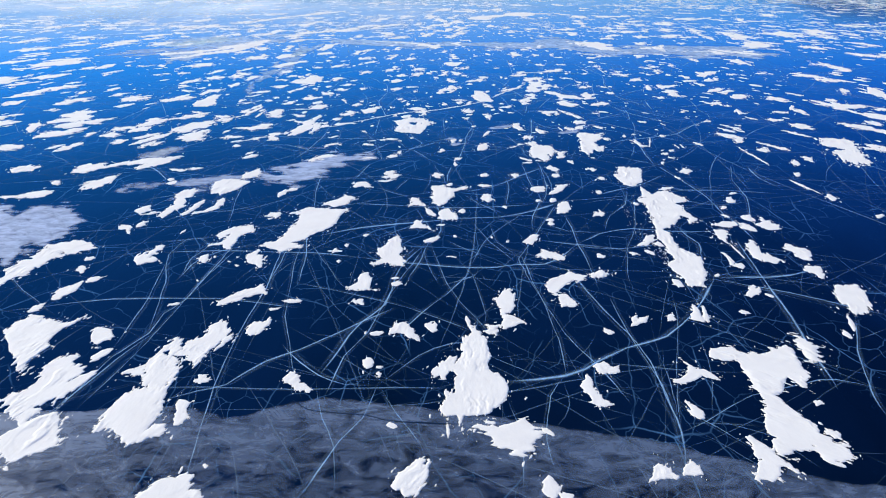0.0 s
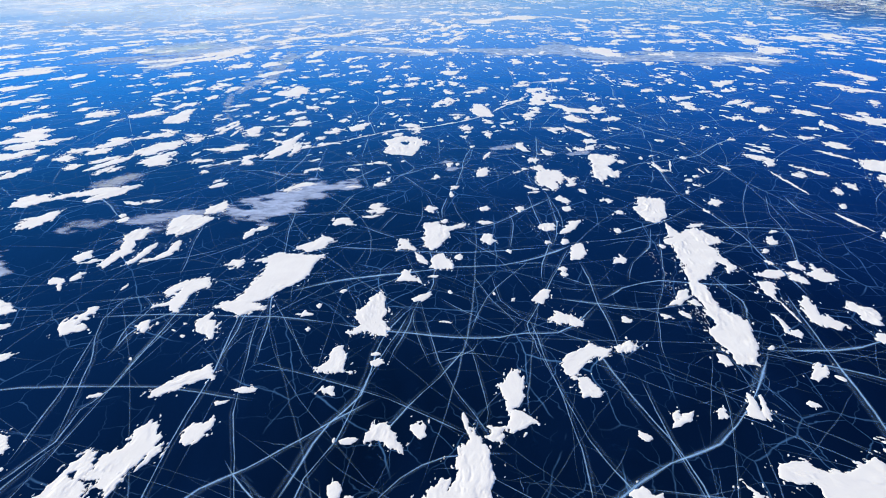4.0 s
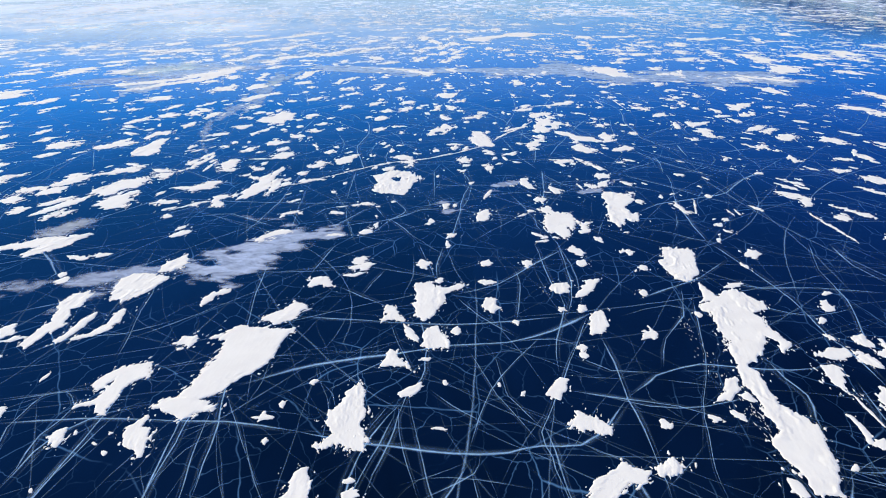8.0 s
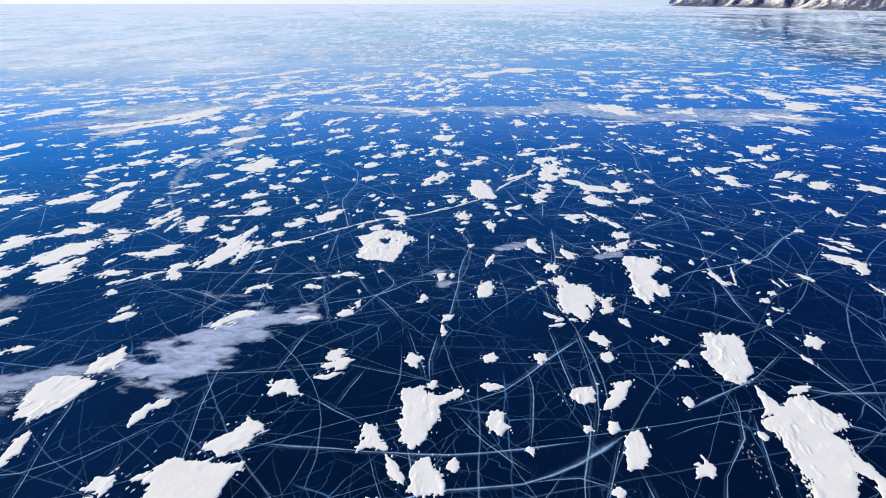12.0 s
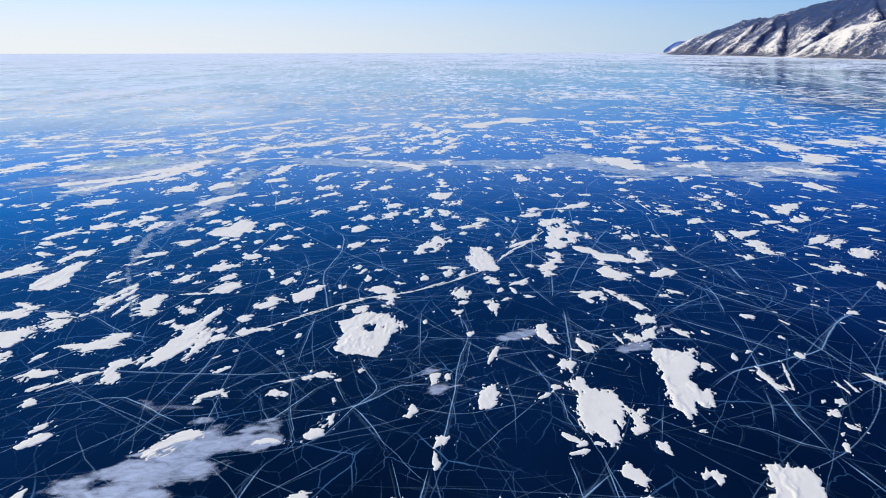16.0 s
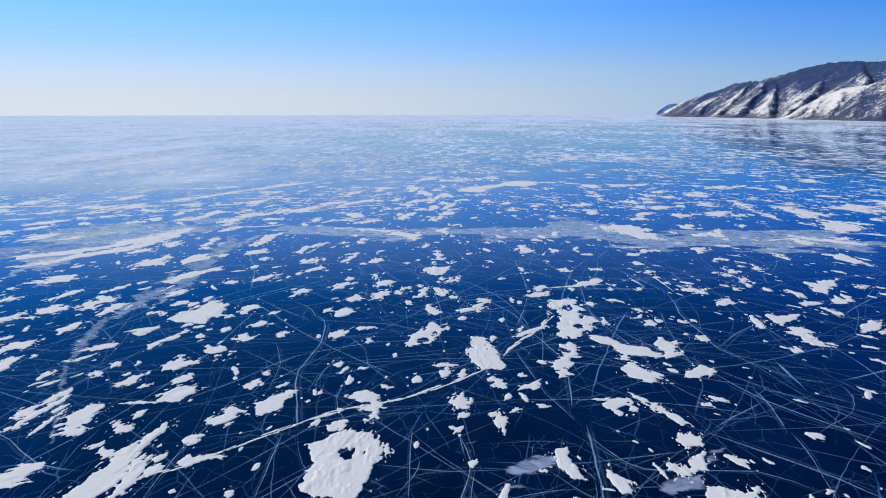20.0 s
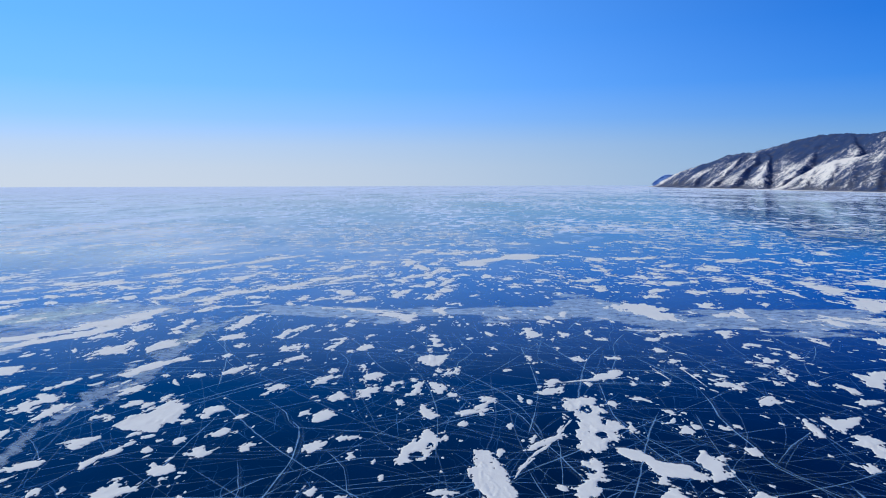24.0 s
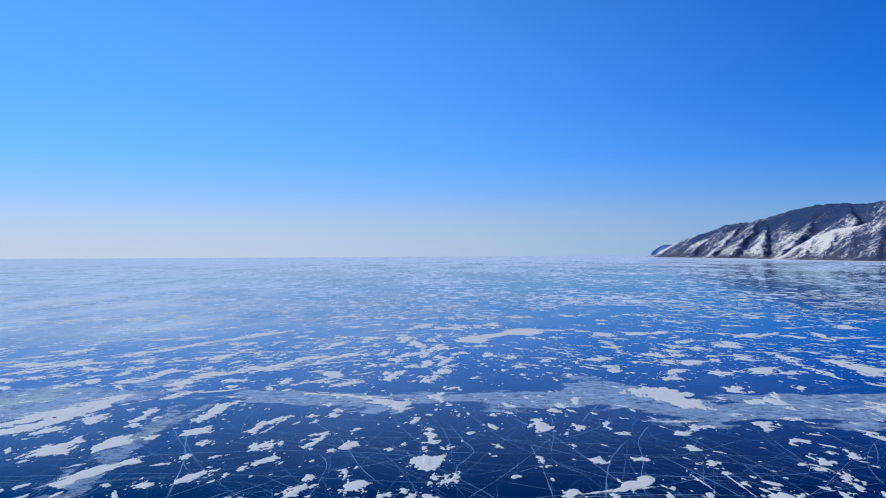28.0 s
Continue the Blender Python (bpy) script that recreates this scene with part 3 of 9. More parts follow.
def grey_sheet(edge):
    """Older cloudy ice that ends in a sharp edge against the clear ice."""
    ex, ey = [p[0] for p in edge], [p[1] for p in edge]
    x = np.arange(ex[0] - 120, ex[-1] + 120, 0.3)
    y0 = np.interp(x, ex, ey) + 0.35 * fbm(x / 2.5, x * 0, 5, 4)
    offs = np.array([0, 0.15, 0.4, 0.8, 1.5, 3, 6, 12, 25, 60, 120.0])
    X, O = np.meshgrid(x, offs)
    Y = y0[None, :] - O
    v, f, used = grid_cut(X, Y, X * 0 + 0.008, X > -1e9)
    k = (0.62 + 0.38 * np.clip(O / 0.3, 0, 1) - 0.22 * np.clip((O - 2.5) / 6, 0, 1) + 0.25 * np.clip((np.abs(X - 4) - 22) / 12, 0, 1)).ravel()
    ob = new("cloudy_ice", mesh_of("cloudy_ice", v.tolist(), f.tolist(), GREY, np.stack([k, k * 0 + 1], 1)))
    ob.visible_shadow = False
    tagged(ob, "grey cloudy ice sheet with a sharp edge", "ice sheet", kind="structure")


SEAM = Heap()
OPEN = make_plain("open_dark_crack", (0.001, 0.003, 0.008), (0.002, 0.005, 0.012), 0.5, 0.3)


def dark_crack(width, *points):
    v, f, uv = ribbon(spline(points, 0.5), width, 1.0, 61, 0.012, 0.05)
    ob = new("open_crack", mesh_of("open_crack", v.tolist(), f.tolist(), OPEN))
    ob.parent = ice
    tagged(ob, "narrow open black crack in the cloudy ice")


# ---- the larger drifts: label, then runs of ribs (x, y, half width, slant of the rib) ----
snow_drift("long narrow streak of white snow swept along the ice", [(-31.57, 54.96, 0.22, -64), (-32.14, 53.49, 0.34, -56), (-33.03, 53.05, 0.63, -53), (-34.23, 53.05, 2.02, -53), (-34.71, 52.2, 3.3, -55), (-34.95, 50.48, 3.94, -53), (-34.85, 48.85, 4.25, -53)], cell=0.065)
snow_drift("mid-sized lobed patch of wind-packed snow with torn edges", [(-29.02, 47.17, 1.61, -51), (-29.56, 46.22, 1.8, -50), (-29.58, 44.3, 1.73, -43), (-29.88, 43.03, 1.43, -39), (-30.48, 42.01, 1.37, -38), (-30.67, 41.01, 1.6, -41)], [(-27.11, 46.1, 0.26, -56), (-27.4, 45.11, 0.56, -54), (-27.82, 44.43, 0.56, -48), (-28.17, 43.8, 0.58, -53), (-28.67, 42.96, 1.01, -53)], cell=0.065)
snow_drift("mid-sized lobed patch of wind-packed snow with torn edges", [(-26.89, 40.71, 0.45, -60), (-26.91, 39.69, 1.42, -50), (-26.77, 39.06, 1.85, -37), (-27.39, 38.13, 1.85, -43), (-28.26, 37.47, 1.71, -51), (-28.92, 36.94, 1.31, -52)], [(-28.44, 41.22, 0.18, -56), (-29.13, 40.87, 0.55, -33), (-29.53, 39.91, 1.11, -47)], cell=0.065)
snow_drift("large lobed drift of wind-packed snow with a ragged rim", [(-23.87, 38.23, 0.17, -28), (-23.35, 39.43, 0.64, -49), (-22.45, 40.32, 1.96, -56), (-21.74, 41.29, 2.76, -56), (-21.11, 42.54, 1.75, -57), (-21.43, 44.37, 0.87, -12), (-21.74, 45.53, 1.09, 11), (-21.88, 47.2, 1.35, -15), (-21.87, 48.78, 1.05, -21)], [(-20.45, 48.24, 1.72, -52), (-20.25, 49.66, 1.57, -51), (-19.75, 50.53, 1.69, -64), (-19.36, 51.42, 1.94, -63), (-18.89, 52.44, 1.79, -55), (-18.75, 52.93, 1.39, -58)], [(-24.68, 45.86, 0.1, -44), (-23.94, 46.25, 0.53, -56), (-23.01, 46.35, 0.76, -60)], [(-22.3, 51.16, 0.34, -62), (-22.21, 50.22, 0.87, -45), (-22.41, 49.17, 0.72, -33)], [(-19.16, 39.61, 0.3, -75), (-19.49, 39.04, 0.85, -59), (-20.09, 38.65, 0.41, -60), (-20.58, 38.51, 0.8, -75), (-21.04, 38.45, 0.9, -66), (-21.63, 38.81, 0.51, -60)], cell=0.065)
snow_drift("long narrow streak of white snow swept along the ice", [(-20.74, 57.66, 0.29, -63), (-19.98, 58.61, 0.72, -64), (-19.01, 59.74, 0.74, -65), (-17.92, 60.57, 0.75, -66), (-17.29, 60.66, 1.21, -64)], cell=0.065)
snow_drift("small star-shaped patch of packed snow on clear ice", [(-29.56, 50.67, 0.31, -56), (-29.22, 50.81, 0.93, -51), (-29.19, 51.8, 1.31, -57), (-28.49, 51.85, 1.05, -57), (-27.84, 51.86, 0.2, -60)], cell=0.065)
snow_drift("small ragged patch of white snow lying on clear ice", [(-18.69, 42.46, 0.48, -26), (-18.74, 41.73, 0.49, -38), (-18.31, 40.66, 0.46, -18), (-18.33, 39.71, 0.16, -9)], cell=0.065)
snow_drift("large lobed drift of wind-packed snow with a ragged rim", [(2.36, 53.84, 0.15, -38), (2.67, 52.38, 0.74, -20), (2.43, 51.06, 1.08, -8), (2.59, 49.68, 1.12, -5), (2.31, 48.39, 1.21, -8), (2.17, 47.22, 1.5, -6), (2.97, 46.02, 1.81, -8), (2.88, 45.13, 2.0, -2), (2.33, 43.35, 2.06, -3), (1.74, 41.92, 1.66, -4), (1.37, 41.26, 1.15, 1)], [(0.89, 47.86, 1.01, -85), (0.46, 47.92, 0.93, -84), (-0.07, 47.0, 1.13, -84), (-0.71, 46.78, 0.57, -78), (-1.09, 46.81, 0.15, -80)], [(1.45, 41.45, 0.27, 1), (1.33, 40.07, 0.09, 1), (1.34, 39.21, 0.05, 1)], cell=0.065)
snow_drift("mid-sized lobed patch of wind-packed snow with torn edges", [(2.1, 39.88, 0.09, -92), (2.86, 39.9, 0.39, -73), (3.4, 39.42, 0.99, -90), (3.88, 38.79, 1.05, -89), (4.63, 39.05, 1.51, -91), (5.45, 38.99, 1.96, -95), (5.83, 38.5, 1.12, -102), (6.52, 39.36, 0.14, -97)], cell=0.065)
snow_drift("mid-sized lobed patch of wind-packed snow with torn edges", [(-0.86, 36.42, 0.18, -77), (-1.22, 35.87, 0.51, -45), (-1.65, 35.02, 0.74, -38), (-2.09, 34.43, 1.02, -51), (-2.46, 33.74, 0.76, -46)], cell=0.065)
snow_drift("mid-sized lobed patch of wind-packed snow with torn edges", [(5.96, 61.36, 0.35, 43), (5.59, 59.42, 0.78, 2), (5.6, 57.7, 0.75, 10), (5.5, 56.41, 0.42, 23)], [(5.78, 56.11, 0.43, -19), (5.97, 54.55, 1.02, 15), (5.44, 53.92, 0.27, 22)], [(4.64, 54.04, 0.29, -123), (4.18, 53.47, 0.65, -67), (3.64, 53.0, 0.32, -84)], cell=0.065)
snow_drift("mid-sized lobed patch of wind-packed snow with torn edges", [(13.9, 64.07, 0.57, -100), (12.44, 64.41, 0.95, -91), (11.06, 62.89, 1.05, -78), (10.26, 61.55, 0.96, -64), (10.35, 60.68, 0.75, -48)], [(11.19, 60.59, 0.42, 2), (11.39, 59.04, 0.6, -20), (11.51, 57.97, 0.71, 2)], cell=0.065)
snow_drift("small ragged patch of white snow lying on clear ice", [(-7.83, 64.25, 0.52, -74), (-8.18, 63.62, 0.93, -52), (-8.01, 62.21, 0.69, -24), (-8.12, 60.9, 1.4, -5)], cell=0.065)
snow_drift("large lobed drift of wind-packed snow with a ragged rim", [(21.75, 50.29, 0.43, -103), (22.53, 50.28, 1.09, -106), (23.65, 50.35, 0.88, -108), (23.7, 49.13, 1.0, -105), (24.32, 48.05, 2.48, -110), (24.92, 46.94, 3.73, -112), (26.04, 47.35, 4.17, -113), (27.59, 49.24, 2.7, -112), (27.99, 48.53, 2.57, -113), (27.82, 46.77, 1.62, -110), (27.84, 46.06, 0.96, -115)], [(29.87, 52.52, 0.79, -107), (30.12, 51.57, 1.16, -110), (30.19, 50.52, 1.4, -116), (30.73, 50.13, 1.32, -110)], [(24.16, 43.82, 0.51, 1), (24.03, 42.03, 1.17, 4), (24.11, 40.15, 1.77, 15), (24.12, 38.97, 1.77, 17), (25.5, 38.46, 0.91, 31), (26.03, 37.47, 1.07, 38), (26.32, 36.96, 0.54, 45)], [(23.11, 38.86, 0.89, -9), (22.62, 38.1, 0.57, 7), (22.41, 37.62, 0.18, 1)], cell=0.065)
snow_drift("mid-sized lobed patch of wind-packed snow with torn edges", [(20.67, 39.42, 0.18, 19), (20.92, 38.54, 0.48, 36), (21.21, 37.41, 0.69, 16), (21.49, 36.93, 0.6, -4), (22.16, 36.39, 0.23, 1), (22.43, 35.91, 0.1, 1)], [(21.28, 36.98, 0.46, -33), (20.63, 35.85, 0.61, -10), (20.03, 35.12, 0.56, -11)], cell=0.065)
snow_drift("small ragged patch of white snow lying on clear ice", [(17.58, 46.05, 0.11, -85), (18.37, 46.11, 0.43, -94), (19.2, 46.72, 0.82, -115), (20.19, 47.18, 0.52, -120), (21.15, 46.39, 0.15, -86)], [(19.11, 49.0, 0.08, -76), (19.53, 47.96, 0.18, -39), (19.4, 46.9, 0.49, 24)], cell=0.065)
snow_drift("small ragged patch of white snow lying on clear ice", [(17.69, 43.31, 0.13, -47), (17.97, 42.58, 0.27, 29), (18.12, 41.86, 0.51, 26), (18.26, 41.28, 0.17, 22)], cell=0.065)
snow_drift("small ragged patch of white snow lying on clear ice", [(13.91, 36.44, 0.18, 9), (13.82, 35.82, 0.64, 10), (13.79, 35.11, 1.03, 14)], cell=0.065)
snow_drift("small ragged patch of white snow lying on clear ice", [(15.29, 35.71, 0.24, -96), (15.97, 36.12, 0.65, -101), (16.43, 35.78, 0.2, -99)], cell=0.065)
snow_drift("mid-sized lobed patch of wind-packed snow with torn edges", [(37.62, 61.47, 1.23, -109), (38.07, 60.96, 2.47, -112), (38.8, 60.36, 3.33, -118), (39.1, 59.33, 2.54, -120), (39.18, 58.1, 0.77, -124)], cell=0.065)
snow_drift("small ragged patch of white snow lying on clear ice", [(23.03, 58.29, 0.21, -81), (22.75, 56.88, 0.41, 23), (22.56, 55.58, 0.64, -31)], [(23.87, 58.31, 0.13, 2), (23.49, 56.49, 0.3, -56), (23.21, 55.4, 0.36, -69)], cell=0.065)
snow_drift("large lobed drift of wind-packed snow with a ragged rim", [(-18.57, 72.53, 0.63, -27), (-17.52, 73.61, 1.43, -32), (-16.91, 75.1, 1.92, -43), (-16.17, 77.12, 2.24, -42), (-15.75, 79.15, 2.83, -40), (-15.18, 81.59, 3.18, -50), (-14.41, 82.29, 1.88, -42), (-13.16, 83.47, 0.61, 11)], [(-19.19, 81.29, 0.17, -57), (-17.85, 81.86, 0.73, -55), (-16.88, 83.26, 0.85, -67)], [(-20.61, 71.2, 0.17, -55), (-19.94, 71.53, 0.61, -60), (-18.98, 71.57, 1.39, -64), (-18.18, 71.23, 1.49, -67), (-17.55, 71.83, 1.1, -66), (-16.7, 71.58, 0.57, -68), (-15.95, 71.12, 0.15, -65)], cell=0.065)
snow_drift("long narrow streak of white snow swept along the ice", [(-15.91, 85.15, 0.24, -64), (-14.69, 85.19, 1.21, -65), (-13.51, 86.34, 1.3, -61), (-12.76, 88.28, 1.0, -51)], cell=0.085)
snow_drift("mid-sized lobed patch of wind-packed snow with torn edges", [(-22.63, 76.99, 0.68, -72), (-23.17, 76.35, 1.05, -53), (-23.88, 75.72, 1.22, -57), (-24.15, 74.29, 0.96, -54), (-24.09, 72.94, 0.79, -45), (-24.21, 72.01, 1.03, -44), (-23.84, 70.31, 0.59, -27)], [(-24.62, 76.53, 0.25, -57), (-25.14, 75.56, 0.49, -42), (-25.33, 74.26, 0.63, -38), (-26.03, 73.67, 0.36, -32)], [(-26.04, 71.15, 0.14, -48), (-25.24, 71.77, 0.3, -46), (-24.47, 72.37, 0.46, -53)], cell=0.085)
snow_drift("mid-sized lobed patch of wind-packed snow with torn edges", [(-20.22, 70.19, 0.13, -52), (-20.58, 69.29, 0.46, -44), (-20.2, 68.7, 0.9, 5), (-20.0, 67.17, 0.9, -5), (-19.32, 66.49, 0.38, 1), (-19.0, 65.73, 0.13, 1)], cell=0.065)
snow_drift("small ragged patch of white snow lying on clear ice", [(-25.24, 68.38, 0.38, -55), (-25.35, 67.78, 0.66, -45), (-25.43, 66.86, 0.65, -43)], cell=0.065)
snow_drift("long narrow streak of white snow swept along the ice", [(-33.84, 90.4, 0.47, -74), (-34.4, 89.08, 1.64, -55), (-35.11, 87.53, 1.09, -44), (-34.54, 86.25, 0.77, -21), (-33.71, 83.78, 1.04, -30), (-34.37, 81.94, 0.67, -21), (-34.61, 79.74, 0.48, -35)], cell=0.085)
snow_drift("mid-sized lobed patch of wind-packed snow with torn edges", [(-27.67, 94.08, 0.29, -81), (-28.95, 93.32, 1.96, -61), (-30.28, 92.33, 3.01, -63), (-31.25, 90.64, 2.57, -61), (-31.68, 89.61, 0.71, -62)], cell=0.085)
snow_drift("small ragged patch of white snow lying on clear ice", [(-27.57, 98.91, 1.63, -76), (-28.4, 96.94, 1.26, -63), (-29.25, 95.78, 0.34, -60)], cell=0.085)
snow_drift("long narrow streak of white snow swept along the ice", [(-28.87, 86.64, 0.37, -67), (-29.02, 85.22, 0.96, -59), (-29.02, 83.48, 0.47, -52), (-29.94, 81.96, 0.33, -65), (-31.28, 81.19, 0.27, -64)], cell=0.085)
snow_drift("long narrow streak of white snow swept along the ice", [(-31.28, 85.91, 0.5, -65), (-31.7, 83.81, 0.65, -54), (-32.0, 81.88, 0.46, -49), (-32.29, 80.68, 0.19, -50)], cell=0.085)
snow_drift("large lobed drift of wind-packed snow with a ragged rim", [(-5.81, 74.56, 0.33, 1), (-5.87, 73.7, 0.66, 8), (-5.82, 72.87, 0.66, 1), (-5.82, 71.7, 0.99, 1), (-6.02, 70.6, 1.31, 5), (-6.13, 69.49, 1.15, 1), (-5.86, 68.52, 1.07, 1), (-5.47, 67.74, 0.97, -1), (-5.11, 67.17, 0.79, -4), (-4.88, 66.51, 0.51, 1)], [(-6.31, 68.1, 0.39, -34), (-6.86, 67.02, 0.45, -32), (-7.51, 66.71, 0.16, -46)], cell=0.065)
snow_drift("mid-sized lobed patch of wind-packed snow with torn edges", [(-1.37, 93.43, 0.63, 1), (-0.55, 91.63, 1.56, 8), (-0.64, 89.52, 1.53, 1), (-0.85, 87.34, 1.06, 1), (-1.01, 85.96, 0.73, 1), (-1.04, 85.07, 0.26, 1)], [(0.57, 91.33, 0.54, -74), (1.7, 92.07, 0.36, -67), (2.56, 93.09, 0.14, -79)], cell=0.085)
snow_drift("mid-sized lobed patch of wind-packed snow with torn edges", [(-0.24, 83.79, 0.55, 24), (-0.08, 82.4, 0.88, 11), (-0.05, 80.76, 1.1, 11), (0.44, 79.91, 0.37, 16)], cell=0.085)
snow_drift("small ragged patch of white snow lying on clear ice", [(-4.34, 87.99, 0.27, 1), (-3.99, 86.14, 0.73, 1), (-3.79, 85.19, 0.97, -9)], cell=0.085)
snow_drift("small ragged patch of white snow lying on clear ice", [(-3.6, 79.94, 0.12, 1), (-3.46, 78.65, 0.4, 1), (-3.28, 77.24, 1.14, 1)], [(-2.21, 77.61, 0.35, -94), (-1.7, 76.46, 0.28, -48)], cell=0.085)
snow_drift("small ragged patch of white snow lying on clear ice", [(-0.88, 74.51, 0.28, -83), (-1.52, 73.73, 0.55, -64), (-2.34, 73.07, 0.18, -58)], cell=0.065)
snow_drift("small ragged patch of white snow lying on clear ice", [(10.2, 75.68, 0.29, -16), (9.67, 74.28, 0.6, -10), (9.19, 73.31, 0.46, -9), (9.4, 72.87, 0.11, 1)], cell=0.085)
snow_drift("small ragged patch of white snow lying on clear ice", [(10.61, 71.54, 0.16, -39), (10.66, 70.07, 1.04, 41), (11.2, 69.42, 0.98, 43), (12.44, 68.78, 0.31, 39)], cell=0.065)
snow_drift("small ragged patch of white snow lying on clear ice", [(11.35, 92.04, 0.27, -79), (12.18, 92.34, 1.34, -92), (13.39, 92.49, 1.21, -90)], cell=0.085)
snow_drift("mid-sized lobed patch of wind-packed snow with torn edges", [(27.24, 103.25, 1.2, 1), (26.91, 101.37, 1.97, 6), (26.2, 98.32, 1.93, 1), (26.05, 96.06, 1.64, 1), (25.25, 94.4, 0.69, -17)], cell=0.085)
snow_drift("large lobed drift of wind-packed snow with a ragged rim", [(26.92, 93.73, 0.23, -63), (26.82, 91.59, 0.6, -32), (26.58, 89.8, 1.05, 25)], [(29.33, 92.09, 0.49, 16), (29.13, 89.91, 2.24, -2), (28.43, 88.31, 3.09, 3), (27.54, 86.84, 2.04, 12), (27.8, 84.36, 2.26, 4), (26.8, 81.93, 1.51, -8), (25.92, 79.76, 1.25, -21), (24.99, 77.81, 0.54, -13), (24.87, 77.2, 0.52, 15), (25.13, 76.03, 0.96, 13), (24.99, 74.31, 0.84, 6), (25.1, 72.73, 0.7, 1), (25.39, 71.13, 1.12, 10), (25.85, 69.45, 1.48, 7), (25.07, 67.86, 1.88, 15), (25.1, 66.08, 1.62, 6), (25.08, 64.83, 1.36, 1), (24.89, 63.89, 1.14, 7), (24.33, 62.58, 0.78, 1)], [(29.16, 84.08, 1.34, -127), (29.95, 82.99, 0.9, -120), (29.94, 80.57, 0.63, -130)], cell=0.085)
snow_drift("small ragged patch of white snow lying on clear ice", [(23.37, 75.88, 0.37, 13), (23.08, 74.4, 0.55, -20), (21.69, 72.75, 0.46, 10)], [(23.57, 73.64, 0.48, 24), (23.92, 72.57, 0.21, 1)], cell=0.085)
snow_drift("small ragged patch of white snow lying on clear ice", [(22.92, 64.05, 0.25, -11), (22.93, 63.09, 0.43, 18), (23.14, 62.42, 0.2, 15)], cell=0.065)
snow_drift("small ragged patch of white snow lying on clear ice", [(14.5, 64.82, 0.14, -75), (14.98, 64.78, 0.64, -101), (15.82, 65.32, 0.91, -101), (16.45, 65.15, 0.06, -71)], cell=0.065)
snow_drift("small ragged patch of white snow lying on clear ice", [(31.82, 79.53, 0.34, -108), (32.98, 79.74, 0.85, -112), (34.22, 79.9, 1.03, -115), (34.78, 79.67, 0.25, -113)], cell=0.085)
snow_drift("small ragged patch of white snow lying on clear ice", [(36.2, 82.18, 0.35, -100), (37.26, 82.12, 1.32, -109), (37.47, 81.12, 0.27, -114)], cell=0.085)
snow_drift("small ragged patch of white snow lying on clear ice", [(31.23, 77.39, 0.69, -111), (31.86, 76.58, 1.62, -115), (32.19, 75.96, 1.37, -116)], [(31.46, 74.53, 0.2, -106), (31.6, 73.64, 0.12, -40)], cell=0.085)
snow_drift("long narrow streak of white snow swept along the ice", [(30.12, 71.02, 0.1, 1), (30.27, 69.68, 0.16, 1), (30.01, 67.78, 0.15, 1)], cell=0.065)
snow_drift("small ragged patch of white snow lying on clear ice", [(14.99, 87.09, 0.66, 27), (14.78, 84.57, 0.89, 1), (14.1, 82.88, 0.41, -13)], cell=0.085)
snow_drift("large lobed drift of wind-packed snow with a ragged rim", [(-24.92, 136.88, 0.47, -69), (-25.3, 134.41, 0.85, -51), (-25.82, 131.85, 1.07, -47), (-25.74, 130.56, 1.76, -34), (-25.86, 128.65, 1.41, -9), (-26.2, 126.44, 1.71, -36), (-26.56, 124.15, 1.49, -25), (-27.16, 122.01, 0.85, -21), (-27.83, 120.67, 0.47, -29)], [(-23.77, 129.74, 0.99, -63), (-24.08, 127.46, 1.12, -38), (-23.99, 124.15, 0.47, 0), (-24.12, 122.3, 0.19, 0)], [(-22.56, 130.32, 0.31, -72), (-23.8, 129.22, 0.71, -67)], [(-30.61, 132.09, 0.27, -62), (-28.72, 131.24, 0.68, -64), (-27.23, 130.34, 0.8, -69)], cell=0.12)
snow_drift("large ragged drift of packed snow with a bare hole", [(-5.9, 135.54, 1.59, 0), (-7.03, 132.83, 3.53, 4), (-6.46, 130.82, 3.43, -4), (-6.68, 128.83, 2.4, 0), (-6.9, 126.74, 2.56, 0), (-7.02, 124.76, 2.85, 0), (-6.01, 122.94, 1.68, -2)], cell=0.12, holes=[(-6.65, 130.74, 0.54, 0.75, 0)])
snow_drift("mid-sized lobed patch of wind-packed snow with torn edges", [(6.82, 163.5, 0.89, -20), (6.95, 159.11, 1.59, 10), (7.3, 154.41, 2.24, -10), (7.78, 151.06, 1.13, 0)], cell=0.12)
snow_drift("mid-sized lobed patch of wind-packed snow with torn edges", [(21.95, 163.35, 1.58, -94), (23.53, 161.56, 2.3, -98), (24.73, 158.71, 1.82, -100), (26.28, 158.11, 1.93, -102), (27.76, 157.51, 1.79, -103), (28.75, 155.99, 0.94, -106)], [(25.45, 157.5, 0.63, -69), (23.07, 153.21, 1.92, -96), (24.46, 151.38, 2.91, -101), (25.9, 149.25, 2.29, -103), (27.02, 147.94, 0.58, -103)], cell=0.14)
snow_drift("small ragged patch of white snow lying on clear ice", [(29.17, 159.9, 1.89, -103), (30.74, 159.64, 4.01, -104), (32.0, 157.83, 1.45, -103)], cell=0.14)
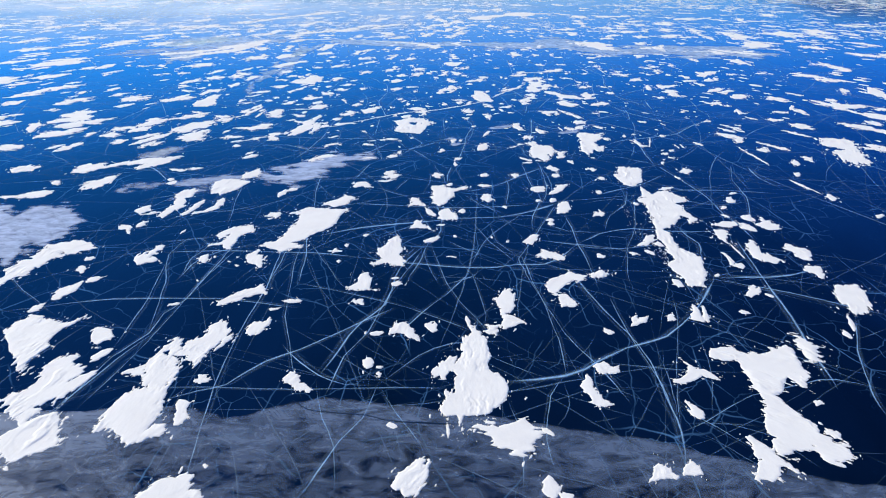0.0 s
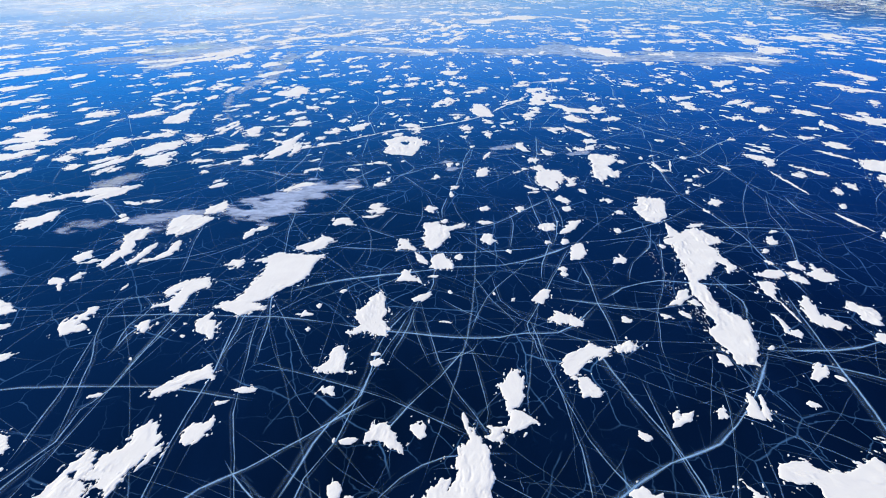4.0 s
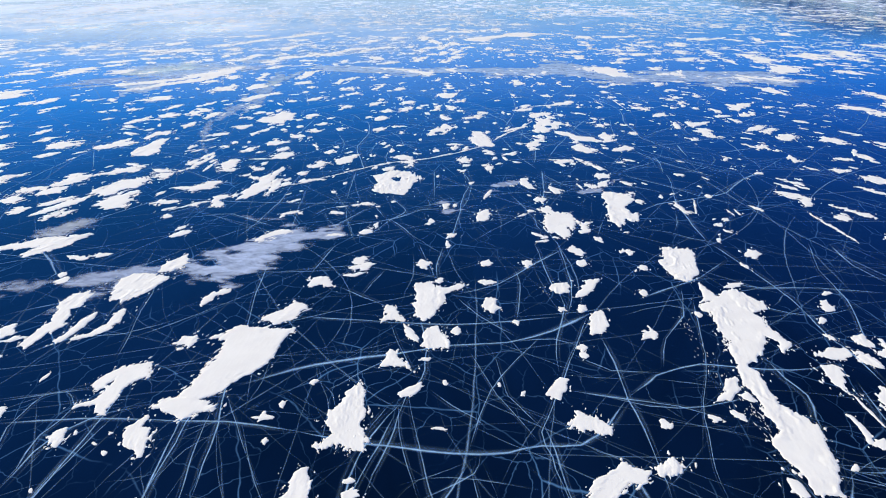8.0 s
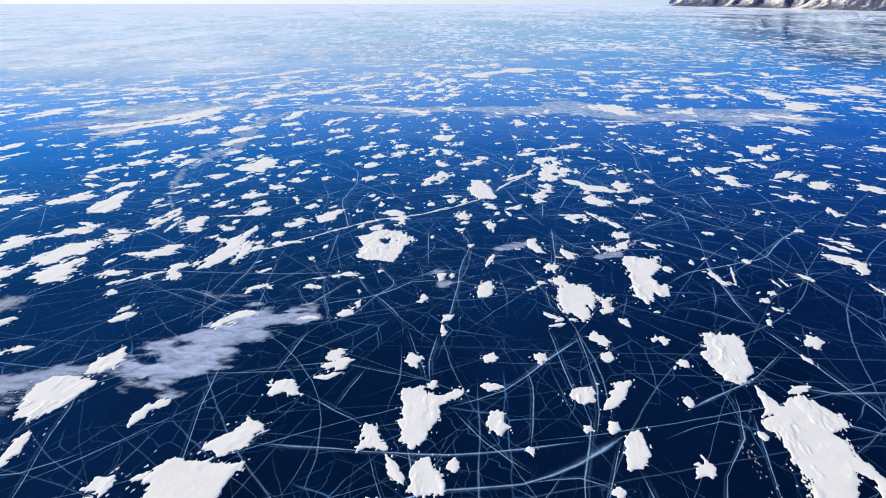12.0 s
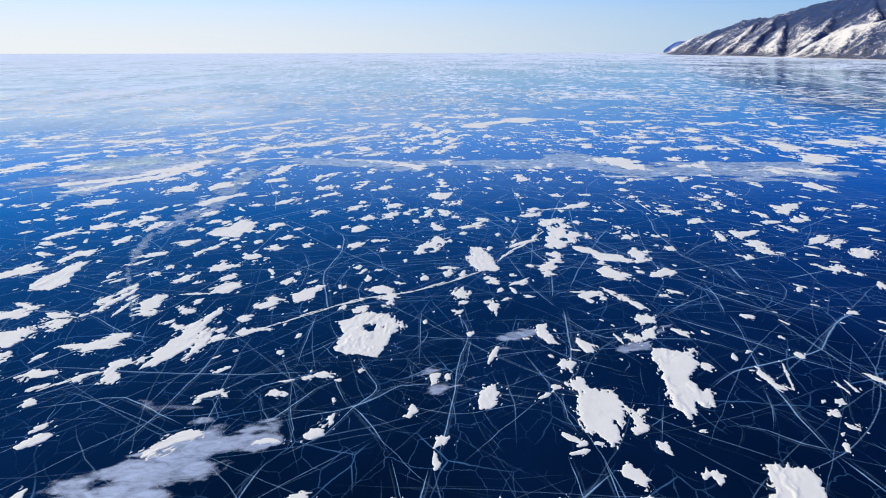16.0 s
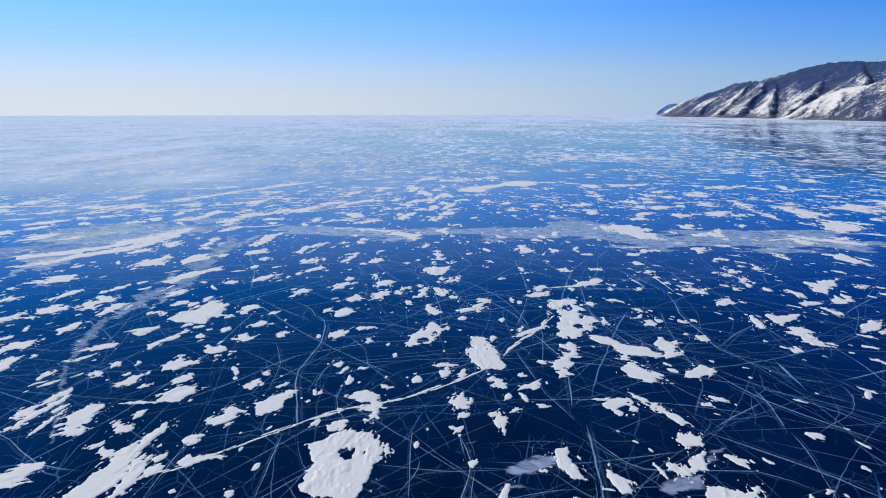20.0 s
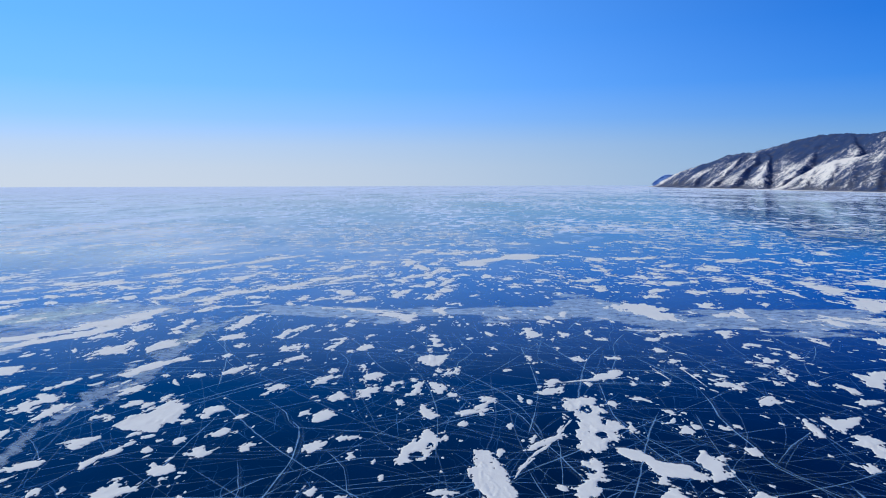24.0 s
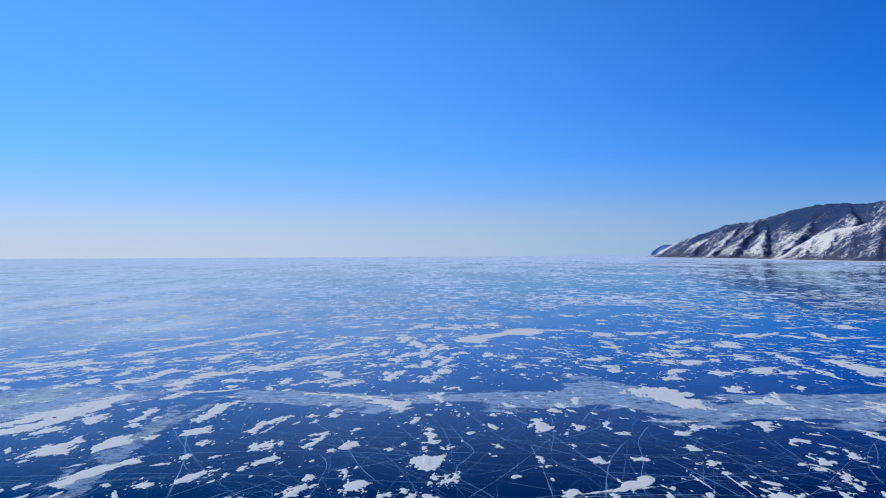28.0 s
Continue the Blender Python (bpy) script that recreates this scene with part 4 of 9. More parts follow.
snow_drift("large lobed drift of wind-packed snow with a ragged rim", [(23.98, 124.58, 0.74, 10), (24.58, 122.84, 2.24, 16), (24.76, 120.77, 2.2, 7), (23.79, 118.29, 1.38, 0), (23.51, 116.23, 1.51, 0), (23.84, 114.54, 1.99, 7), (23.6, 112.7, 1.98, 6), (22.61, 111.62, 0.89, 29), (22.02, 110.2, 0.18, 0)], [(27.23, 124.96, 0.22, 0), (26.69, 122.53, 0.61, -29)], cell=0.12)
snow_drift("large lobed drift of wind-packed snow with a ragged rim", [(13.74, 117.89, 1.36, 44), (13.98, 115.94, 1.04, 0), (15.17, 115.02, 1.74, 8), (15.27, 113.02, 1.94, 3), (15.06, 111.2, 1.84, 0), (14.86, 109.56, 1.44, 0), (14.78, 108.0, 1.0, 0), (14.72, 106.97, 0.66, -26)], [(17.47, 112.36, 0.23, -34), (17.65, 110.16, 0.54, 22), (17.72, 108.27, 0.43, 15)], cell=0.12)
snow_drift("ragged snow patch on the more distant ice", [(25.02, 134.55, 0.85, 29), (24.68, 131.75, 0.9, 20)], [(21.04, 128.21, 0.56, -90), (22.06, 127.18, 0.92, -105), (23.73, 128.52, 1.45, -101), (24.87, 129.4, 2.09, -103)], cell=0.12)
snow_drift("small ragged patch of white snow lying on clear ice", [(15.72, 127.66, 0.14, 0), (16.62, 125.7, 0.96, 20), (16.71, 123.46, 0.54, 0)], cell=0.12)
snow_drift("ragged snow patch on the more distant ice", [(12.67, 131.62, 0.65, 14), (12.29, 129.96, 0.74, 0), (12.71, 127.74, 0.72, 29), (13.31, 126.1, 0.86, -23)], cell=0.12)
snow_drift("small ragged patch of white snow lying on clear ice", [(7.29, 125.38, 0.22, 0), (6.53, 122.86, 0.46, 0), (5.93, 120.97, 0.17, -43)], cell=0.12)
snow_drift("mid-sized lobed patch of wind-packed snow with torn edges", [(5.89, 116.55, 0.54, 0), (5.83, 114.79, 0.86, 0), (5.54, 112.85, 0.86, 6), (5.2, 112.06, 0.46, 0)], cell=0.12)
snow_drift("small ragged patch of white snow lying on clear ice", [(-1.17, 113.13, 0.16, 0), (-0.95, 111.85, 0.51, -25), (-1.45, 110.66, 0.36, -20)], cell=0.12)
snow_drift("small ragged patch of white snow lying on clear ice", [(31.55, 118.95, 1.29, -112), (31.84, 117.87, 1.01, -111), (32.15, 116.58, 0.72, -115), (33.0, 115.48, 0.25, -101)], cell=0.12)
snow_drift("long narrow streak of white snow swept along the ice", [(-32.45, 128.66, 0.24, -66), (-33.08, 127.83, 1.23, -59), (-33.88, 126.48, 1.94, -60), (-35.32, 125.14, 1.39, -63), (-36.81, 125.33, 0.89, -62), (-38.03, 125.26, 0.24, -55)], cell=0.12)
snow_drift("long streak of snow swept over the distant ice", [(-50.34, 155.64, 0.71, -69), (-50.93, 153.51, 2.66, -59), (-50.39, 148.94, 2.93, -52), (-51.23, 146.18, 3.31, -55), (-52.39, 144.21, 0.95, -50)], cell=0.12)
snow_drift("small ragged patch of white snow lying on clear ice", [(-29.54, 121.83, 0.56, -58), (-30.36, 121.43, 1.03, -58), (-30.73, 120.28, 1.08, -52), (-29.92, 118.35, 1.09, -17), (-30.06, 117.36, 0.91, -16)], cell=0.12)
snow_drift("long narrow streak of white snow swept along the ice", [(-17.97, 108.14, 0.3, -62), (-18.73, 108.05, 1.25, -65), (-19.53, 107.11, 1.08, -58), (-20.34, 105.79, 0.99, -51), (-21.45, 104.43, 0.89, -42)], cell=0.085)
snow_drift("ragged snow patch on the more distant ice", [(-17.24, 139.98, 1.5, -71), (-15.67, 142.21, 1.86, -74), (-14.28, 144.73, 0.76, -75)], cell=0.12)
snow_drift("ragged snow patch on the more distant ice", [(-25.22, 146.25, 0.81, -69), (-26.37, 144.49, 2.25, -69), (-27.79, 143.43, 1.14, -63), (-28.59, 142.21, 0.21, -71)], cell=0.12)
snow_drift("large lobed drift of wind-packed snow with a ragged rim", [(-32.36, 180.26, 0.57, -76), (-33.55, 178.37, 5.36, -63), (-34.18, 175.22, 4.07, -58), (-34.65, 173.13, 4.31, -54), (-36.36, 172.57, 3.52, -60), (-37.87, 171.59, 1.49, -53)], [(-36.21, 184.34, 0.58, -58), (-36.04, 181.45, 2.02, -58)], cell=0.18)
snow_drift("large ragged drift of packed snow with a bare hole", [(0.23, 170.42, 0.32, -1), (1.23, 167.68, 1.58, -7), (-0.13, 165.85, 1.74, -14), (-0.97, 163.94, 1.94, -1), (-0.93, 161.76, 1.65, -1), (-1.16, 160.38, 1.35, 11)], cell=0.18, holes=[(-0.86, 162.04, 0.52, 0.84, 0)])
snow_drift("large ragged drift of packed snow with a bare hole", [(21.22, 183.46, 2.58, 10), (21.13, 180.35, 2.63, 6), (21.01, 176.81, 2.03, -1), (20.57, 172.87, 1.67, -1), (20.69, 169.71, 2.86, 8), (19.76, 166.38, 2.28, 9), (18.97, 164.28, 1.84, 4), (18.85, 162.44, 0.67, 18)], [(21.73, 170.63, 2.25, -100), (23.72, 171.51, 2.31, -101), (25.44, 170.83, 2.02, -103), (26.19, 169.11, 0.43, -99)], [(17.3, 174.86, 0.99, -96), (18.58, 174.36, 1.47, -98)], cell=0.18, holes=[(21.31, 177.85, 0.57, 1.04, 0), (21.25, 168.24, 0.57, 0.66, 0)])
snow_drift("mid-sized lobed patch of wind-packed snow with torn edges", [(-1.64, 192.57, 1.06, -25), (-1.36, 188.19, 1.05, -39), (-2.12, 183.47, 1.52, 32)], [(0.06, 190.47, 1.65, -85), (1.2, 188.26, 3.29, -86), (2.7, 186.53, 2.79, -88), (3.92, 185.19, 1.0, -80)], cell=0.18)
snow_drift("ragged snow patch on the more distant ice", [(-1.5, 202.8, 2.08, -86), (-0.06, 203.19, 3.47, -89), (1.76, 203.84, 3.16, -90), (3.81, 206.24, 1.47, -91)], cell=0.18)
snow_drift("ragged snow patch on the more distant ice", [(0.91, 194.12, 0.32, -67), (2.84, 195.93, 2.14, -85), (4.68, 197.91, 2.07, -83)], cell=0.18)
snow_drift("ragged snow patch on the more distant ice", [(3.95, 176.04, 0.61, -88), (5.51, 177.04, 1.04, -83), (7.55, 178.82, 1.43, -79), (8.38, 181.6, 2.07, -86), (10.1, 182.22, 0.25, -69)], cell=0.18)
snow_drift("ragged snow patch on the more distant ice", [(47.02, 172.24, 1.29, -111), (47.07, 170.34, 3.43, -116), (47.38, 168.77, 1.76, -120), (47.78, 167.64, 0.44, -109)], cell=0.18)
snow_drift("mid-sized lobed patch of wind-packed snow with torn edges", [(50.27, 174.87, 0.5, -94), (49.92, 172.06, 2.66, -120), (50.51, 170.71, 3.07, -120), (53.56, 172.95, 2.71, -120), (54.49, 172.41, 1.08, -121)], cell=0.18)
snow_drift("ragged snow patch on the more distant ice", [(30.93, 170.02, 1.25, -101), (32.06, 170.02, 1.82, -106), (32.58, 168.43, 0.34, -91)], cell=0.18)
snow_drift("ragged snow patch on the more distant ice", [(31.02, 177.18, 0.52, -93), (31.97, 176.36, 1.35, -102), (32.95, 174.92, 0.71, -105)], [(29.51, 172.1, 0.29, -75), (31.66, 173.68, 0.99, -104)], cell=0.18)
snow_drift("long streak of snow swept over the distant ice", [(-55.78, 219.52, 2.03, -63), (-55.55, 213.2, 4.31, -59), (-57.85, 210.4, 2.74, -59), (-58.99, 207.01, 2.21, -57)], cell=0.18)
snow_drift("ragged snow patch on the more distant ice", [(-47.37, 218.93, 2.4, -69), (-49.43, 215.75, 3.57, -64), (-50.96, 212.05, 2.91, -64)], cell=0.18)
snow_drift("long streak of snow swept over the distant ice", [(-40.7, 206.3, 1.56, -70), (-43.09, 203.51, 1.6, -61), (-44.65, 200.7, 2.79, -63), (-46.2, 197.23, 3.0, -62), (-47.61, 194.04, 0.71, -56)], cell=0.18)
snow_drift("long streak of snow swept over the distant ice", [(-41.18, 190.7, 0.71, -76), (-42.58, 189.13, 1.99, -61), (-43.49, 186.81, 1.64, -59), (-44.42, 184.58, 0.47, -51)], cell=0.18)
snow_drift("ragged snow patch on the more distant ice", [(-38.07, 168.62, 0.63, -68), (-39.02, 167.24, 1.0, -54), (-40.07, 165.77, 1.6, -56), (-41.53, 165.76, 0.33, -46)], cell=0.12)
snow_drift("ragged snow patch on the more distant ice", [(-24.61, 231.96, 1.37, -84), (-26.82, 229.44, 4.02, -78), (-28.76, 224.44, 3.83, -73), (-30.58, 221.59, 3.16, -74)], cell=0.18)
snow_drift("wide ragged drift of white snow on the distant ice", [(41.91, 252.94, 2.17, -99), (46.26, 252.3, 7.38, -101), (51.11, 249.21, 10.57, -104), (53.82, 242.98, 8.01, -107), (54.55, 232.54, 1.41, -106)], cell=0.26)
snow_drift("ragged snow patch on the more distant ice", [(62.5, 254.92, 2.77, -108), (66.63, 256.35, 6.14, -109), (67.59, 250.98, 2.24, -110)], cell=0.26)
snow_drift("wide ragged drift of white snow on the distant ice", [(62.02, 242.97, 2.01, -107), (67.42, 244.52, 3.71, -109), (70.86, 245.46, 7.14, -110), (69.36, 235.89, 2.24, -109)], cell=0.26)
snow_drift("long streak of snow swept over the distant ice", [(77.97, 235.09, 1.54, -115), (84.17, 237.16, 1.6, -116), (92.06, 239.64, 1.26, -118)], cell=0.26)
snow_drift("wide ragged drift of white snow on the distant ice", [(102.79, 260.43, 3.54, -113), (103.8, 254.89, 9.7, -115), (106.5, 254.55, 11.22, -116), (108.74, 251.56, 6.22, -118), (110.63, 250.54, 1.47, -121)], cell=0.26)
snow_drift("long streak of snow swept over the distant ice", [(-27.28, 254.48, 1.33, -81), (-18.36, 252.24, 1.71, -84), (-10.81, 246.52, 4.81, -86), (-6.11, 241.61, 7.2, -85), (-2.76, 242.46, 3.08, -82)], cell=0.26)
snow_drift("wide ragged drift of white snow on the distant ice", [(-0.47, 248.74, 2.46, -89), (3.38, 250.07, 5.42, -87), (5.23, 237.47, 7.18, -89), (6.32, 233.67, 2.07, -86)], cell=0.26)
snow_drift("ragged snow patch on the more distant ice", [(18.13, 224.17, 1.52, -89), (19.98, 223.52, 6.65, -94), (21.95, 225.73, 3.12, -94)], cell=0.2)
snow_drift("wide ragged drift of white snow on the distant ice", [(65.63, 194.29, 1.02, -105), (65.76, 190.9, 3.49, -115), (67.74, 190.21, 4.74, -116), (72.36, 195.27, 2.26, -117)], cell=0.2)
snow_drift("ragged snow patch on the more distant ice", [(63.74, 181.36, 1.36, -111), (66.25, 182.71, 3.64, -117), (68.16, 182.94, 1.42, -113)], cell=0.2)
snow_drift("wide ragged drift of white snow on the distant ice", [(83.54, 217.76, 1.48, -109), (84.82, 215.96, 5.52, -117), (85.57, 212.38, 3.19, -116), (86.7, 210.01, 1.15, -119)], cell=0.2)
snow_drift("ragged snow patch on the more distant ice", [(42.49, 189.51, 0.93, -101), (44.92, 188.26, 2.22, -105), (46.15, 186.97, 0.88, -88)], cell=0.2)
snow_drift("ragged snow patch on the more distant ice", [(54.98, 194.43, 3.14, -109), (56.49, 194.55, 5.32, -111), (56.81, 193.4, 2.1, -112)], cell=0.2)
snow_drift("ragged snow patch on the more distant ice", [(56.98, 190.51, 0.97, -107), (57.58, 187.43, 1.45, -104)], cell=0.2)
snow_drift("long streak of snow swept over the distant ice", [(-82.07, 207.41, 1.13, -58), (-77.46, 210.83, 1.81, -57), (-74.56, 218.26, 2.68, -57), (-68.76, 225.87, 2.88, -60), (-65.64, 236.13, 4.34, -64), (-62.6, 244.95, 2.98, -67)], cell=0.2)
snow_drift("long streak of snow swept over the distant ice", [(-87.28, 215.88, 2.24, -58), (-79.22, 222.33, 2.75, -60), (-72.88, 229.05, 2.21, -62)], cell=0.2)
snow_drift("ragged snow patch on the more distant ice", [(94.9, 298.09, 2.81, -107), (95.36, 284.8, 3.15, -109), (96.47, 272.46, 3.93, -110), (96.16, 264.77, 2.11, -112)], cell=0.26)
snow_drift("ragged snow patch on the more distant ice", [(105.89, 278.88, 3.04, -112), (106.24, 272.9, 4.6, -113)], cell=0.26)
snow_drift("wide ragged drift of white snow on the distant ice", [(8.2, 345.57, 6.84, -90), (16.91, 346.77, 11.83, -92), (27.39, 367.56, 9.14, -93), (36.76, 367.77, 13.75, -96), (42.57, 368.31, 5.77, -97)], cell=0.26)
snow_drift("wide ragged drift of white snow on the distant ice", [(-13.61, 348.81, 6.03, -85), (-6.99, 347.11, 11.86, -87), (-2.33, 327.78, 11.11, -88), (-0.43, 319.93, 4.82, -89)], cell=0.26)

# ---- other snow patches: label, then lobes (x, y, half length, half width, angle) ----
snow_patch("mid-sized elongated patch of white snow with feathered edges on ice", (-39.48, 99.22, 1.29, 0.54, 160), (-37.5, 99.98, 1.43, 0.72, 29), cell=0.1)
snow_patch("small elongated patch of white snow with feathered edges on ice", (-38.19, 93.33, 1.01, 0.51, 75), (-38.97, 94.73, 0.78, 0.42, 97), cell=0.1)
snow_patch("mid-sized elongated patch of white snow with feathered edges on ice", (-37.6, 82.4, 1.53, 0.83, 87), (-36.18, 81.01, 0.96, 0.45, 19), cell=0.075)
snow_patch("small rounded patch of white snow lying on clear ice", (-21.27, 81.1, 0.97, 0.81, 52), cell=0.075)
snow_patch("mid-sized elongated patch of white snow with feathered edges on ice", (-22, 89.15, 1.37, 0.47, 85), (-21.22, 90.62, 1.23, 0.49, 49), cell=0.1)
snow_patch("small rounded patch of white snow lying on clear ice", (-11.93, 70.14, 0.7, 0.34, 3), (-12.16, 70.24, 0.56, 0.21, 77), cell=0.075)
snow_patch("tiny long narrow crumb-like patch of white snow on clear ice", (-30.29, 75.19, 0.63, 0.14, 81), cell=0.075)
snow_patch("small rounded patch of white snow lying on clear ice", (-11.99, 93.59, 1.2, 1.08, 54), (-11.24, 93.39, 1.44, 0.39, 112), cell=0.1)
snow_patch("mid-sized elongated patch of white snow with feathered edges on ice", (-7.96, 97.45, 1.44, 0.88, 32), (-8.44, 99, 1.11, 0.69, 73), (-8.61, 95.43, 1.08, 0.42, 27), cell=0.1)
snow_patch("small rounded patch of white snow lying on clear ice", (-1.59, 98.03, 1.21, 0.68, 109), cell=0.1)
snow_patch("small rounded patch of white snow lying on clear ice", (5.35, 98.47, 0.83, 0.5, 74), cell=0.1)
snow_patch("small rounded patch of white snow lying on clear ice", (5.03, 93.69, 0.87, 0.69, 165), cell=0.1)
snow_patch("small long narrow streak of white snow swept along the ice", (-2.12, 82.72, 1.72, 0.36, 114), cell=0.075)
snow_patch("tiny elongated crumb-like patch of white snow on clear ice", (1.9, 83.2, 0.73, 0.38, 90), cell=0.075)
snow_patch("small rounded patch of white snow lying on clear ice", (5.21, 88.1, 1.08, 0.88, 84), (5.2, 88.82, 1.26, 0.53, 93), cell=0.1)
snow_patch("tiny rounded crumb-like patch of white snow on clear ice", (-4.85, 62.3, 0.65, 0.49, 39), cell=0.075)
snow_patch("mid-sized long narrow streak of white snow swept along the ice", (14.96, 92.03, 2.17, 0.45, 55), (15.63, 93.39, 1.58, 0.5, 52), cell=0.1)
snow_patch("tiny rounded crumb-like patch of white snow on clear ice", (13.82, 87.95, 0.74, 0.52, 69), cell=0.1)
snow_patch("small elongated patch of white snow with feathered edges on ice", (12.55, 80.34, 0.68, 0.43, 78), (12.47, 79.22, 0.54, 0.37, 105), cell=0.075)
snow_patch("small elongated patch of white snow with feathered edges on ice", (9.72, 98.71, 0.98, 0.47, 88), cell=0.1)
snow_patch("small rounded patch of white snow lying on clear ice", (15.73, 98.9, 0.82, 0.59, 67), cell=0.1)
snow_patch("small rounded patch of white snow lying on clear ice", (15.76, 102.17, 1.31, 0.72, 106), cell=0.1)
snow_patch("small elongated patch of white snow with feathered edges on ice", (1.02, 104.06, 1.06, 0.26, 92), cell=0.1)
snow_patch("tiny rounded crumb-like patch of white snow on clear ice", (22.11, 70.91, 0.62, 0.35, 119), cell=0.075)
snow_patch("small rounded patch of white snow lying on clear ice", (18.87, 82.8, 0.97, 0.56, 40), (19.19, 83.07, 1.06, 0.27, 85), cell=0.075)
snow_patch("tiny rounded crumb-like patch of white snow on clear ice", (20.54, 91.28, 0.68, 0.54, 67), cell=0.1)
snow_patch("small rounded patch of white snow lying on clear ice", (21.37, 102.28, 0.9, 0.68, 89), cell=0.1)
snow_patch("tiny rounded crumb-like patch of white snow on clear ice", (22.03, 97.7, 0.64, 0.44, 82), cell=0.1)
snow_patch("small elongated patch of white snow with feathered edges on ice", (30.15, 93.31, 1.34, 0.34, 22), cell=0.1)
snow_patch("small elongated patch of white snow with feathered edges on ice", (35.4, 101.7, 1.39, 0.72, 79), cell=0.1)
snow_patch("small elongated patch of white snow with feathered edges on ice", (33.16, 98.37, 0.8, 0.31, 93), cell=0.1)
snow_patch("small rounded patch of white snow lying on clear ice", (35.71, 79.13, 1.28, 0.79, 97), cell=0.075)
snow_patch("small elongated patch of white snow with feathered edges on ice", (37.09, 88.16, 0.69, 0.47, 53), (37.34, 89.07, 1.2, 0.27, 68), cell=0.1)
snow_patch("tiny rounded crumb-like patch of white snow on clear ice", (35.34, 85.84, 0.64, 0.39, 57), cell=0.1)
snow_patch("small long narrow streak of white snow swept along the ice", (31.84, 71.75, 1.77, 0.09, 92), cell=0.075)
snow_patch("tiny rounded crumb-like patch of white snow on clear ice", (30.69, 67.48, 0.73, 0.44, 82), cell=0.075)
snow_patch("mid-sized elongated patch of white snow with feathered edges on ice", (-42.83, 65.28, 3.29, 1.25, 76), (-40.64, 70.39, 2.26, 1.49, 3), (-42.08, 67.97, 2.29, 1.07, 94), cell=0.075)
snow_patch("tiny rounded crumb-like patch of white snow on clear ice", (-36.95, 64.56, 0.76, 0.51, 122), cell=0.075)
snow_patch("tiny rounded crumb-like patch of white snow on clear ice", (-34.53, 62.51, 0.73, 0.54, 56), cell=0.075)
snow_patch("small rounded patch of white snow lying on clear ice", (-35.94, 59.91, 1.68, 0.74, 77), (-36.07, 59.91, 1.06, 0.58, 103), cell=0.075)
snow_patch("tiny rounded crumb-like patch of white snow on clear ice", (-36.95, 56.22, 0.79, 0.42, 74), cell=0.075)
snow_patch("small rounded patch of white snow lying on clear ice", (-27.59, 48.61, 0.88, 0.53, 61), cell=0.075)
snow_patch("small rounded patch of white snow lying on clear ice", (-18.27, 45.21, 0.65, 0.4, 16), (-18.45, 45.51, 0.49, 0.24, 115), cell=0.075)
snow_patch("small elongated patch of white snow with feathered edges on ice", (-16.04, 53.43, 1.42, 0.68, 74), cell=0.075)
snow_patch("tiny elongated crumb-like patch of white snow on clear ice", (-14.06, 58.33, 0.79, 0.34, 179), cell=0.075)
snow_patch("mid-sized elongated patch of white snow with feathered edges on ice", (-31.58, 68.3, 2.16, 0.85, 83), (-31.09, 67.07, 1.01, 0.73, 175), cell=0.075)
snow_patch("mid-sized elongated patch of white snow with feathered edges on ice", (-16.97, 33.42, 1.65, 0.92, 54), (-14.88, 33.13, 0.65, 0.36, 137), (-15.9, 33.54, 1.01, 0.68, 108), cell=0.075)
snow_patch("tiny elongated crumb-like patch of white snow on clear ice", (-5.77, 52.69, 0.6, 0.29, 12), cell=0.075)
snow_patch("small elongated patch of white snow with feathered edges on ice", (-3.93, 53.37, 0.98, 0.82, 49), (-2.94, 52.67, 1.3, 0.47, 125), cell=0.075)
snow_patch("small elongated patch of white snow with feathered edges on ice", (-1.09, 53.85, 0.95, 0.49, 107), cell=0.075)
snow_patch("tiny rounded crumb-like patch of white snow on clear ice", (-6.08, 47.86, 0.67, 0.44, 100), cell=0.075)
snow_patch("small long narrow streak of white snow swept along the ice", (2.05, 54.79, 1.03, 0.16, 98), cell=0.075)
snow_patch("small long narrow streak of white snow swept along the ice", (0.35, 39.67, 0.92, 0.08, 92), cell=0.075)
snow_patch("small elongated patch of white snow with feathered edges on ice", (6.73, 34.04, 1.02, 0.51, 92), (7.5, 33.43, 0.63, 0.38, 138), cell=0.075)
snow_patch("small elongated patch of white snow with feathered edges on ice", (-11.54, 45.57, 0.79, 0.53, 105), (-10.57, 44.47, 0.82, 0.36, 146), cell=0.075)
snow_patch("mid-sized elongated patch of white snow with feathered edges on ice", (11.03, 44.89, 1.41, 0.47, 93), (11.4, 43.04, 0.81, 0.57, 173), (11.36, 43.28, 0.69, 0.35, 83), cell=0.075)
snow_patch("small elongated patch of white snow with feathered edges on ice", (12.55, 47.77, 0.87, 0.57, 83), (13.28, 47.34, 0.64, 0.38, 43), cell=0.075)
snow_patch("small elongated patch of white snow with feathered edges on ice", (16.94, 55.72, 0.74, 0.28, 61), (17.36, 55.37, 1.14, 0.28, 42), cell=0.075)
snow_patch("mid-sized elongated patch of white snow with feathered edges on ice", (33.82, 71.38, 2.48, 0.74, 78), (34.28, 69.49, 1.26, 0.99, 161), cell=0.075)
snow_patch("mid-sized elongated patch of white snow with feathered edges on ice", (38.6, 71.77, 2.21, 1.08, 93), cell=0.075)
snow_patch("small elongated patch of white snow with feathered edges on ice", (37.87, 67.01, 1.11, 0.83, 21), (38.2, 66.05, 1.29, 0.41, 82), cell=0.075)
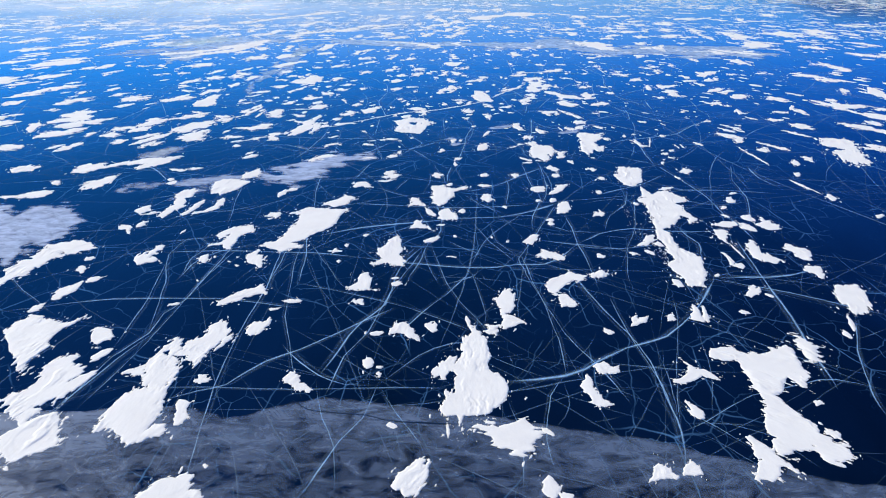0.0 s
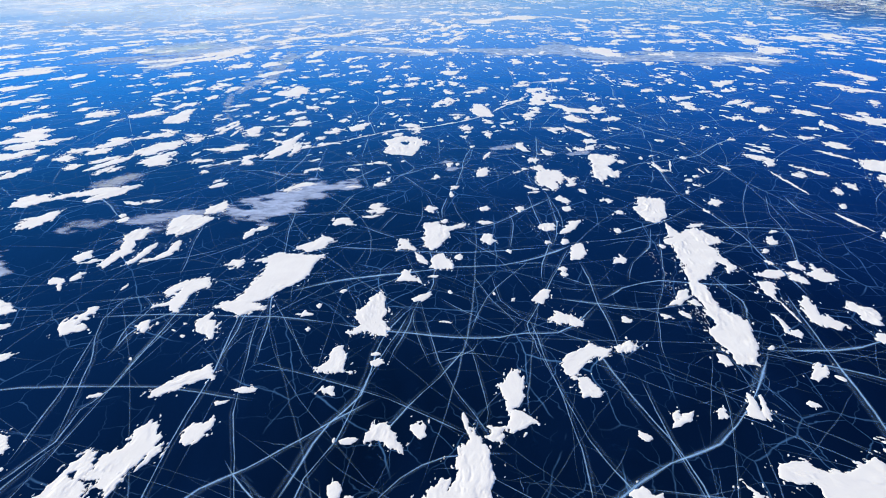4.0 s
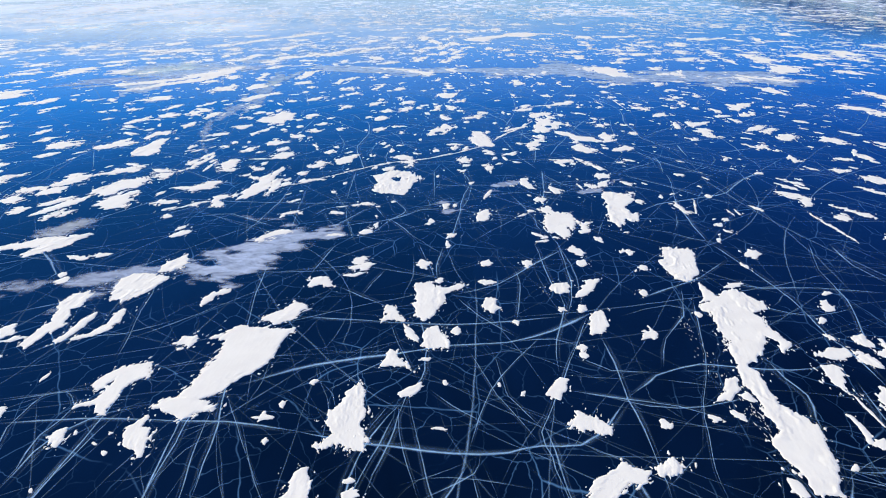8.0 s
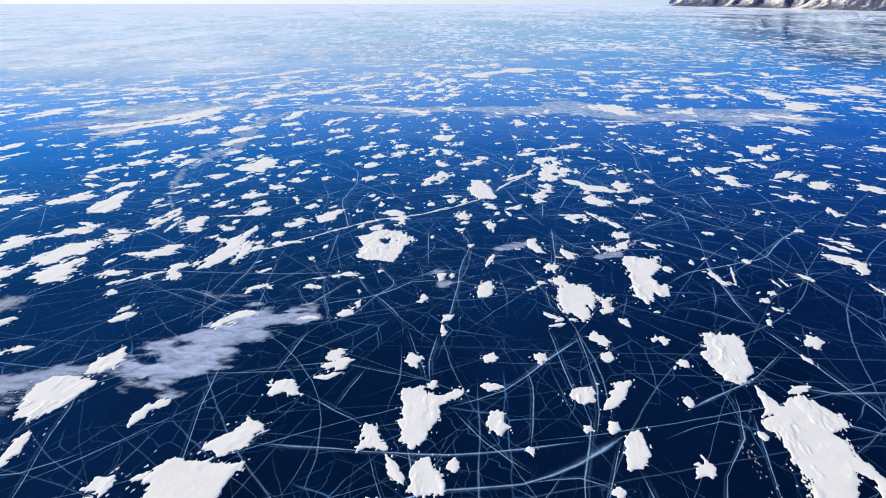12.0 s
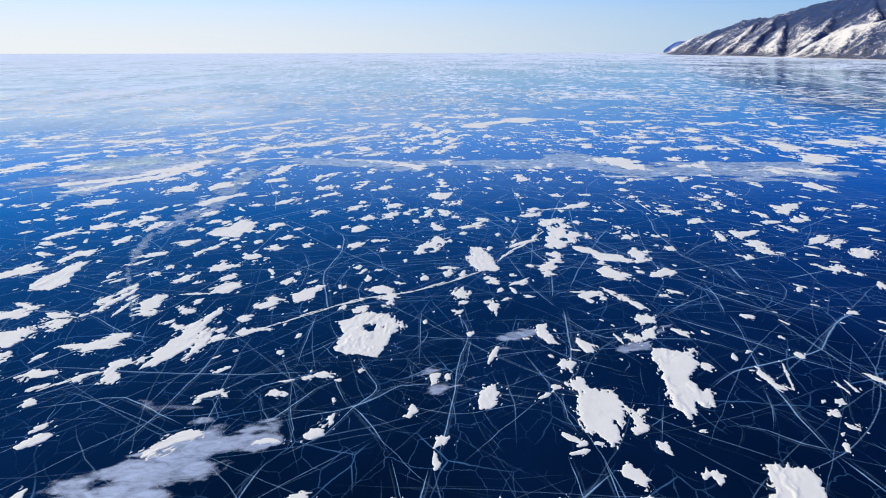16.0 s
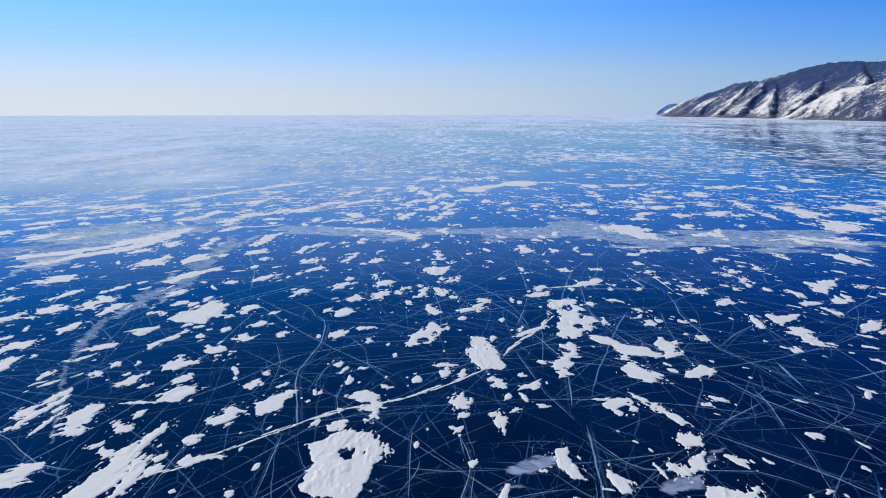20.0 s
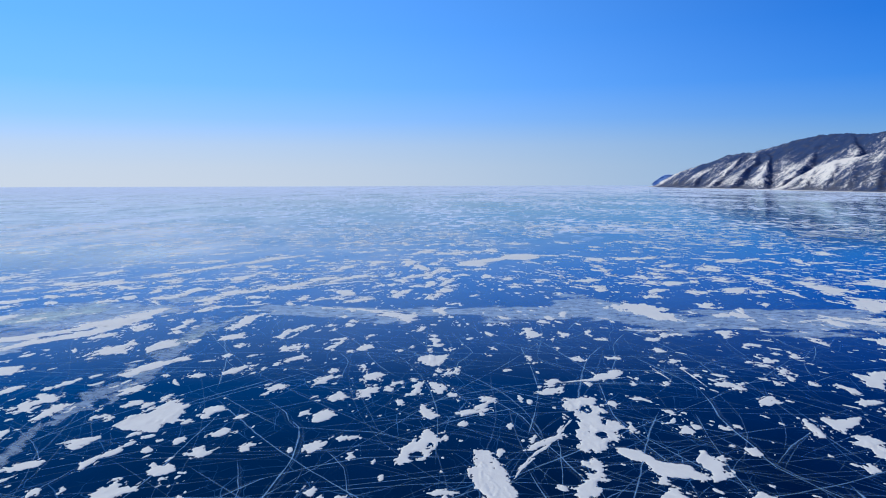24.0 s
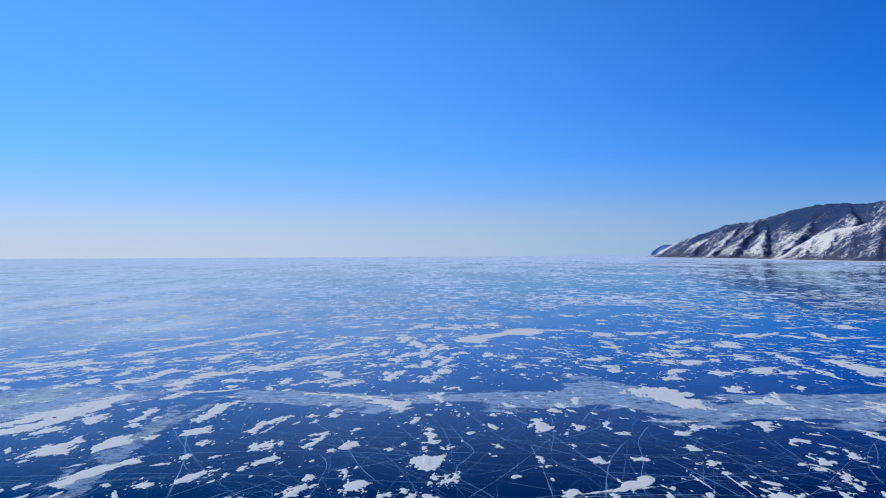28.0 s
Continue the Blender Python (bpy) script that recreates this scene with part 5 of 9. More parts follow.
snow_patch("small elongated patch of white snow with feathered edges on ice", (29.65, 61.48, 1.25, 0.43, 45), (29.94, 62.35, 0.77, 0.28, 70), cell=0.075)
snow_patch("mid-sized elongated patch of white snow with feathered edges on ice", (38.57, 79.86, 1.67, 1.04, 65), (38.35, 80.32, 2.09, 0.47, 77), cell=0.075)
snow_patch("small elongated patch of white snow with feathered edges on ice", (51.31, 90.24, 1.44, 0.48, 78), cell=0.1)
snow_patch("mid-sized long narrow streak of white snow swept along the ice", (48.9, 110.56, 4.85, 0.28, 95), cell=0.1)
snow_patch("mid-sized long narrow streak of white snow swept along the ice", (49.72, 95.29, 2.89, 0.29, 104), cell=0.1)
snow_patch("small elongated patch of white snow with feathered edges on ice", (53.9, 106.9, 1.42, 0.6, 68), cell=0.1)
snow_patch("small elongated patch of white snow with feathered edges on ice", (56.84, 109.42, 1.36, 0.68, 87), cell=0.1)
snow_patch("small elongated patch of white snow with feathered edges on ice", (51.52, 100.72, 1.04, 0.35, 57), cell=0.1)
snow_patch("small elongated patch of white snow with feathered edges on ice", (53.83, 83.11, 1.11, 0.39, 48), cell=0.075)
snow_patch("mid-sized elongated patch of white snow with feathered edges on ice", (-56.99, 86.43, 1.03, 0.71, 179), (-53.99, 87.69, 2.35, 1.53, 45), cell=0.1)
snow_patch("small rounded patch of white snow lying on clear ice", (-54.07, 92.53, 0.85, 0.52, 118), cell=0.1)
snow_patch("mid-sized elongated patch of white snow with feathered edges on ice", (-48.01, 92.51, 3.1, 1.39, 79), cell=0.1)
snow_patch("small rounded patch of white snow lying on clear ice", (-62.14, 98.52, 1.65, 1.58, 170), cell=0.1)
snow_patch("large long narrow streak of white snow swept along the ice", (-52.61, 99.77, 2.61, 1.94, 73), (-47.41, 102.81, 4.22, 0.97, 33), cell=0.1)
snow_patch("mid-sized elongated patch of white snow with feathered edges on ice", (-43.42, 103.59, 4.3, 1.34, 60), cell=0.1)
snow_patch("small rounded patch of white snow lying on clear ice", (-35.88, 77.47, 0.92, 0.52, 62), cell=0.075)
snow_patch("small elongated patch of white snow with feathered edges on ice", (-37.4, 76.32, 0.88, 0.67, 152), (-36.79, 75.27, 0.98, 0.28, 123), cell=0.075)
snow_patch("tiny rounded crumb-like patch of white snow on clear ice", (18.85, 106.06, 0.78, 0.43, 107), cell=0.1)
snow_patch("tiny elongated crumb-like patch of white snow on clear ice", (34.63, 53.45, 0.79, 0.3, 89), cell=0.075)
snow_patch("small long narrow streak of white snow swept along the ice", (35.97, 55.47, 1.36, 0.21, 72), cell=0.075)
snow_patch("small rounded patch of white snow lying on clear ice", (-43.09, 134.12, 1.78, 1.16, 152), cell=0.1)
snow_patch("small rounded patch of white snow lying on clear ice", (-44.45, 129.47, 1.62, 0.93, 114), cell=0.1)
snow_patch("small rounded patch of white snow lying on clear ice", (-47.85, 134.46, 1.21, 0.93, 111), cell=0.1)
snow_patch("tiny rounded crumb-like patch of white snow on clear ice", (-19.84, 119.75, 0.8, 0.43, 55), cell=0.1)
snow_patch("mid-sized long narrow streak of white snow swept along the ice", (-20.09, 113.41, 0.56, 0.3, 80), (-19.35, 114.81, 1.3, 0.5, 38), (-18.04, 114.81, 0.65, 0.2, 124), cell=0.1)
snow_patch("tiny rounded crumb-like patch of white snow on clear ice", (-32.76, 118.09, 0.76, 0.51, 83), cell=0.1)
snow_patch("small rounded patch of white snow lying on clear ice", (-37.32, 118.68, 1.54, 1.15, 23), cell=0.1)
snow_patch("small elongated patch of white snow with feathered edges on ice", (-35.87, 115.85, 0.92, 0.45, 60), cell=0.1)
snow_patch("small rounded patch of white snow lying on clear ice", (-34.87, 113.2, 0.96, 0.67, 102), cell=0.1)
snow_patch("small rounded patch of white snow lying on clear ice", (-31.48, 108.72, 0.91, 0.62, 63), cell=0.1)
snow_patch("small rounded patch of white snow lying on clear ice", (-21.24, 133.42, 1.17, 0.68, 68), cell=0.1)
snow_patch("small elongated patch of white snow with feathered edges on ice", (-20.39, 129.43, 1.13, 0.58, 100), (-19.39, 129.58, 1.29, 0.61, 20), cell=0.1)
snow_patch("tiny elongated crumb-like patch of white snow on clear ice", (-15.06, 123.94, 0.65, 0.33, 104), cell=0.1)
snow_patch("small elongated patch of white snow with feathered edges on ice", (-9.88, 118.86, 0.81, 0.66, 20), (-9.09, 118.43, 0.57, 0.18, 121), cell=0.1)
snow_patch("tiny elongated crumb-like patch of white snow on clear ice", (-11.18, 118.12, 0.62, 0.32, 8), cell=0.1)
snow_patch("tiny elongated crumb-like patch of white snow on clear ice", (-13.03, 117.44, 0.61, 0.21, 15), cell=0.1)
snow_patch("small elongated patch of white snow with feathered edges on ice", (-13.52, 114.9, 0.75, 0.57, 47), (-12.76, 114.9, 0.62, 0.3, 111), cell=0.1)
snow_patch("small elongated patch of white snow with feathered edges on ice", (-8.64, 108.13, 0.93, 0.66, 47), (-7.74, 110.09, 0.87, 0.46, 90), (-8.16, 109.37, 0.68, 0.29, 75), cell=0.1)
snow_patch("small rounded patch of white snow lying on clear ice", (0.89, 118.21, 0.88, 0.56, 64), cell=0.1)
snow_patch("small rounded patch of white snow lying on clear ice", (-12.54, 106.76, 0.82, 0.45, 28), (-12.05, 106.91, 0.74, 0.36, 175), cell=0.1)
snow_patch("tiny rounded crumb-like patch of white snow on clear ice", (1.58, 106.9, 0.79, 0.55, 55), cell=0.1)
snow_patch("tiny elongated crumb-like patch of white snow on clear ice", (4.53, 128.66, 0.72, 0.32, 86), cell=0.1)
snow_patch("small elongated patch of white snow with feathered edges on ice", (13.69, 120.96, 1, 0.74, 30), (13.45, 121.07, 1.17, 0.32, 84), (14, 119.93, 0.57, 0.16, 86), cell=0.1)
snow_patch("small elongated patch of white snow with feathered edges on ice", (10.67, 114.5, 0.85, 0.35, 44), cell=0.1)
snow_patch("tiny rounded crumb-like patch of white snow on clear ice", (18.59, 111.53, 0.72, 0.41, 68), cell=0.1)
snow_patch("small elongated patch of white snow with feathered edges on ice", (11.93, 107.26, 0.96, 0.38, 124), (12.6, 106.43, 0.63, 0.23, 55), cell=0.1)
snow_patch("small elongated patch of white snow with feathered edges on ice", (12.16, 105.25, 0.81, 0.36, 24), cell=0.1)
snow_patch("small long narrow streak of white snow swept along the ice", (20.38, 127.51, 1.28, 0.16, 98), cell=0.1)
snow_patch("mid-sized long narrow streak of white snow swept along the ice", (34.35, 118.65, 2.62, 0.08, 75), cell=0.1)
snow_patch("small elongated patch of white snow with feathered edges on ice", (37.7, 123.12, 1, 0.33, 86), cell=0.1)
snow_patch("small elongated patch of white snow with feathered edges on ice", (36.54, 113.32, 0.87, 0.32, 54), cell=0.1)
snow_patch("tiny rounded crumb-like patch of white snow on clear ice", (35.02, 111.31, 0.71, 0.58, 46), cell=0.1)
snow_patch("tiny rounded crumb-like patch of white snow on clear ice", (35.26, 109.26, 0.79, 0.42, 108), cell=0.1)
snow_patch("tiny elongated crumb-like patch of white snow on clear ice", (33.06, 105.89, 0.71, 0.28, 71), cell=0.1)
snow_patch("small long narrow streak of white snow swept along the ice", (38.17, 116.07, 1.14, 0.1, 91), cell=0.1)
snow_patch("small long narrow streak of white snow swept along the ice", (39.16, 116.31, 1.4, 0.1, 89), cell=0.1)
snow_patch("mid-sized rounded patch of white snow lying on clear ice", (-57.88, 153.1, 2.7, 1.13, 79), (-57.88, 153.1, 1.77, 1, 121), cell=0.15)
snow_patch("mid-sized elongated patch of white snow with feathered edges on ice", (-53.76, 158.35, 2.37, 0.77, 68), (-52.93, 160.9, 2.54, 1.48, 84), cell=0.15)
snow_patch("mid-sized long narrow streak of white snow swept along the ice", (-62.44, 172.34, 3.86, 0.93, 72), (-61.44, 173.96, 1.66, 0.66, 98), cell=0.15)
snow_patch("mid-sized rounded patch of white snow lying on clear ice", (-58.05, 177.12, 2.68, 1.55, 60), (-58.03, 178.09, 1.83, 1.46, 92), cell=0.15)
snow_patch("mid-sized elongated patch of white snow with feathered edges on ice", (-60.69, 186.87, 3.24, 1.01, 78), cell=0.15)
snow_patch("mid-sized rounded patch of white snow lying on clear ice", (-68.52, 196.5, 3.74, 1.73, 29), (-67.6, 198.05, 2.8, 1.92, 79), cell=0.15)
snow_patch("mid-sized elongated patch of white snow with feathered edges on ice", (-53.22, 181.89, 3.54, 1.46, 82), cell=0.15)
snow_patch("mid-sized elongated patch of white snow with feathered edges on ice", (-48.74, 178.44, 3.17, 1.27, 86), cell=0.15)
snow_patch("mid-sized elongated patch of white snow with feathered edges on ice", (-53.97, 190.75, 2.63, 0.7, 74), cell=0.15)
snow_patch("mid-sized elongated patch of white snow with feathered edges on ice", (-50.69, 168.34, 2.77, 0.82, 88), cell=0.15)
snow_patch("mid-sized long narrow streak of white snow swept along the ice", (-42.33, 159.71, 2.27, 0.91, 36), (-42.62, 155.88, 2.03, 0.49, 61), cell=0.15)
snow_patch("mid-sized long narrow streak of white snow swept along the ice", (-35.74, 160.69, 1.89, 0.45, 88), (-34.65, 163.05, 2.12, 0.68, 70), cell=0.15)
snow_patch("mid-sized elongated patch of white snow with feathered edges on ice", (-33.43, 148.27, 2.06, 0.77, 65), (-33.51, 148.49, 1.19, 0.73, 81), cell=0.15)
snow_patch("mid-sized long narrow streak of white snow swept along the ice", (-40.17, 139.54, 1.5, 0.6, 80), (-39.53, 142.74, 1.51, 0.61, 83), (-38.88, 144.79, 1.1, 0.71, 85), cell=0.15)
snow_patch("mid-sized rounded patch of white snow lying on clear ice", (-34.2, 139.53, 2.31, 1.11, 73), (-33.94, 139.71, 1.33, 1.02, 86), cell=0.1)
snow_patch("mid-sized long narrow streak of white snow swept along the ice", (-36.84, 136.91, 3.09, 0.23, 87), cell=0.1)
snow_patch("small elongated patch of white snow with feathered edges on ice", (-49.36, 137.73, 1.64, 0.55, 146), cell=0.1)
snow_patch("small rounded patch of white snow lying on clear ice", (-33.48, 134.76, 1.61, 0.91, 33), cell=0.1)
snow_patch("small rounded patch of white snow lying on clear ice", (-28.89, 136.02, 1.06, 0.93, 27), cell=0.1)
snow_patch("small elongated patch of white snow with feathered edges on ice", (-28.54, 139.14, 1.07, 0.39, 79), cell=0.1)
snow_patch("mid-sized elongated patch of white snow with feathered edges on ice", (-29.97, 153.26, 1.83, 1.29, 38), (-30.38, 154.92, 1.24, 0.53, 96), cell=0.15)
snow_patch("small elongated patch of white snow with feathered edges on ice", (-27.89, 148.82, 1.6, 0.84, 78), cell=0.15)
snow_patch("small elongated patch of white snow with feathered edges on ice", (-29.87, 141.92, 1.69, 0.4, 2), cell=0.15)
snow_patch("mid-sized rounded patch of white snow lying on clear ice", (-25.14, 163.32, 1.68, 1.24, 28), (-24.59, 164.24, 0.97, 0.74, 92), cell=0.15)
snow_patch("mid-sized elongated patch of white snow with feathered edges on ice", (-27.71, 178.34, 1.69, 1.49, 69), (-28.11, 176.41, 1.61, 0.69, 99), cell=0.15)
snow_patch("mid-sized elongated patch of white snow with feathered edges on ice", (-22.2, 187.35, 2.73, 0.81, 70), (-22.21, 188.25, 2, 0.83, 91), cell=0.15)
snow_patch("mid-sized rounded patch of white snow lying on clear ice", (-30.8, 198.36, 2.5, 1.54, 77), cell=0.15)
snow_patch("mid-sized elongated patch of white snow with feathered edges on ice", (-15.57, 192.45, 2.61, 0.93, 65), cell=0.15)
snow_patch("mid-sized elongated patch of white snow with feathered edges on ice", (-12.49, 184, 2, 0.9, 81), (-12.05, 184.65, 2.09, 0.41, 106), cell=0.15)
snow_patch("mid-sized elongated patch of white snow with feathered edges on ice", (-12.97, 175.4, 2.66, 1.24, 80), (-12.77, 176.53, 2.3, 0.74, 87), cell=0.15)
snow_patch("mid-sized elongated patch of white snow with feathered edges on ice", (-12.21, 165.59, 2.02, 0.85, 65), cell=0.15)
snow_patch("mid-sized rounded patch of white snow lying on clear ice", (-8.26, 194.13, 2.53, 1.5, 101), cell=0.15)
snow_patch("mid-sized elongated patch of white snow with feathered edges on ice", (-8.51, 186.16, 2.48, 1.3, 78), cell=0.15)
snow_patch("mid-sized elongated patch of white snow with feathered edges on ice", (0.25, 176.85, 2.65, 0.77, 104), (0.97, 175.9, 1.74, 0.65, 79), cell=0.15)
snow_patch("small long narrow streak of white snow swept along the ice", (-8.65, 148.31, 1.45, 0.33, 89), cell=0.15)
snow_patch("small rounded patch of white snow lying on clear ice", (-19.17, 147.11, 1.22, 0.84, 83), cell=0.15)
snow_patch("mid-sized elongated patch of white snow with feathered edges on ice", (-20.17, 137.67, 1.88, 0.97, 54), (-19.47, 139.49, 1.53, 0.77, 90), (-18.79, 140.15, 0.87, 0.44, 143), cell=0.1)
snow_patch("small elongated patch of white snow with feathered edges on ice", (-1.03, 148.17, 1.05, 0.5, 76), cell=0.15)
snow_patch("mid-sized lobed drift of wind-packed snow with a ragged rim", (-6.47, 143.36, 1.58, 1.21, 172), (-4.93, 141.56, 1.39, 0.63, 122), (-5.52, 140.4, 0.97, 0.83, 110), (-4.82, 138.81, 1.4, 0.39, 106), (-5.27, 138.26, 0.91, 0.39, 79), cell=0.15)
snow_patch("small rounded patch of white snow lying on clear ice", (-8.39, 136.32, 1, 0.71, 65), cell=0.1)
snow_patch("small elongated patch of white snow with feathered edges on ice", (-4.32, 146.19, 0.9, 0.39, 152), cell=0.15)
snow_patch("mid-sized elongated patch of white snow with feathered edges on ice", (2.29, 150.48, 1.48, 0.57, 85), (2.57, 153.03, 1.24, 0.75, 180), (4.23, 149.88, 1.29, 0.49, 81), cell=0.15)
snow_patch("small elongated patch of white snow with feathered edges on ice", (8.11, 147.58, 1.73, 0.76, 106), cell=0.15)
snow_patch("mid-sized elongated patch of white snow with feathered edges on ice", (3.86, 141.83, 1.67, 1.05, 74), (3.94, 142.32, 2.09, 0.51, 94), cell=0.15)
snow_patch("small rounded patch of white snow lying on clear ice", (4.05, 138.7, 0.87, 0.67, 38), cell=0.1)
snow_patch("mid-sized long narrow streak of white snow swept along the ice", (7.59, 137.16, 1.16, 0.61, 73), (7.64, 136.98, 2.39, 0.27, 92), cell=0.1)
snow_patch("small elongated patch of white snow with feathered edges on ice", (11.65, 146.47, 1.84, 0.62, 45), cell=0.15)
snow_patch("small long narrow streak of white snow swept along the ice", (10.6, 143.11, 1.34, 0.3, 104), cell=0.15)
snow_patch("tiny rounded crumb-like patch of white snow on clear ice", (12.2, 141.03, 0.66, 0.36, 145), cell=0.15)
snow_patch("tiny elongated crumb-like patch of white snow on clear ice", (9.28, 139.89, 0.76, 0.26, 48), cell=0.1)
snow_patch("mid-sized long narrow streak of white snow swept along the ice", (16.43, 153.36, 2.82, 0.92, 66), (16.01, 150.44, 1.39, 0.66, 65), cell=0.15)
snow_patch("mid-sized long narrow streak of white snow swept along the ice", (13.91, 165.97, 2.8, 0.62, 48), (13.06, 167.1, 1.19, 0.34, 76), cell=0.15)
snow_patch("mid-sized elongated patch of white snow with feathered edges on ice", (20.23, 141.79, 1.78, 1.06, 43), (19.57, 139.4, 1.21, 0.46, 91), (21.55, 140.81, 1.5, 0.28, 94), cell=0.15)
snow_patch("small elongated patch of white snow with feathered edges on ice", (18.65, 142.49, 1.02, 0.41, 169), cell=0.15)
snow_patch("mid-sized long narrow streak of white snow swept along the ice", (22.84, 142.28, 1.74, 0.37, 106), (23.97, 140.33, 1.31, 0.62, 117), (25.08, 138.01, 1.67, 0.58, 117), cell=0.15)
snow_patch("mid-sized long narrow streak of white snow swept along the ice", (17.84, 186.02, 2.53, 1.27, 48), (18.6, 190.12, 1.73, 0.87, 60), cell=0.15)
snow_patch("mid-sized elongated patch of white snow with feathered edges on ice", (27.44, 193.68, 2.91, 1.25, 28), (29.13, 195.43, 2.24, 0.77, 58), cell=0.15)
snow_patch("mid-sized rounded patch of white snow lying on clear ice", (32.14, 150.39, 2.34, 1.22, 51), (32.78, 151.22, 1.91, 0.67, 84), cell=0.15)
snow_patch("mid-sized elongated patch of white snow with feathered edges on ice", (47.21, 181.6, 2.47, 0.94, 47), cell=0.15)
snow_patch("mid-sized elongated patch of white snow with feathered edges on ice", (60.7, 186.47, 2.2, 0.88, 93), cell=0.15)
snow_patch("mid-sized elongated patch of white snow with feathered edges on ice", (60.92, 175.63, 2.04, 0.89, 101), cell=0.15)
snow_patch("mid-sized elongated patch of white snow with feathered edges on ice", (50.86, 165.34, 2.43, 1.39, 69), (50.46, 161.54, 2.04, 1.09, 92), (51.03, 160.52, 1.38, 0.8, 111), cell=0.15)
snow_patch("mid-sized elongated patch of white snow with feathered edges on ice", (62.28, 167.71, 2.86, 1.22, 40), (63.42, 169.04, 2.17, 0.74, 70), (64.08, 166.57, 2.62, 1.13, 43), (63.64, 164.98, 1.67, 0.53, 69), cell=0.15)
snow_patch("mid-sized rounded patch of white snow lying on clear ice", (64.91, 160.32, 2.72, 1.49, 64), cell=0.15)
snow_patch("mid-sized elongated patch of white snow with feathered edges on ice", (56.92, 152.61, 2.13, 0.49, 58), (57.51, 152.48, 1.53, 0.47, 54), (57.69, 151.26, 1.1, 0.35, 72), cell=0.15)
snow_patch("small rounded patch of white snow lying on clear ice", (58.7, 149.95, 0.87, 0.47, 69), cell=0.15)
snow_patch("small elongated patch of white snow with feathered edges on ice", (47.54, 143.73, 1.17, 0.34, 62), cell=0.15)
snow_patch("tiny rounded crumb-like patch of white snow on clear ice", (49.71, 135.17, 0.72, 0.56, 178), cell=0.1)
snow_patch("small rounded patch of white snow lying on clear ice", (30.98, 142.75, 0.89, 0.6, 131), cell=0.15)
snow_patch("small rounded patch of white snow lying on clear ice", (29.42, 141.08, 0.85, 0.78, 30), cell=0.15)
snow_patch("mid-sized elongated patch of white snow with feathered edges on ice", (-22.71, 205.09, 1.87, 0.87, 64), (-21.88, 206.74, 1.7, 0.59, 95), cell=0.22)
snow_patch("mid-sized long narrow streak of white snow swept along the ice", (25.09, 191.85, 4.48, 0.31, 14), cell=0.15)
snow_patch("mid-sized long narrow streak of white snow swept along the ice", (62.94, 207.86, 1.7, 0.48, 80), (62.46, 205.27, 1.32, 0.86, 49), cell=0.22)
snow_patch("mid-sized elongated patch of white snow with feathered edges on ice", (56.8, 202.79, 1.63, 1, 76), (56.23, 204.71, 1.12, 0.43, 96), cell=0.22)
snow_patch("mid-sized long narrow streak of white snow swept along the ice", (52.91, 201.82, 0.89, 0.52, 55), (54.03, 199.48, 1.26, 0.54, 131), cell=0.22)
snow_patch("mid-sized long narrow streak of white snow swept along the ice", (36.34, 195.45, 2.77, 0.13, 96), cell=0.15)
snow_patch("mid-sized long narrow streak of white snow swept along the ice", (40.83, 192.57, 3.78, 0.12, 92), cell=0.15)
snow_patch("mid-sized elongated patch of white snow with feathered edges on ice", (-91.86, 157.22, 5.55, 1.35, 74), cell=0.15)
snow_patch("mid-sized rounded patch of white snow lying on clear ice", (-89.92, 144.92, 2.25, 1.63, 82), cell=0.15)
snow_patch("mid-sized rounded patch of white snow lying on clear ice", (-78.33, 148.5, 2.53, 1.56, 48), cell=0.15)
snow_patch("mid-sized elongated patch of white snow with feathered edges on ice", (-74.48, 124.49, 3.38, 1.21, 108), cell=0.1)
snow_patch("large elongated patch of white snow with feathered edges on ice", (-67.79, 120.4, 4.34, 2.07, 55), (-68.76, 126.31, 2.52, 1.79, 61), (-65.87, 128.94, 3.74, 1.12, 54), cell=0.1)
snow_patch("small elongated patch of white snow with feathered edges on ice", (-61.95, 120.06, 1.51, 0.66, 74), cell=0.1)
snow_patch("small rounded patch of white snow lying on clear ice", (-58.16, 119.84, 1.79, 1.31, 99), cell=0.1)
snow_patch("mid-sized rounded patch of white snow lying on clear ice", (-70.79, 110.62, 2.18, 1.39, 31), cell=0.1)
snow_patch("small rounded patch of white snow lying on clear ice", (-63.72, 111.12, 1.2, 0.67, 67), cell=0.1)
snow_patch("mid-sized elongated patch of white snow with feathered edges on ice", (-61.55, 111.39, 3.17, 0.86, 73), cell=0.1)
snow_patch("large long narrow streak of white snow swept along the ice", (-58.15, 124.42, 2.4, 1.12, 39), (-54.62, 129.04, 3.26, 1.62, 62), (-50.03, 134.01, 3.73, 1.15, 47), cell=0.1)
snow_patch("mid-sized elongated patch of white snow with feathered edges on ice", (-46.77, 124.54, 4.18, 1.47, 75), (-45.44, 127.45, 2.89, 2, 64), cell=0.1)
snow_patch("small rounded patch of white snow lying on clear ice", (-42.45, 132.22, 1.48, 1.28, 117), cell=0.1)
snow_patch("mid-sized long narrow streak of white snow swept along the ice", (-38.96, 139.41, 4.18, 0.53, 78), cell=0.1)
snow_patch("mid-sized elongated patch of white snow with feathered edges on ice", (-58.34, 150.21, 3.65, 1.49, 43), cell=0.15)
snow_patch("mid-sized elongated patch of white snow with feathered edges on ice", (-66.59, 149.75, 3.14, 1.43, 54), cell=0.15)
snow_patch("small rounded patch of white snow lying on clear ice", (-71.08, 133.68, 1.84, 1.24, 176), cell=0.1)
snow_patch("small rounded patch of white snow lying on clear ice", (-78.7, 138.9, 1.17, 0.75, 121), cell=0.1)
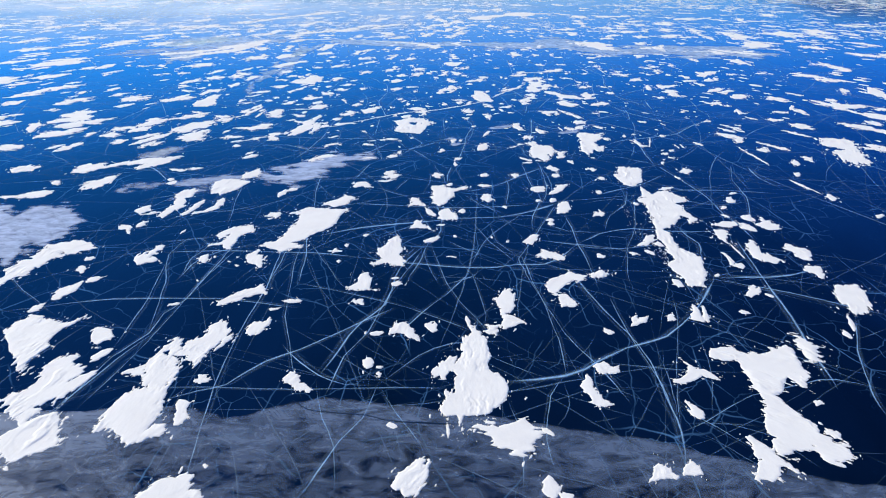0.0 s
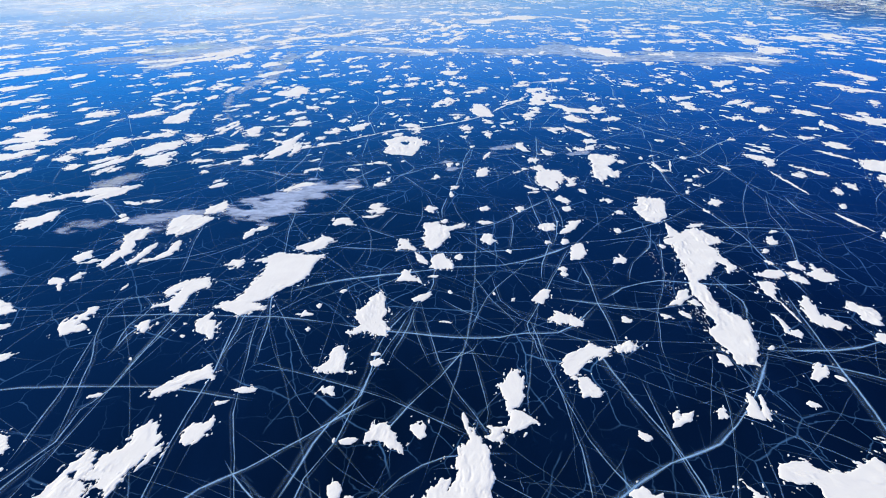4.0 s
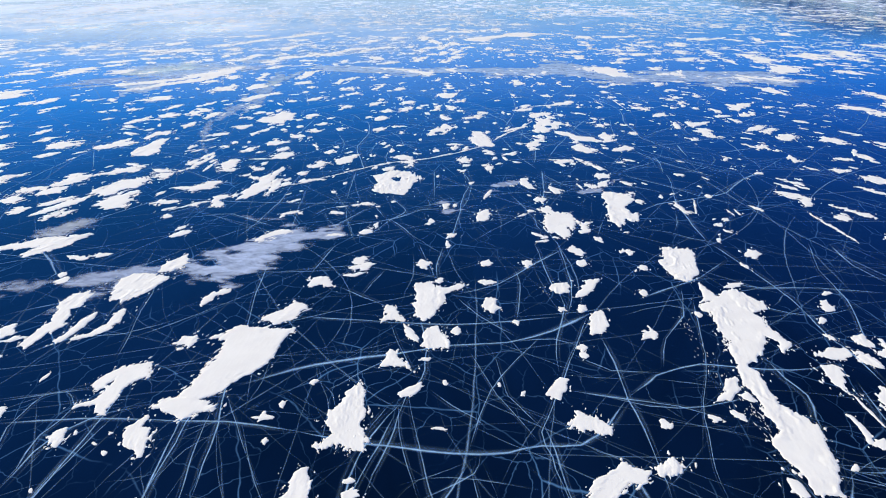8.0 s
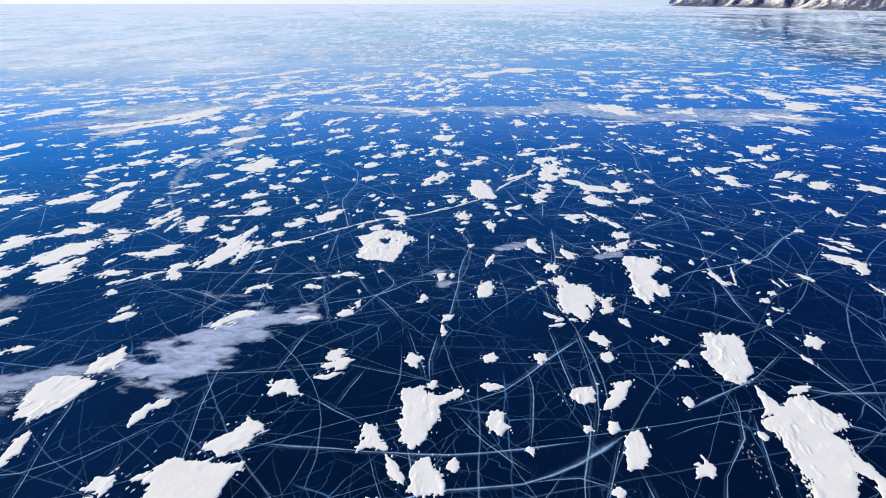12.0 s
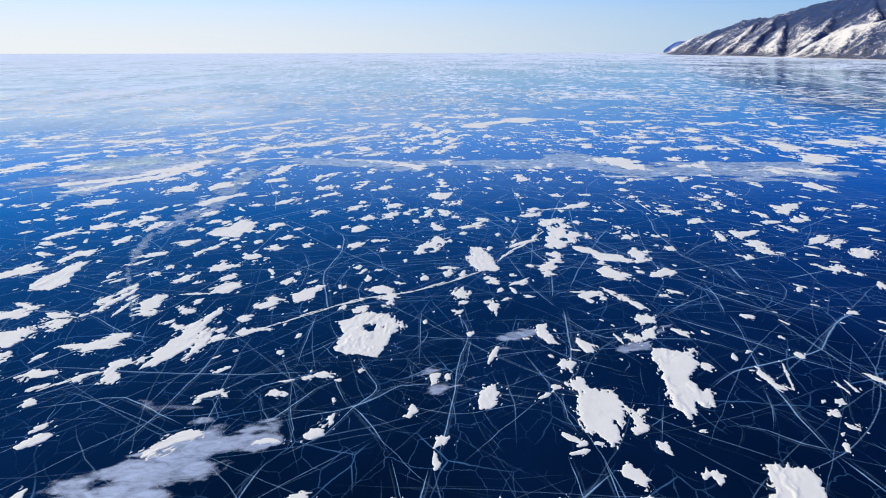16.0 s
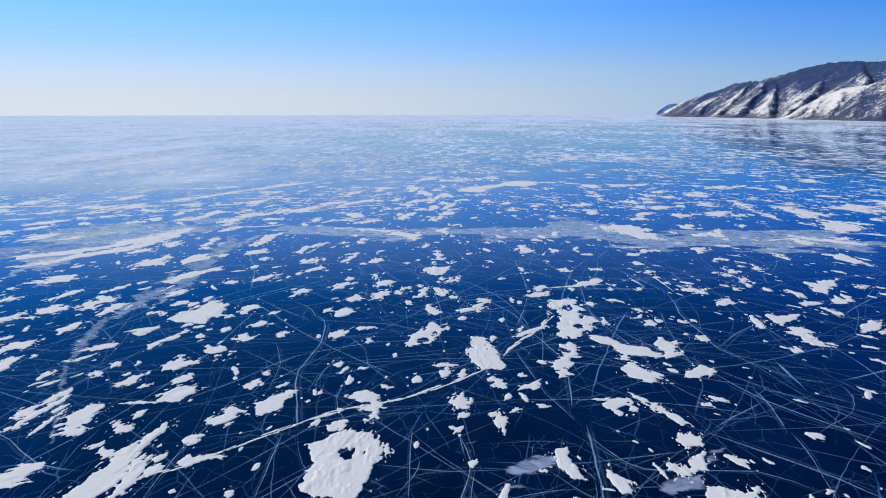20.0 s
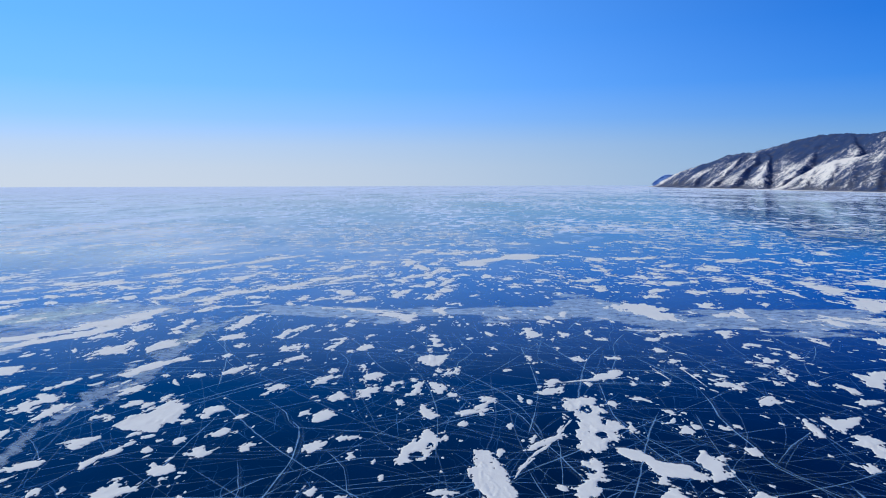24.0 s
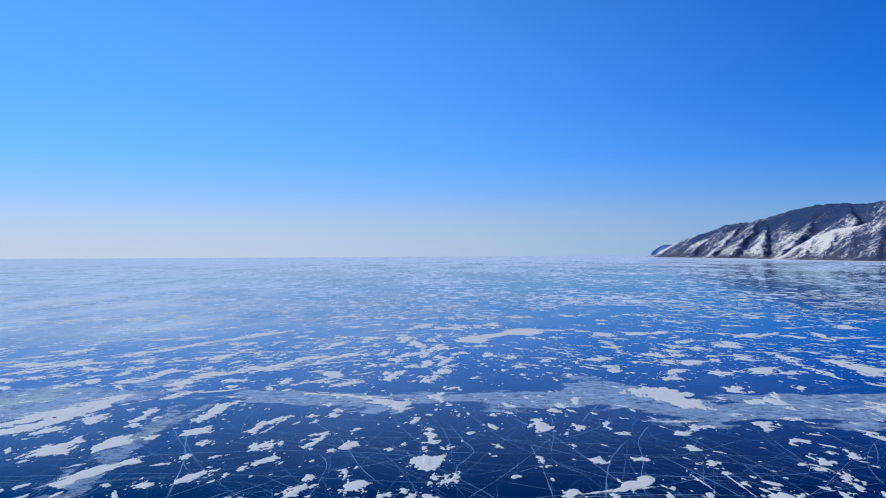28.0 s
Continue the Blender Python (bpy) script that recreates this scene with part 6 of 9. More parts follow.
snow_patch("small rounded patch of white snow lying on clear ice", (-48.65, 114.31, 1.34, 1.15, 42), cell=0.1)
snow_patch("small rounded patch of white snow lying on clear ice", (-42.91, 116.82, 1.91, 1.14, 41), cell=0.1)
snow_patch("small elongated patch of white snow with feathered edges on ice", (-33.65, 137.1, 1.98, 0.87, 82), cell=0.1)
snow_patch("small rounded patch of white snow lying on clear ice", (-30.92, 106.81, 1.3, 0.69, 57), cell=0.1)
snow_patch("large long narrow streak of white snow swept along the ice", (66.59, 119.91, 3.58, 2.63, 51), (65.27, 112.28, 5.96, 1.96, 72), (63.6, 109.22, 3.31, 1.04, 74), cell=0.1)
snow_patch("mid-sized elongated patch of white snow with feathered edges on ice", (83.98, 157.2, 2.26, 1.06, 54), cell=0.15)
snow_patch("mid-sized elongated patch of white snow with feathered edges on ice", (84.49, 150.91, 4.7, 1.82, 26), (81.91, 149.34, 3.58, 0.8, 97), cell=0.15)
snow_patch("large long narrow streak of white snow swept along the ice", (99.47, 165.59, 9.03, 1.82, 78), cell=0.15)
snow_patch("small elongated patch of white snow with feathered edges on ice", (66.04, 132.45, 1.77, 0.84, 48), cell=0.1)
snow_patch("mid-sized elongated patch of white snow with feathered edges on ice", (58.83, 144.52, 2.06, 0.51, 76), cell=0.15)
snow_patch("small rounded patch of white snow lying on clear ice", (67.58, 144.17, 1.33, 1.19, 171), cell=0.15)
snow_patch("small rounded patch of white snow lying on clear ice", (63.18, 137.04, 1.17, 0.94, 34), cell=0.1)
snow_patch("mid-sized elongated patch of white snow with feathered edges on ice", (71.62, 148.79, 2.05, 0.51, 61), cell=0.15)
snow_patch("mid-sized elongated patch of white snow with feathered edges on ice", (50.35, 120.91, 2.31, 0.65, 63), cell=0.1)
snow_patch("small rounded patch of white snow lying on clear ice", (51.77, 114.11, 1.19, 0.85, 78), cell=0.1)
snow_patch("small rounded patch of white snow lying on clear ice", (90.36, 147.54, 1.76, 1.43, 92), cell=0.15)
snow_patch("small rounded patch of white snow lying on clear ice", (81.21, 135.53, 1.85, 1.51, 102), cell=0.1)
snow_patch("small rounded patch of white snow lying on clear ice", (86.83, 141.24, 1.47, 1.21, 155), cell=0.15)
snow_patch("mid-sized elongated patch of white snow with feathered edges on ice", (92.76, 169.04, 2.49, 0.89, 65), cell=0.15)
snow_patch("mid-sized rounded patch of white snow lying on clear ice", (-105.73, 168.15, 4.37, 2.38, 57), cell=0.15)
snow_patch("mid-sized elongated patch of white snow with feathered edges on ice", (-98.71, 176.53, 4.46, 2.3, 67), cell=0.15)
snow_patch("mid-sized elongated patch of white snow with feathered edges on ice", (-85.37, 130.77, 3.09, 1.45, 62), cell=0.1)

# ---- smaller and farther patches, joined ----
distant_snow(0.075, (-21.37, 79.66, 0.35, 0.2, 37))
distant_snow(0.075, (-24.42, 68.1, 0.29, 0.16, 121))
distant_snow(0.075, (-22.66, 67.01, 0.24, 0.17, 159))
distant_snow(0.075, (-21.55, 66.08, 0.26, 0.14, 123))
distant_snow(0.075, (-22.07, 68.16, 0.18, 0.14, 10))
distant_snow(0.075, (-24.39, 62.39, 0.24, 0.12, 130))
distant_snow(0.075, (-11.18, 67.44, 0.25, 0.19, 110))
distant_snow(0.075, (-10.99, 71.83, 0.38, 0.23, 102))
distant_snow(0.1, (0.26, 94.02, 0.58, 0.42, 74))
distant_snow(0.075, (-5.11, 63.57, 0.35, 0.26, 7))
distant_snow(0.075, (7.23, 84.88, 0.44, 0.33, 93))
distant_snow(0.1, (11.86, 87.68, 0.5, 0.3, 68))
distant_snow(0.075, (6.81, 73.39, 0.25, 0.2, 52))
distant_snow(0.075, (-9.16, 74.78, 0.44, 0.22, 49))
distant_snow(0.075, (0.94, 74.86, 0.35, 0.21, 102))
distant_snow(0.075, (0.58, 69, 0.5, 0.13, 173))
distant_snow(0.075, (-0.77, 78.34, 0.43, 0.26, 18))
distant_snow(0.075, (20.18, 70.64, 0.52, 0.45, 153))
distant_snow(0.075, (16.49, 69.81, 0.59, 0.44, 83))
distant_snow(0.1, (24.42, 86.56, 0.57, 0.34, 93))
distant_snow(0.1, (38.65, 91.6, 0.6, 0.28, 35))
distant_snow(0.075, (27.53, 65.19, 0.4, 0.16, 54))
distant_snow(0.075, (34.5, 82.55, 0.41, 0.34, 129))
distant_snow(0.075, (5.11, 74.64, 0.27, 0.11, 109))
distant_snow(0.075, (-37.4, 67.45, 0.52, 0.45, 159))
distant_snow(0.075, (-27.37, 35.06, 0.21, 0.15, 101))
distant_snow(0.075, (-15.52, 56.67, 0.54, 0.32, 40))
distant_snow(0.075, (-24.96, 57.34, 0.4, 0.35, 180))
distant_snow(0.075, (-14.95, 35.57, 0.23, 0.15, 111))
distant_snow(0.075, (-8.02, 58.27, 0.58, 0.51, 118))
distant_snow(0.075, (-5.05, 47.4, 0.27, 0.2, 126))
distant_snow(0.075, (-4.96, 46.44, 0.32, 0.18, 98))
distant_snow(0.075, (7.16, 39.61, 0.55, 0.17, 132))
distant_snow(0.075, (-3.54, 39.92, 0.4, 0.29, 113))
distant_snow(0.075, (14.11, 53.52, 0.55, 0.33, 113))
distant_snow(0.075, (20.31, 56.18, 0.56, 0.41, 70))
distant_snow(0.075, (30.95, 60.8, 0.48, 0.24, 125))
distant_snow(0.075, (27.26, 57.12, 0.43, 0.35, 168))
distant_snow(0.075, (26.7, 39.67, 0.6, 0.34, 118))
distant_snow(0.075, (27.37, 43.39, 0.43, 0.22, 48))
distant_snow(0.1, (-8.15, 117.59, 0.42, 0.2, 101))
distant_snow(0.1, (-8.12, 113.72, 0.47, 0.28, 99))
distant_snow(0.1, (2.02, 118.31, 0.56, 0.28, 85))
distant_snow(0.1, (15.27, 124.47, 0.55, 0.25, 3))
distant_snow(0.1, (11.88, 116.14, 0.51, 0.36, 81))
distant_snow(0.1, (13.96, 106.54, 0.42, 0.21, 5))
distant_snow(0.1, (22.78, 108.42, 0.33, 0.2, 29))
distant_snow(0.1, (32.82, 124, 0.45, 0.34, 35))
distant_snow(0.1, (35.1, 113.41, 0.41, 0.12, 60))
distant_snow(0.1, (33.87, 107.84, 0.36, 0.12, 55))
distant_snow(0.15, (-59.22, 160.2, 1.77, 0.81, 147))
distant_snow(0.15, (-61.93, 166.11, 1.73, 1.13, 152))
distant_snow(0.15, (-73.65, 181.16, 0.96, 0.85, 133))
distant_snow(0.15, (-72.09, 182.61, 1.04, 0.9, 80))
distant_snow(0.15, (-68.77, 183.43, 1.66, 1.29, 77))
distant_snow(0.15, (-59.01, 172.86, 0.94, 0.71, 160))
distant_snow(0.15, (-56.39, 167.7, 1.15, 0.4, 114))
distant_snow(0.15, (-72.5, 190.61, 1.17, 0.87, 92))
distant_snow(0.15, (-78.26, 195.53, 1.79, 0.95, 113))
distant_snow(0.15, (-82.6, 194.3, 1.44, 1.07, 69))
distant_snow(0.15, (-39.72, 181, 1.47, 0.97, 82))
distant_snow(0.15, (-41.16, 175.53, 1.2, 1.12, 117))
distant_snow(0.15, (-43.87, 150.26, 1.31, 0.77, 86))
distant_snow(0.15, (-49, 156.56, 0.61, 0.47, 109))
distant_snow(0.15, (-38.2, 150.01, 1.03, 0.66, 116))
distant_snow(0.15, (-37.59, 153.04, 1.16, 0.59, 101))
distant_snow(0.15, (-35.01, 153.91, 1, 0.3, 103))
distant_snow(0.15, (-31.28, 146.37, 0.52, 0.46, 38))
distant_snow(0.15, (-30.83, 164.11, 0.97, 0.49, 108))
distant_snow(0.15, (-26.55, 157.98, 1.45, 1.43, 13))
distant_snow(0.15, (-24.36, 169.91, 1.38, 0.79, 68))
distant_snow(0.15, (-19.86, 165.31, 1.34, 0.95, 86))
distant_snow(0.15, (-29.77, 173.63, 1.04, 0.51, 75))
distant_snow(0.15, (-35.66, 195.04, 1.38, 1, 126))
distant_snow(0.15, (-37.72, 191.13, 1.56, 0.41, 124))
distant_snow(0.15, (-8.75, 167.68, 1.35, 0.97, 22))
distant_snow(0.15, (-4.08, 190.71, 1.76, 0.65, 56))
distant_snow(0.15, (-10.48, 153.32, 1.03, 0.57, 92))
distant_snow(0.15, (-7.55, 151.83, 0.69, 0.46, 33))
distant_snow(0.15, (-18.48, 150.42, 0.75, 0.61, 85))
distant_snow(0.15, (-22.47, 151.15, 1.44, 0.32, 112))
distant_snow(0.15, (18.57, 159.35, 1.88, 0.63, 86))
distant_snow(0.15, (29.53, 181.9, 1.59, 0.79, 141))
distant_snow(0.15, (25.35, 180.28, 1.27, 0.57, 85))
distant_snow(0.15, (36.6, 163.08, 1.27, 0.81, 73))
distant_snow(0.15, (60.04, 180.51, 1.58, 1.02, 33))
distant_snow(0.15, (46.91, 158.13, 1.23, 0.54, 60))
distant_snow(0.15, (74.02, 191, 1.08, 0.94, 68))
distant_snow(0.15, (74.21, 175.19, 1.74, 0.82, 125))
distant_snow(0.15, (83.38, 193.86, 1.91, 1.05, 41))
distant_snow(0.22, (-72.01, 231.04, 4.84, 1.68, 68), (-69.25, 237.23, 6.29, 3.18, 45), (-65.46, 247.23, 6.87, 2.55, 78))
distant_snow(0.22, (-59.9, 232.21, 3.54, 1.65, 85))
distant_snow(0.22, (-64.65, 224.16, 3.03, 1.51, 69))
distant_snow(0.22, (-63.38, 211.45, 1.98, 0.56, 118))
distant_snow(0.22, (-52.13, 231.98, 2.29, 1.37, 86), (-52.03, 236.49, 3.49, 0.89, 94))
distant_snow(0.22, (-50.72, 226.92, 1.79, 1.13, 111))
distant_snow(0.22, (-44.49, 218.85, 1.61, 0.79, 81))
distant_snow(0.22, (-38.52, 222.88, 2.71, 1.54, 73), (-37.14, 224.18, 1.8, 0.98, 93))
distant_snow(0.22, (-34.77, 215.18, 1.55, 1.16, 79))
distant_snow(0.22, (-40.77, 231.22, 2.01, 1.04, 95), (-40.27, 237.32, 4.82, 1.28, 84), (-39.75, 241.72, 3.54, 1.64, 82))
distant_snow(0.22, (-34.97, 207.78, 1.49, 0.69, 93))
distant_snow(0.15, (-40.74, 195.24, 0.76, 0.49, 109))
distant_snow(0.22, (-37.14, 204.21, 1.55, 0.46, 37))
distant_snow(0.22, (-53.38, 251.62, 2.26, 1.4, 81), (-52.08, 254.53, 2.35, 1.43, 80))
distant_snow(0.22, (-69.28, 262.71, 3.6, 0.75, 122))
distant_snow(0.22, (-82.72, 264.18, 2.07, 1.5, 54))
distant_snow(0.22, (-79.37, 270.39, 3.68, 1.9, 100))
distant_snow(0.22, (-69.58, 270.78, 4.24, 1.54, 45))
distant_snow(0.22, (-57.92, 267.12, 5.69, 2.33, 66), (-55.76, 261.26, 2.77, 1.39, 83), (-54.26, 277.91, 4.6, 2.23, 53), (-47.34, 283.03, 7.71, 2.28, 62), (-40.95, 289.41, 10.38, 2.13, 66))
distant_snow(0.22, (-100.87, 272.26, 2.69, 2.16, 128))
distant_snow(0.22, (-95.06, 261.93, 2.45, 1.56, 110))
distant_snow(0.22, (-25.28, 212.83, 2.68, 1.3, 77))
distant_snow(0.22, (-24.17, 216.08, 1.06, 0.31, 103))
distant_snow(0.22, (-25.14, 202.47, 0.66, 0.54, 33))
distant_snow(0.22, (-21.02, 233.52, 1.41, 0.65, 95))
distant_snow(0.22, (-19.67, 229.34, 1.3, 0.45, 99))
distant_snow(0.22, (-17.15, 234.31, 2.42, 1.01, 92))
distant_snow(0.22, (-16.9, 238.06, 1.51, 0.58, 94))
distant_snow(0.22, (-17.27, 220.46, 1.45, 0.97, 53))
distant_snow(0.22, (-17.82, 213.77, 2.06, 0.57, 73), (-16.73, 217.25, 2.17, 0.73, 78))
distant_snow(0.22, (-17.19, 211.07, 0.96, 0.34, 99))
distant_snow(0.22, (-14.06, 210.83, 0.94, 0.42, 98))
distant_snow(0.22, (-11.28, 213.28, 1.97, 1.04, 74), (-11.52, 214.42, 1.97, 0.42, 106))
distant_snow(0.22, (-10.49, 200.09, 1.31, 0.43, 96))
distant_snow(0.15, (-14.91, 197.53, 1.25, 0.83, 88))
distant_snow(0.22, (-1.82, 229.05, 2.1, 0.84, 75), (-1.48, 229.46, 2.05, 0.44, 96))
distant_snow(0.22, (0.63, 222.96, 1.15, 0.62, 92), (0.97, 219.25, 2.15, 0.79, 91), (1.33, 215.42, 1.41, 0.86, 104), (0.41, 211.87, 0.94, 0.35, 91))
distant_snow(0.22, (-45.36, 269.92, 2.88, 2.3, 6))
distant_snow(0.22, (-44.29, 262.86, 2.15, 1.21, 101))
distant_snow(0.22, (-33.83, 268.78, 2.6, 1.41, 81))
distant_snow(0.22, (-35.01, 259.9, 2.04, 0.9, 107))
distant_snow(0.22, (-24.15, 278.82, 2.87, 2.11, 61))
distant_snow(0.22, (-18.84, 265.06, 4.08, 1.53, 41))
distant_snow(0.22, (-9.3, 271.6, 3.99, 1.3, 89), (-10.49, 278.72, 2.58, 1.34, 84))
distant_snow(0.22, (0.78, 271.23, 5.53, 1.22, 84), (3.17, 281.11, 3.69, 1.72, 56))
distant_snow(0.22, (-19.19, 243.14, 1.6, 0.93, 104))
distant_snow(0.22, (11.41, 224.6, 1.97, 0.81, 103))
distant_snow(0.22, (7.59, 220.34, 1.26, 0.62, 70))
distant_snow(0.22, (12.32, 233.45, 1.43, 0.75, 96))
distant_snow(0.22, (15.31, 234.74, 1.48, 0.99, 103))
distant_snow(0.22, (16.2, 241.02, 1.96, 1.08, 115))
distant_snow(0.22, (4.61, 211.76, 1.18, 0.86, 35))
distant_snow(0.22, (10.43, 206.96, 0.63, 0.45, 59))
distant_snow(0.22, (23.75, 236.6, 2.04, 1.25, 96))
distant_snow(0.22, (25.83, 240.98, 2.36, 0.98, 93))
distant_snow(0.22, (29.69, 245.33, 3.32, 0.84, 78))
distant_snow(0.22, (26.24, 223.61, 2.04, 0.65, 75))
distant_snow(0.22, (31.25, 226.05, 1.82, 0.55, 70))
distant_snow(0.22, (23.45, 219.37, 1.1, 0.36, 79))
distant_snow(0.22, (24.89, 204.5, 1.41, 0.78, 72), (25.76, 203.39, 0.85, 0.69, 94))
distant_snow(0.22, (31.48, 205.17, 1.2, 0.83, 58))
distant_snow(0.22, (17.38, 201.74, 0.99, 0.77, 10))
distant_snow(0.15, (12.4, 197.38, 1.03, 0.53, 47))
distant_snow(0.15, (29.48, 195.95, 0.98, 0.87, 97))
distant_snow(0.15, (26.7, 193.21, 1.05, 0.89, 175), (26.85, 193.1, 1.63, 0.47, 86))
distant_snow(0.15, (23.93, 190.02, 0.85, 0.5, 83))
distant_snow(0.22, (23.31, 212.56, 0.67, 0.54, 59))
distant_snow(0.22, (11.58, 212.22, 1.22, 0.37, 113))
distant_snow(0.22, (58.6, 224.28, 2.02, 1.71, 134), (57.47, 222.36, 1.81, 0.82, 75))
distant_snow(0.22, (45.34, 227.29, 4.1, 0.64, 5))
distant_snow(0.22, (45.7, 223.07, 2.12, 0.96, 62), (47.91, 223.2, 1.52, 0.81, 143))
distant_snow(0.22, (42.3, 218.5, 1.68, 0.88, 28))
distant_snow(0.22, (40.64, 210.39, 1.32, 0.92, 78))
distant_snow(0.22, (40.83, 202.76, 1.44, 1.11, 77))
distant_snow(0.15, (41.05, 198.29, 0.79, 0.52, 60))
distant_snow(0.22, (58.37, 213.94, 1.64, 0.64, 51), (59.69, 213.58, 1.19, 1.03, 103))
distant_snow(0.15, (52.08, 189.72, 1.01, 0.57, 73))
distant_snow(0.15, (46.73, 189.43, 0.91, 0.61, 54))
distant_snow(0.22, (72.54, 217.7, 1.24, 0.59, 59), (72.61, 215.26, 1.69, 0.83, 90))
distant_snow(0.15, (30.65, 189.67, 0.91, 0.4, 79))
distant_snow(0.22, (80.85, 256.3, 2.83, 0.82, 62))
distant_snow(0.22, (56.78, 269.96, 3.48, 1.71, 56))
distant_snow(0.22, (64.83, 228, 1.6, 0.91, 168))
distant_snow(0.22, (-102.81, 283.85, 6.16, 1.83, 57), (-100.45, 294.08, 8.03, 1.85, 63), (-94.58, 296.74, 6.53, 2.23, 30))
distant_snow(0.22, (-95.41, 275.86, 1.94, 1.69, 82))
distant_snow(0.22, (-90.54, 277.65, 1.53, 1.38, 32))
distant_snow(0.22, (-89.01, 288.56, 3.23, 1.56, 127))
distant_snow(0.22, (-108.44, 320.92, 7.15, 2.56, 87))
distant_snow(0.22, (-89.05, 314.09, 5.49, 2.01, 67))
distant_snow(0.22, (-80.33, 302.2, 2.97, 2.25, 39))
distant_snow(0.22, (-76.16, 280.35, 2.96, 1.8, 97))
distant_snow(0.22, (-75.37, 289.39, 3.9, 1.6, 65))
distant_snow(0.22, (-66.75, 278.78, 5.65, 1.15, 74))
distant_snow(0.22, (-68.95, 269.29, 3.78, 1.43, 54))
distant_snow(0.22, (-82.2, 323.51, 3.59, 1.91, 81))
distant_snow(0.22, (-77.52, 335.35, 9.33, 2.02, 70), (-64.49, 359.72, 19.62, 2.2, 60))
distant_snow(0.22, (-60.22, 308.87, 5.15, 2.18, 78))
distant_snow(0.22, (-65.33, 305.8, 1.94, 1.7, 176))
distant_snow(0.22, (-53.18, 298.53, 4.35, 0.85, 77))
distant_snow(0.22, (-64.78, 337.6, 3.22, 2.13, 89))
distant_snow(0.22, (-84.01, 355.62, 5.51, 2.73, 40))
distant_snow(0.22, (-27.11, 306.36, 7.21, 1.9, 68), (-23.6, 310.68, 4.01, 2.85, 62), (-34.15, 305.03, 6.16, 2.57, 55))
distant_snow(0.22, (-21.23, 350.8, 5.15, 3.3, 81))
distant_snow(0.22, (-31.31, 335.29, 5.57, 2.18, 79))
distant_snow(0.22, (-13.96, 314.34, 4.95, 1.27, 81))
distant_snow(0.22, (-6.61, 309.95, 5.51, 1.83, 67), (-2.16, 313.82, 5.03, 1.6, 53))
distant_snow(0.22, (-0.96, 293.47, 5.93, 1.33, 83))
distant_snow(0.22, (4.26, 298.71, 7.59, 1.07, 79))
distant_snow(0.22, (-8.29, 277.01, 5.16, 1.37, 75))
distant_snow(0.22, (-11.85, 291.99, 2.97, 1.09, 89))
distant_snow(0.22, (5.06, 289.45, 3.13, 1.33, 50))
distant_snow(0.22, (-23.14, 276.76, 2.52, 1.66, 86))
distant_snow(0.22, (15.98, 328.87, 2.93, 2.09, 63))
distant_snow(0.22, (24.08, 395.67, 5.86, 2.28, 81))
distant_snow(0.22, (-4.41, 390.6, 8.76, 3.06, 73))
distant_snow(0.22, (6.36, 381.44, 6.93, 3.32, 136))
distant_snow(0.22, (22.93, 304.25, 2.33, 1.49, 65))
distant_snow(0.22, (11.21, 271.99, 1.99, 0.79, 67))
distant_snow(0.22, (-17.06, 266.4, 3.23, 0.97, 34))
distant_snow(0.22, (5.57, 259.18, 2.11, 0.73, 45))
distant_snow(0.22, (61.41, 357.52, 6.87, 2.72, 97))
distant_snow(0.22, (74.18, 359.49, 6.64, 3.67, 47), (82.07, 361.77, 7.92, 2.12, 42))
distant_snow(0.22, (82.63, 336.34, 4.55, 1.87, 55))
distant_snow(0.22, (81.52, 319.27, 3.56, 1.52, 59))
distant_snow(0.22, (92.89, 325.95, 4.97, 3.59, 105), (96.28, 332.04, 5.55, 1.43, 78))
distant_snow(0.22, (111.1, 352.33, 6.32, 2.96, 36))
distant_snow(0.22, (119.59, 354.46, 7.67, 1.69, 48))
distant_snow(0.22, (71.59, 315.36, 2.72, 1.51, 86))
distant_snow(0.22, (71.38, 306.03, 2.5, 1.8, 95))
distant_snow(0.22, (46.78, 299.53, 4.02, 2.42, 41))
distant_snow(0.22, (64.8, 305.75, 3.59, 1.26, 99))
distant_snow(0.22, (60.97, 278.51, 3.74, 1.4, 47))
distant_snow(0.22, (71.91, 276.04, 3.24, 2.06, 106))
distant_snow(0.22, (84.24, 281, 4.66, 2.14, 22), (82.53, 277.28, 5.06, 1.45, 73))
distant_snow(0.22, (86.69, 275.08, 1.81, 1.21, 76))
distant_snow(0.22, (108.23, 291.96, 3.41, 2.87, 35))
distant_snow(0.22, (98.63, 301.04, 4.19, 1.23, 75), (98.19, 293.85, 3.18, 1.42, 95))
distant_snow(0.22, (160.29, 377.89, 7.06, 2.85, 63))
distant_snow(0.22, (135.58, 347.73, 11.15, 1.56, 75))
distant_snow(0.22, (107.69, 273.9, 5.68, 1.6, 89))
distant_snow(0.22, (56.62, 268.48, 2.21, 1.91, 150))
distant_snow(0.15, (-81.45, 156.82, 1.48, 1.1, 100))
distant_snow_done()

# ---- cracks: width, strength, then points on plan ----
crack(0.17, 1, (-15.7, 33.8), (-16.3, 37.5), (-16.9, 41.8), (-17.3, 47.8), (-17.5, 55.3), (-17.3, 61), (-17.8, 69.1), (-18.4, 79.3))
crack(0.14, 0.96, (-28.5, 39), (-27.4, 41.2), (-26.5, 48.3), (-25, 52.1), (-25.1, 55.6), (-24.1, 58.4), (-23.5, 68.9), (-23.5, 75.5))
crack(0.17, 0.84, (-27.9, 39.9), (-26.6, 45.6), (-25.5, 49.8), (-24.2, 53.1))
crack(0.1, 0.72, (-26, 41), (-25.1, 46.8), (-24.4, 55.1), (-23.8, 66))
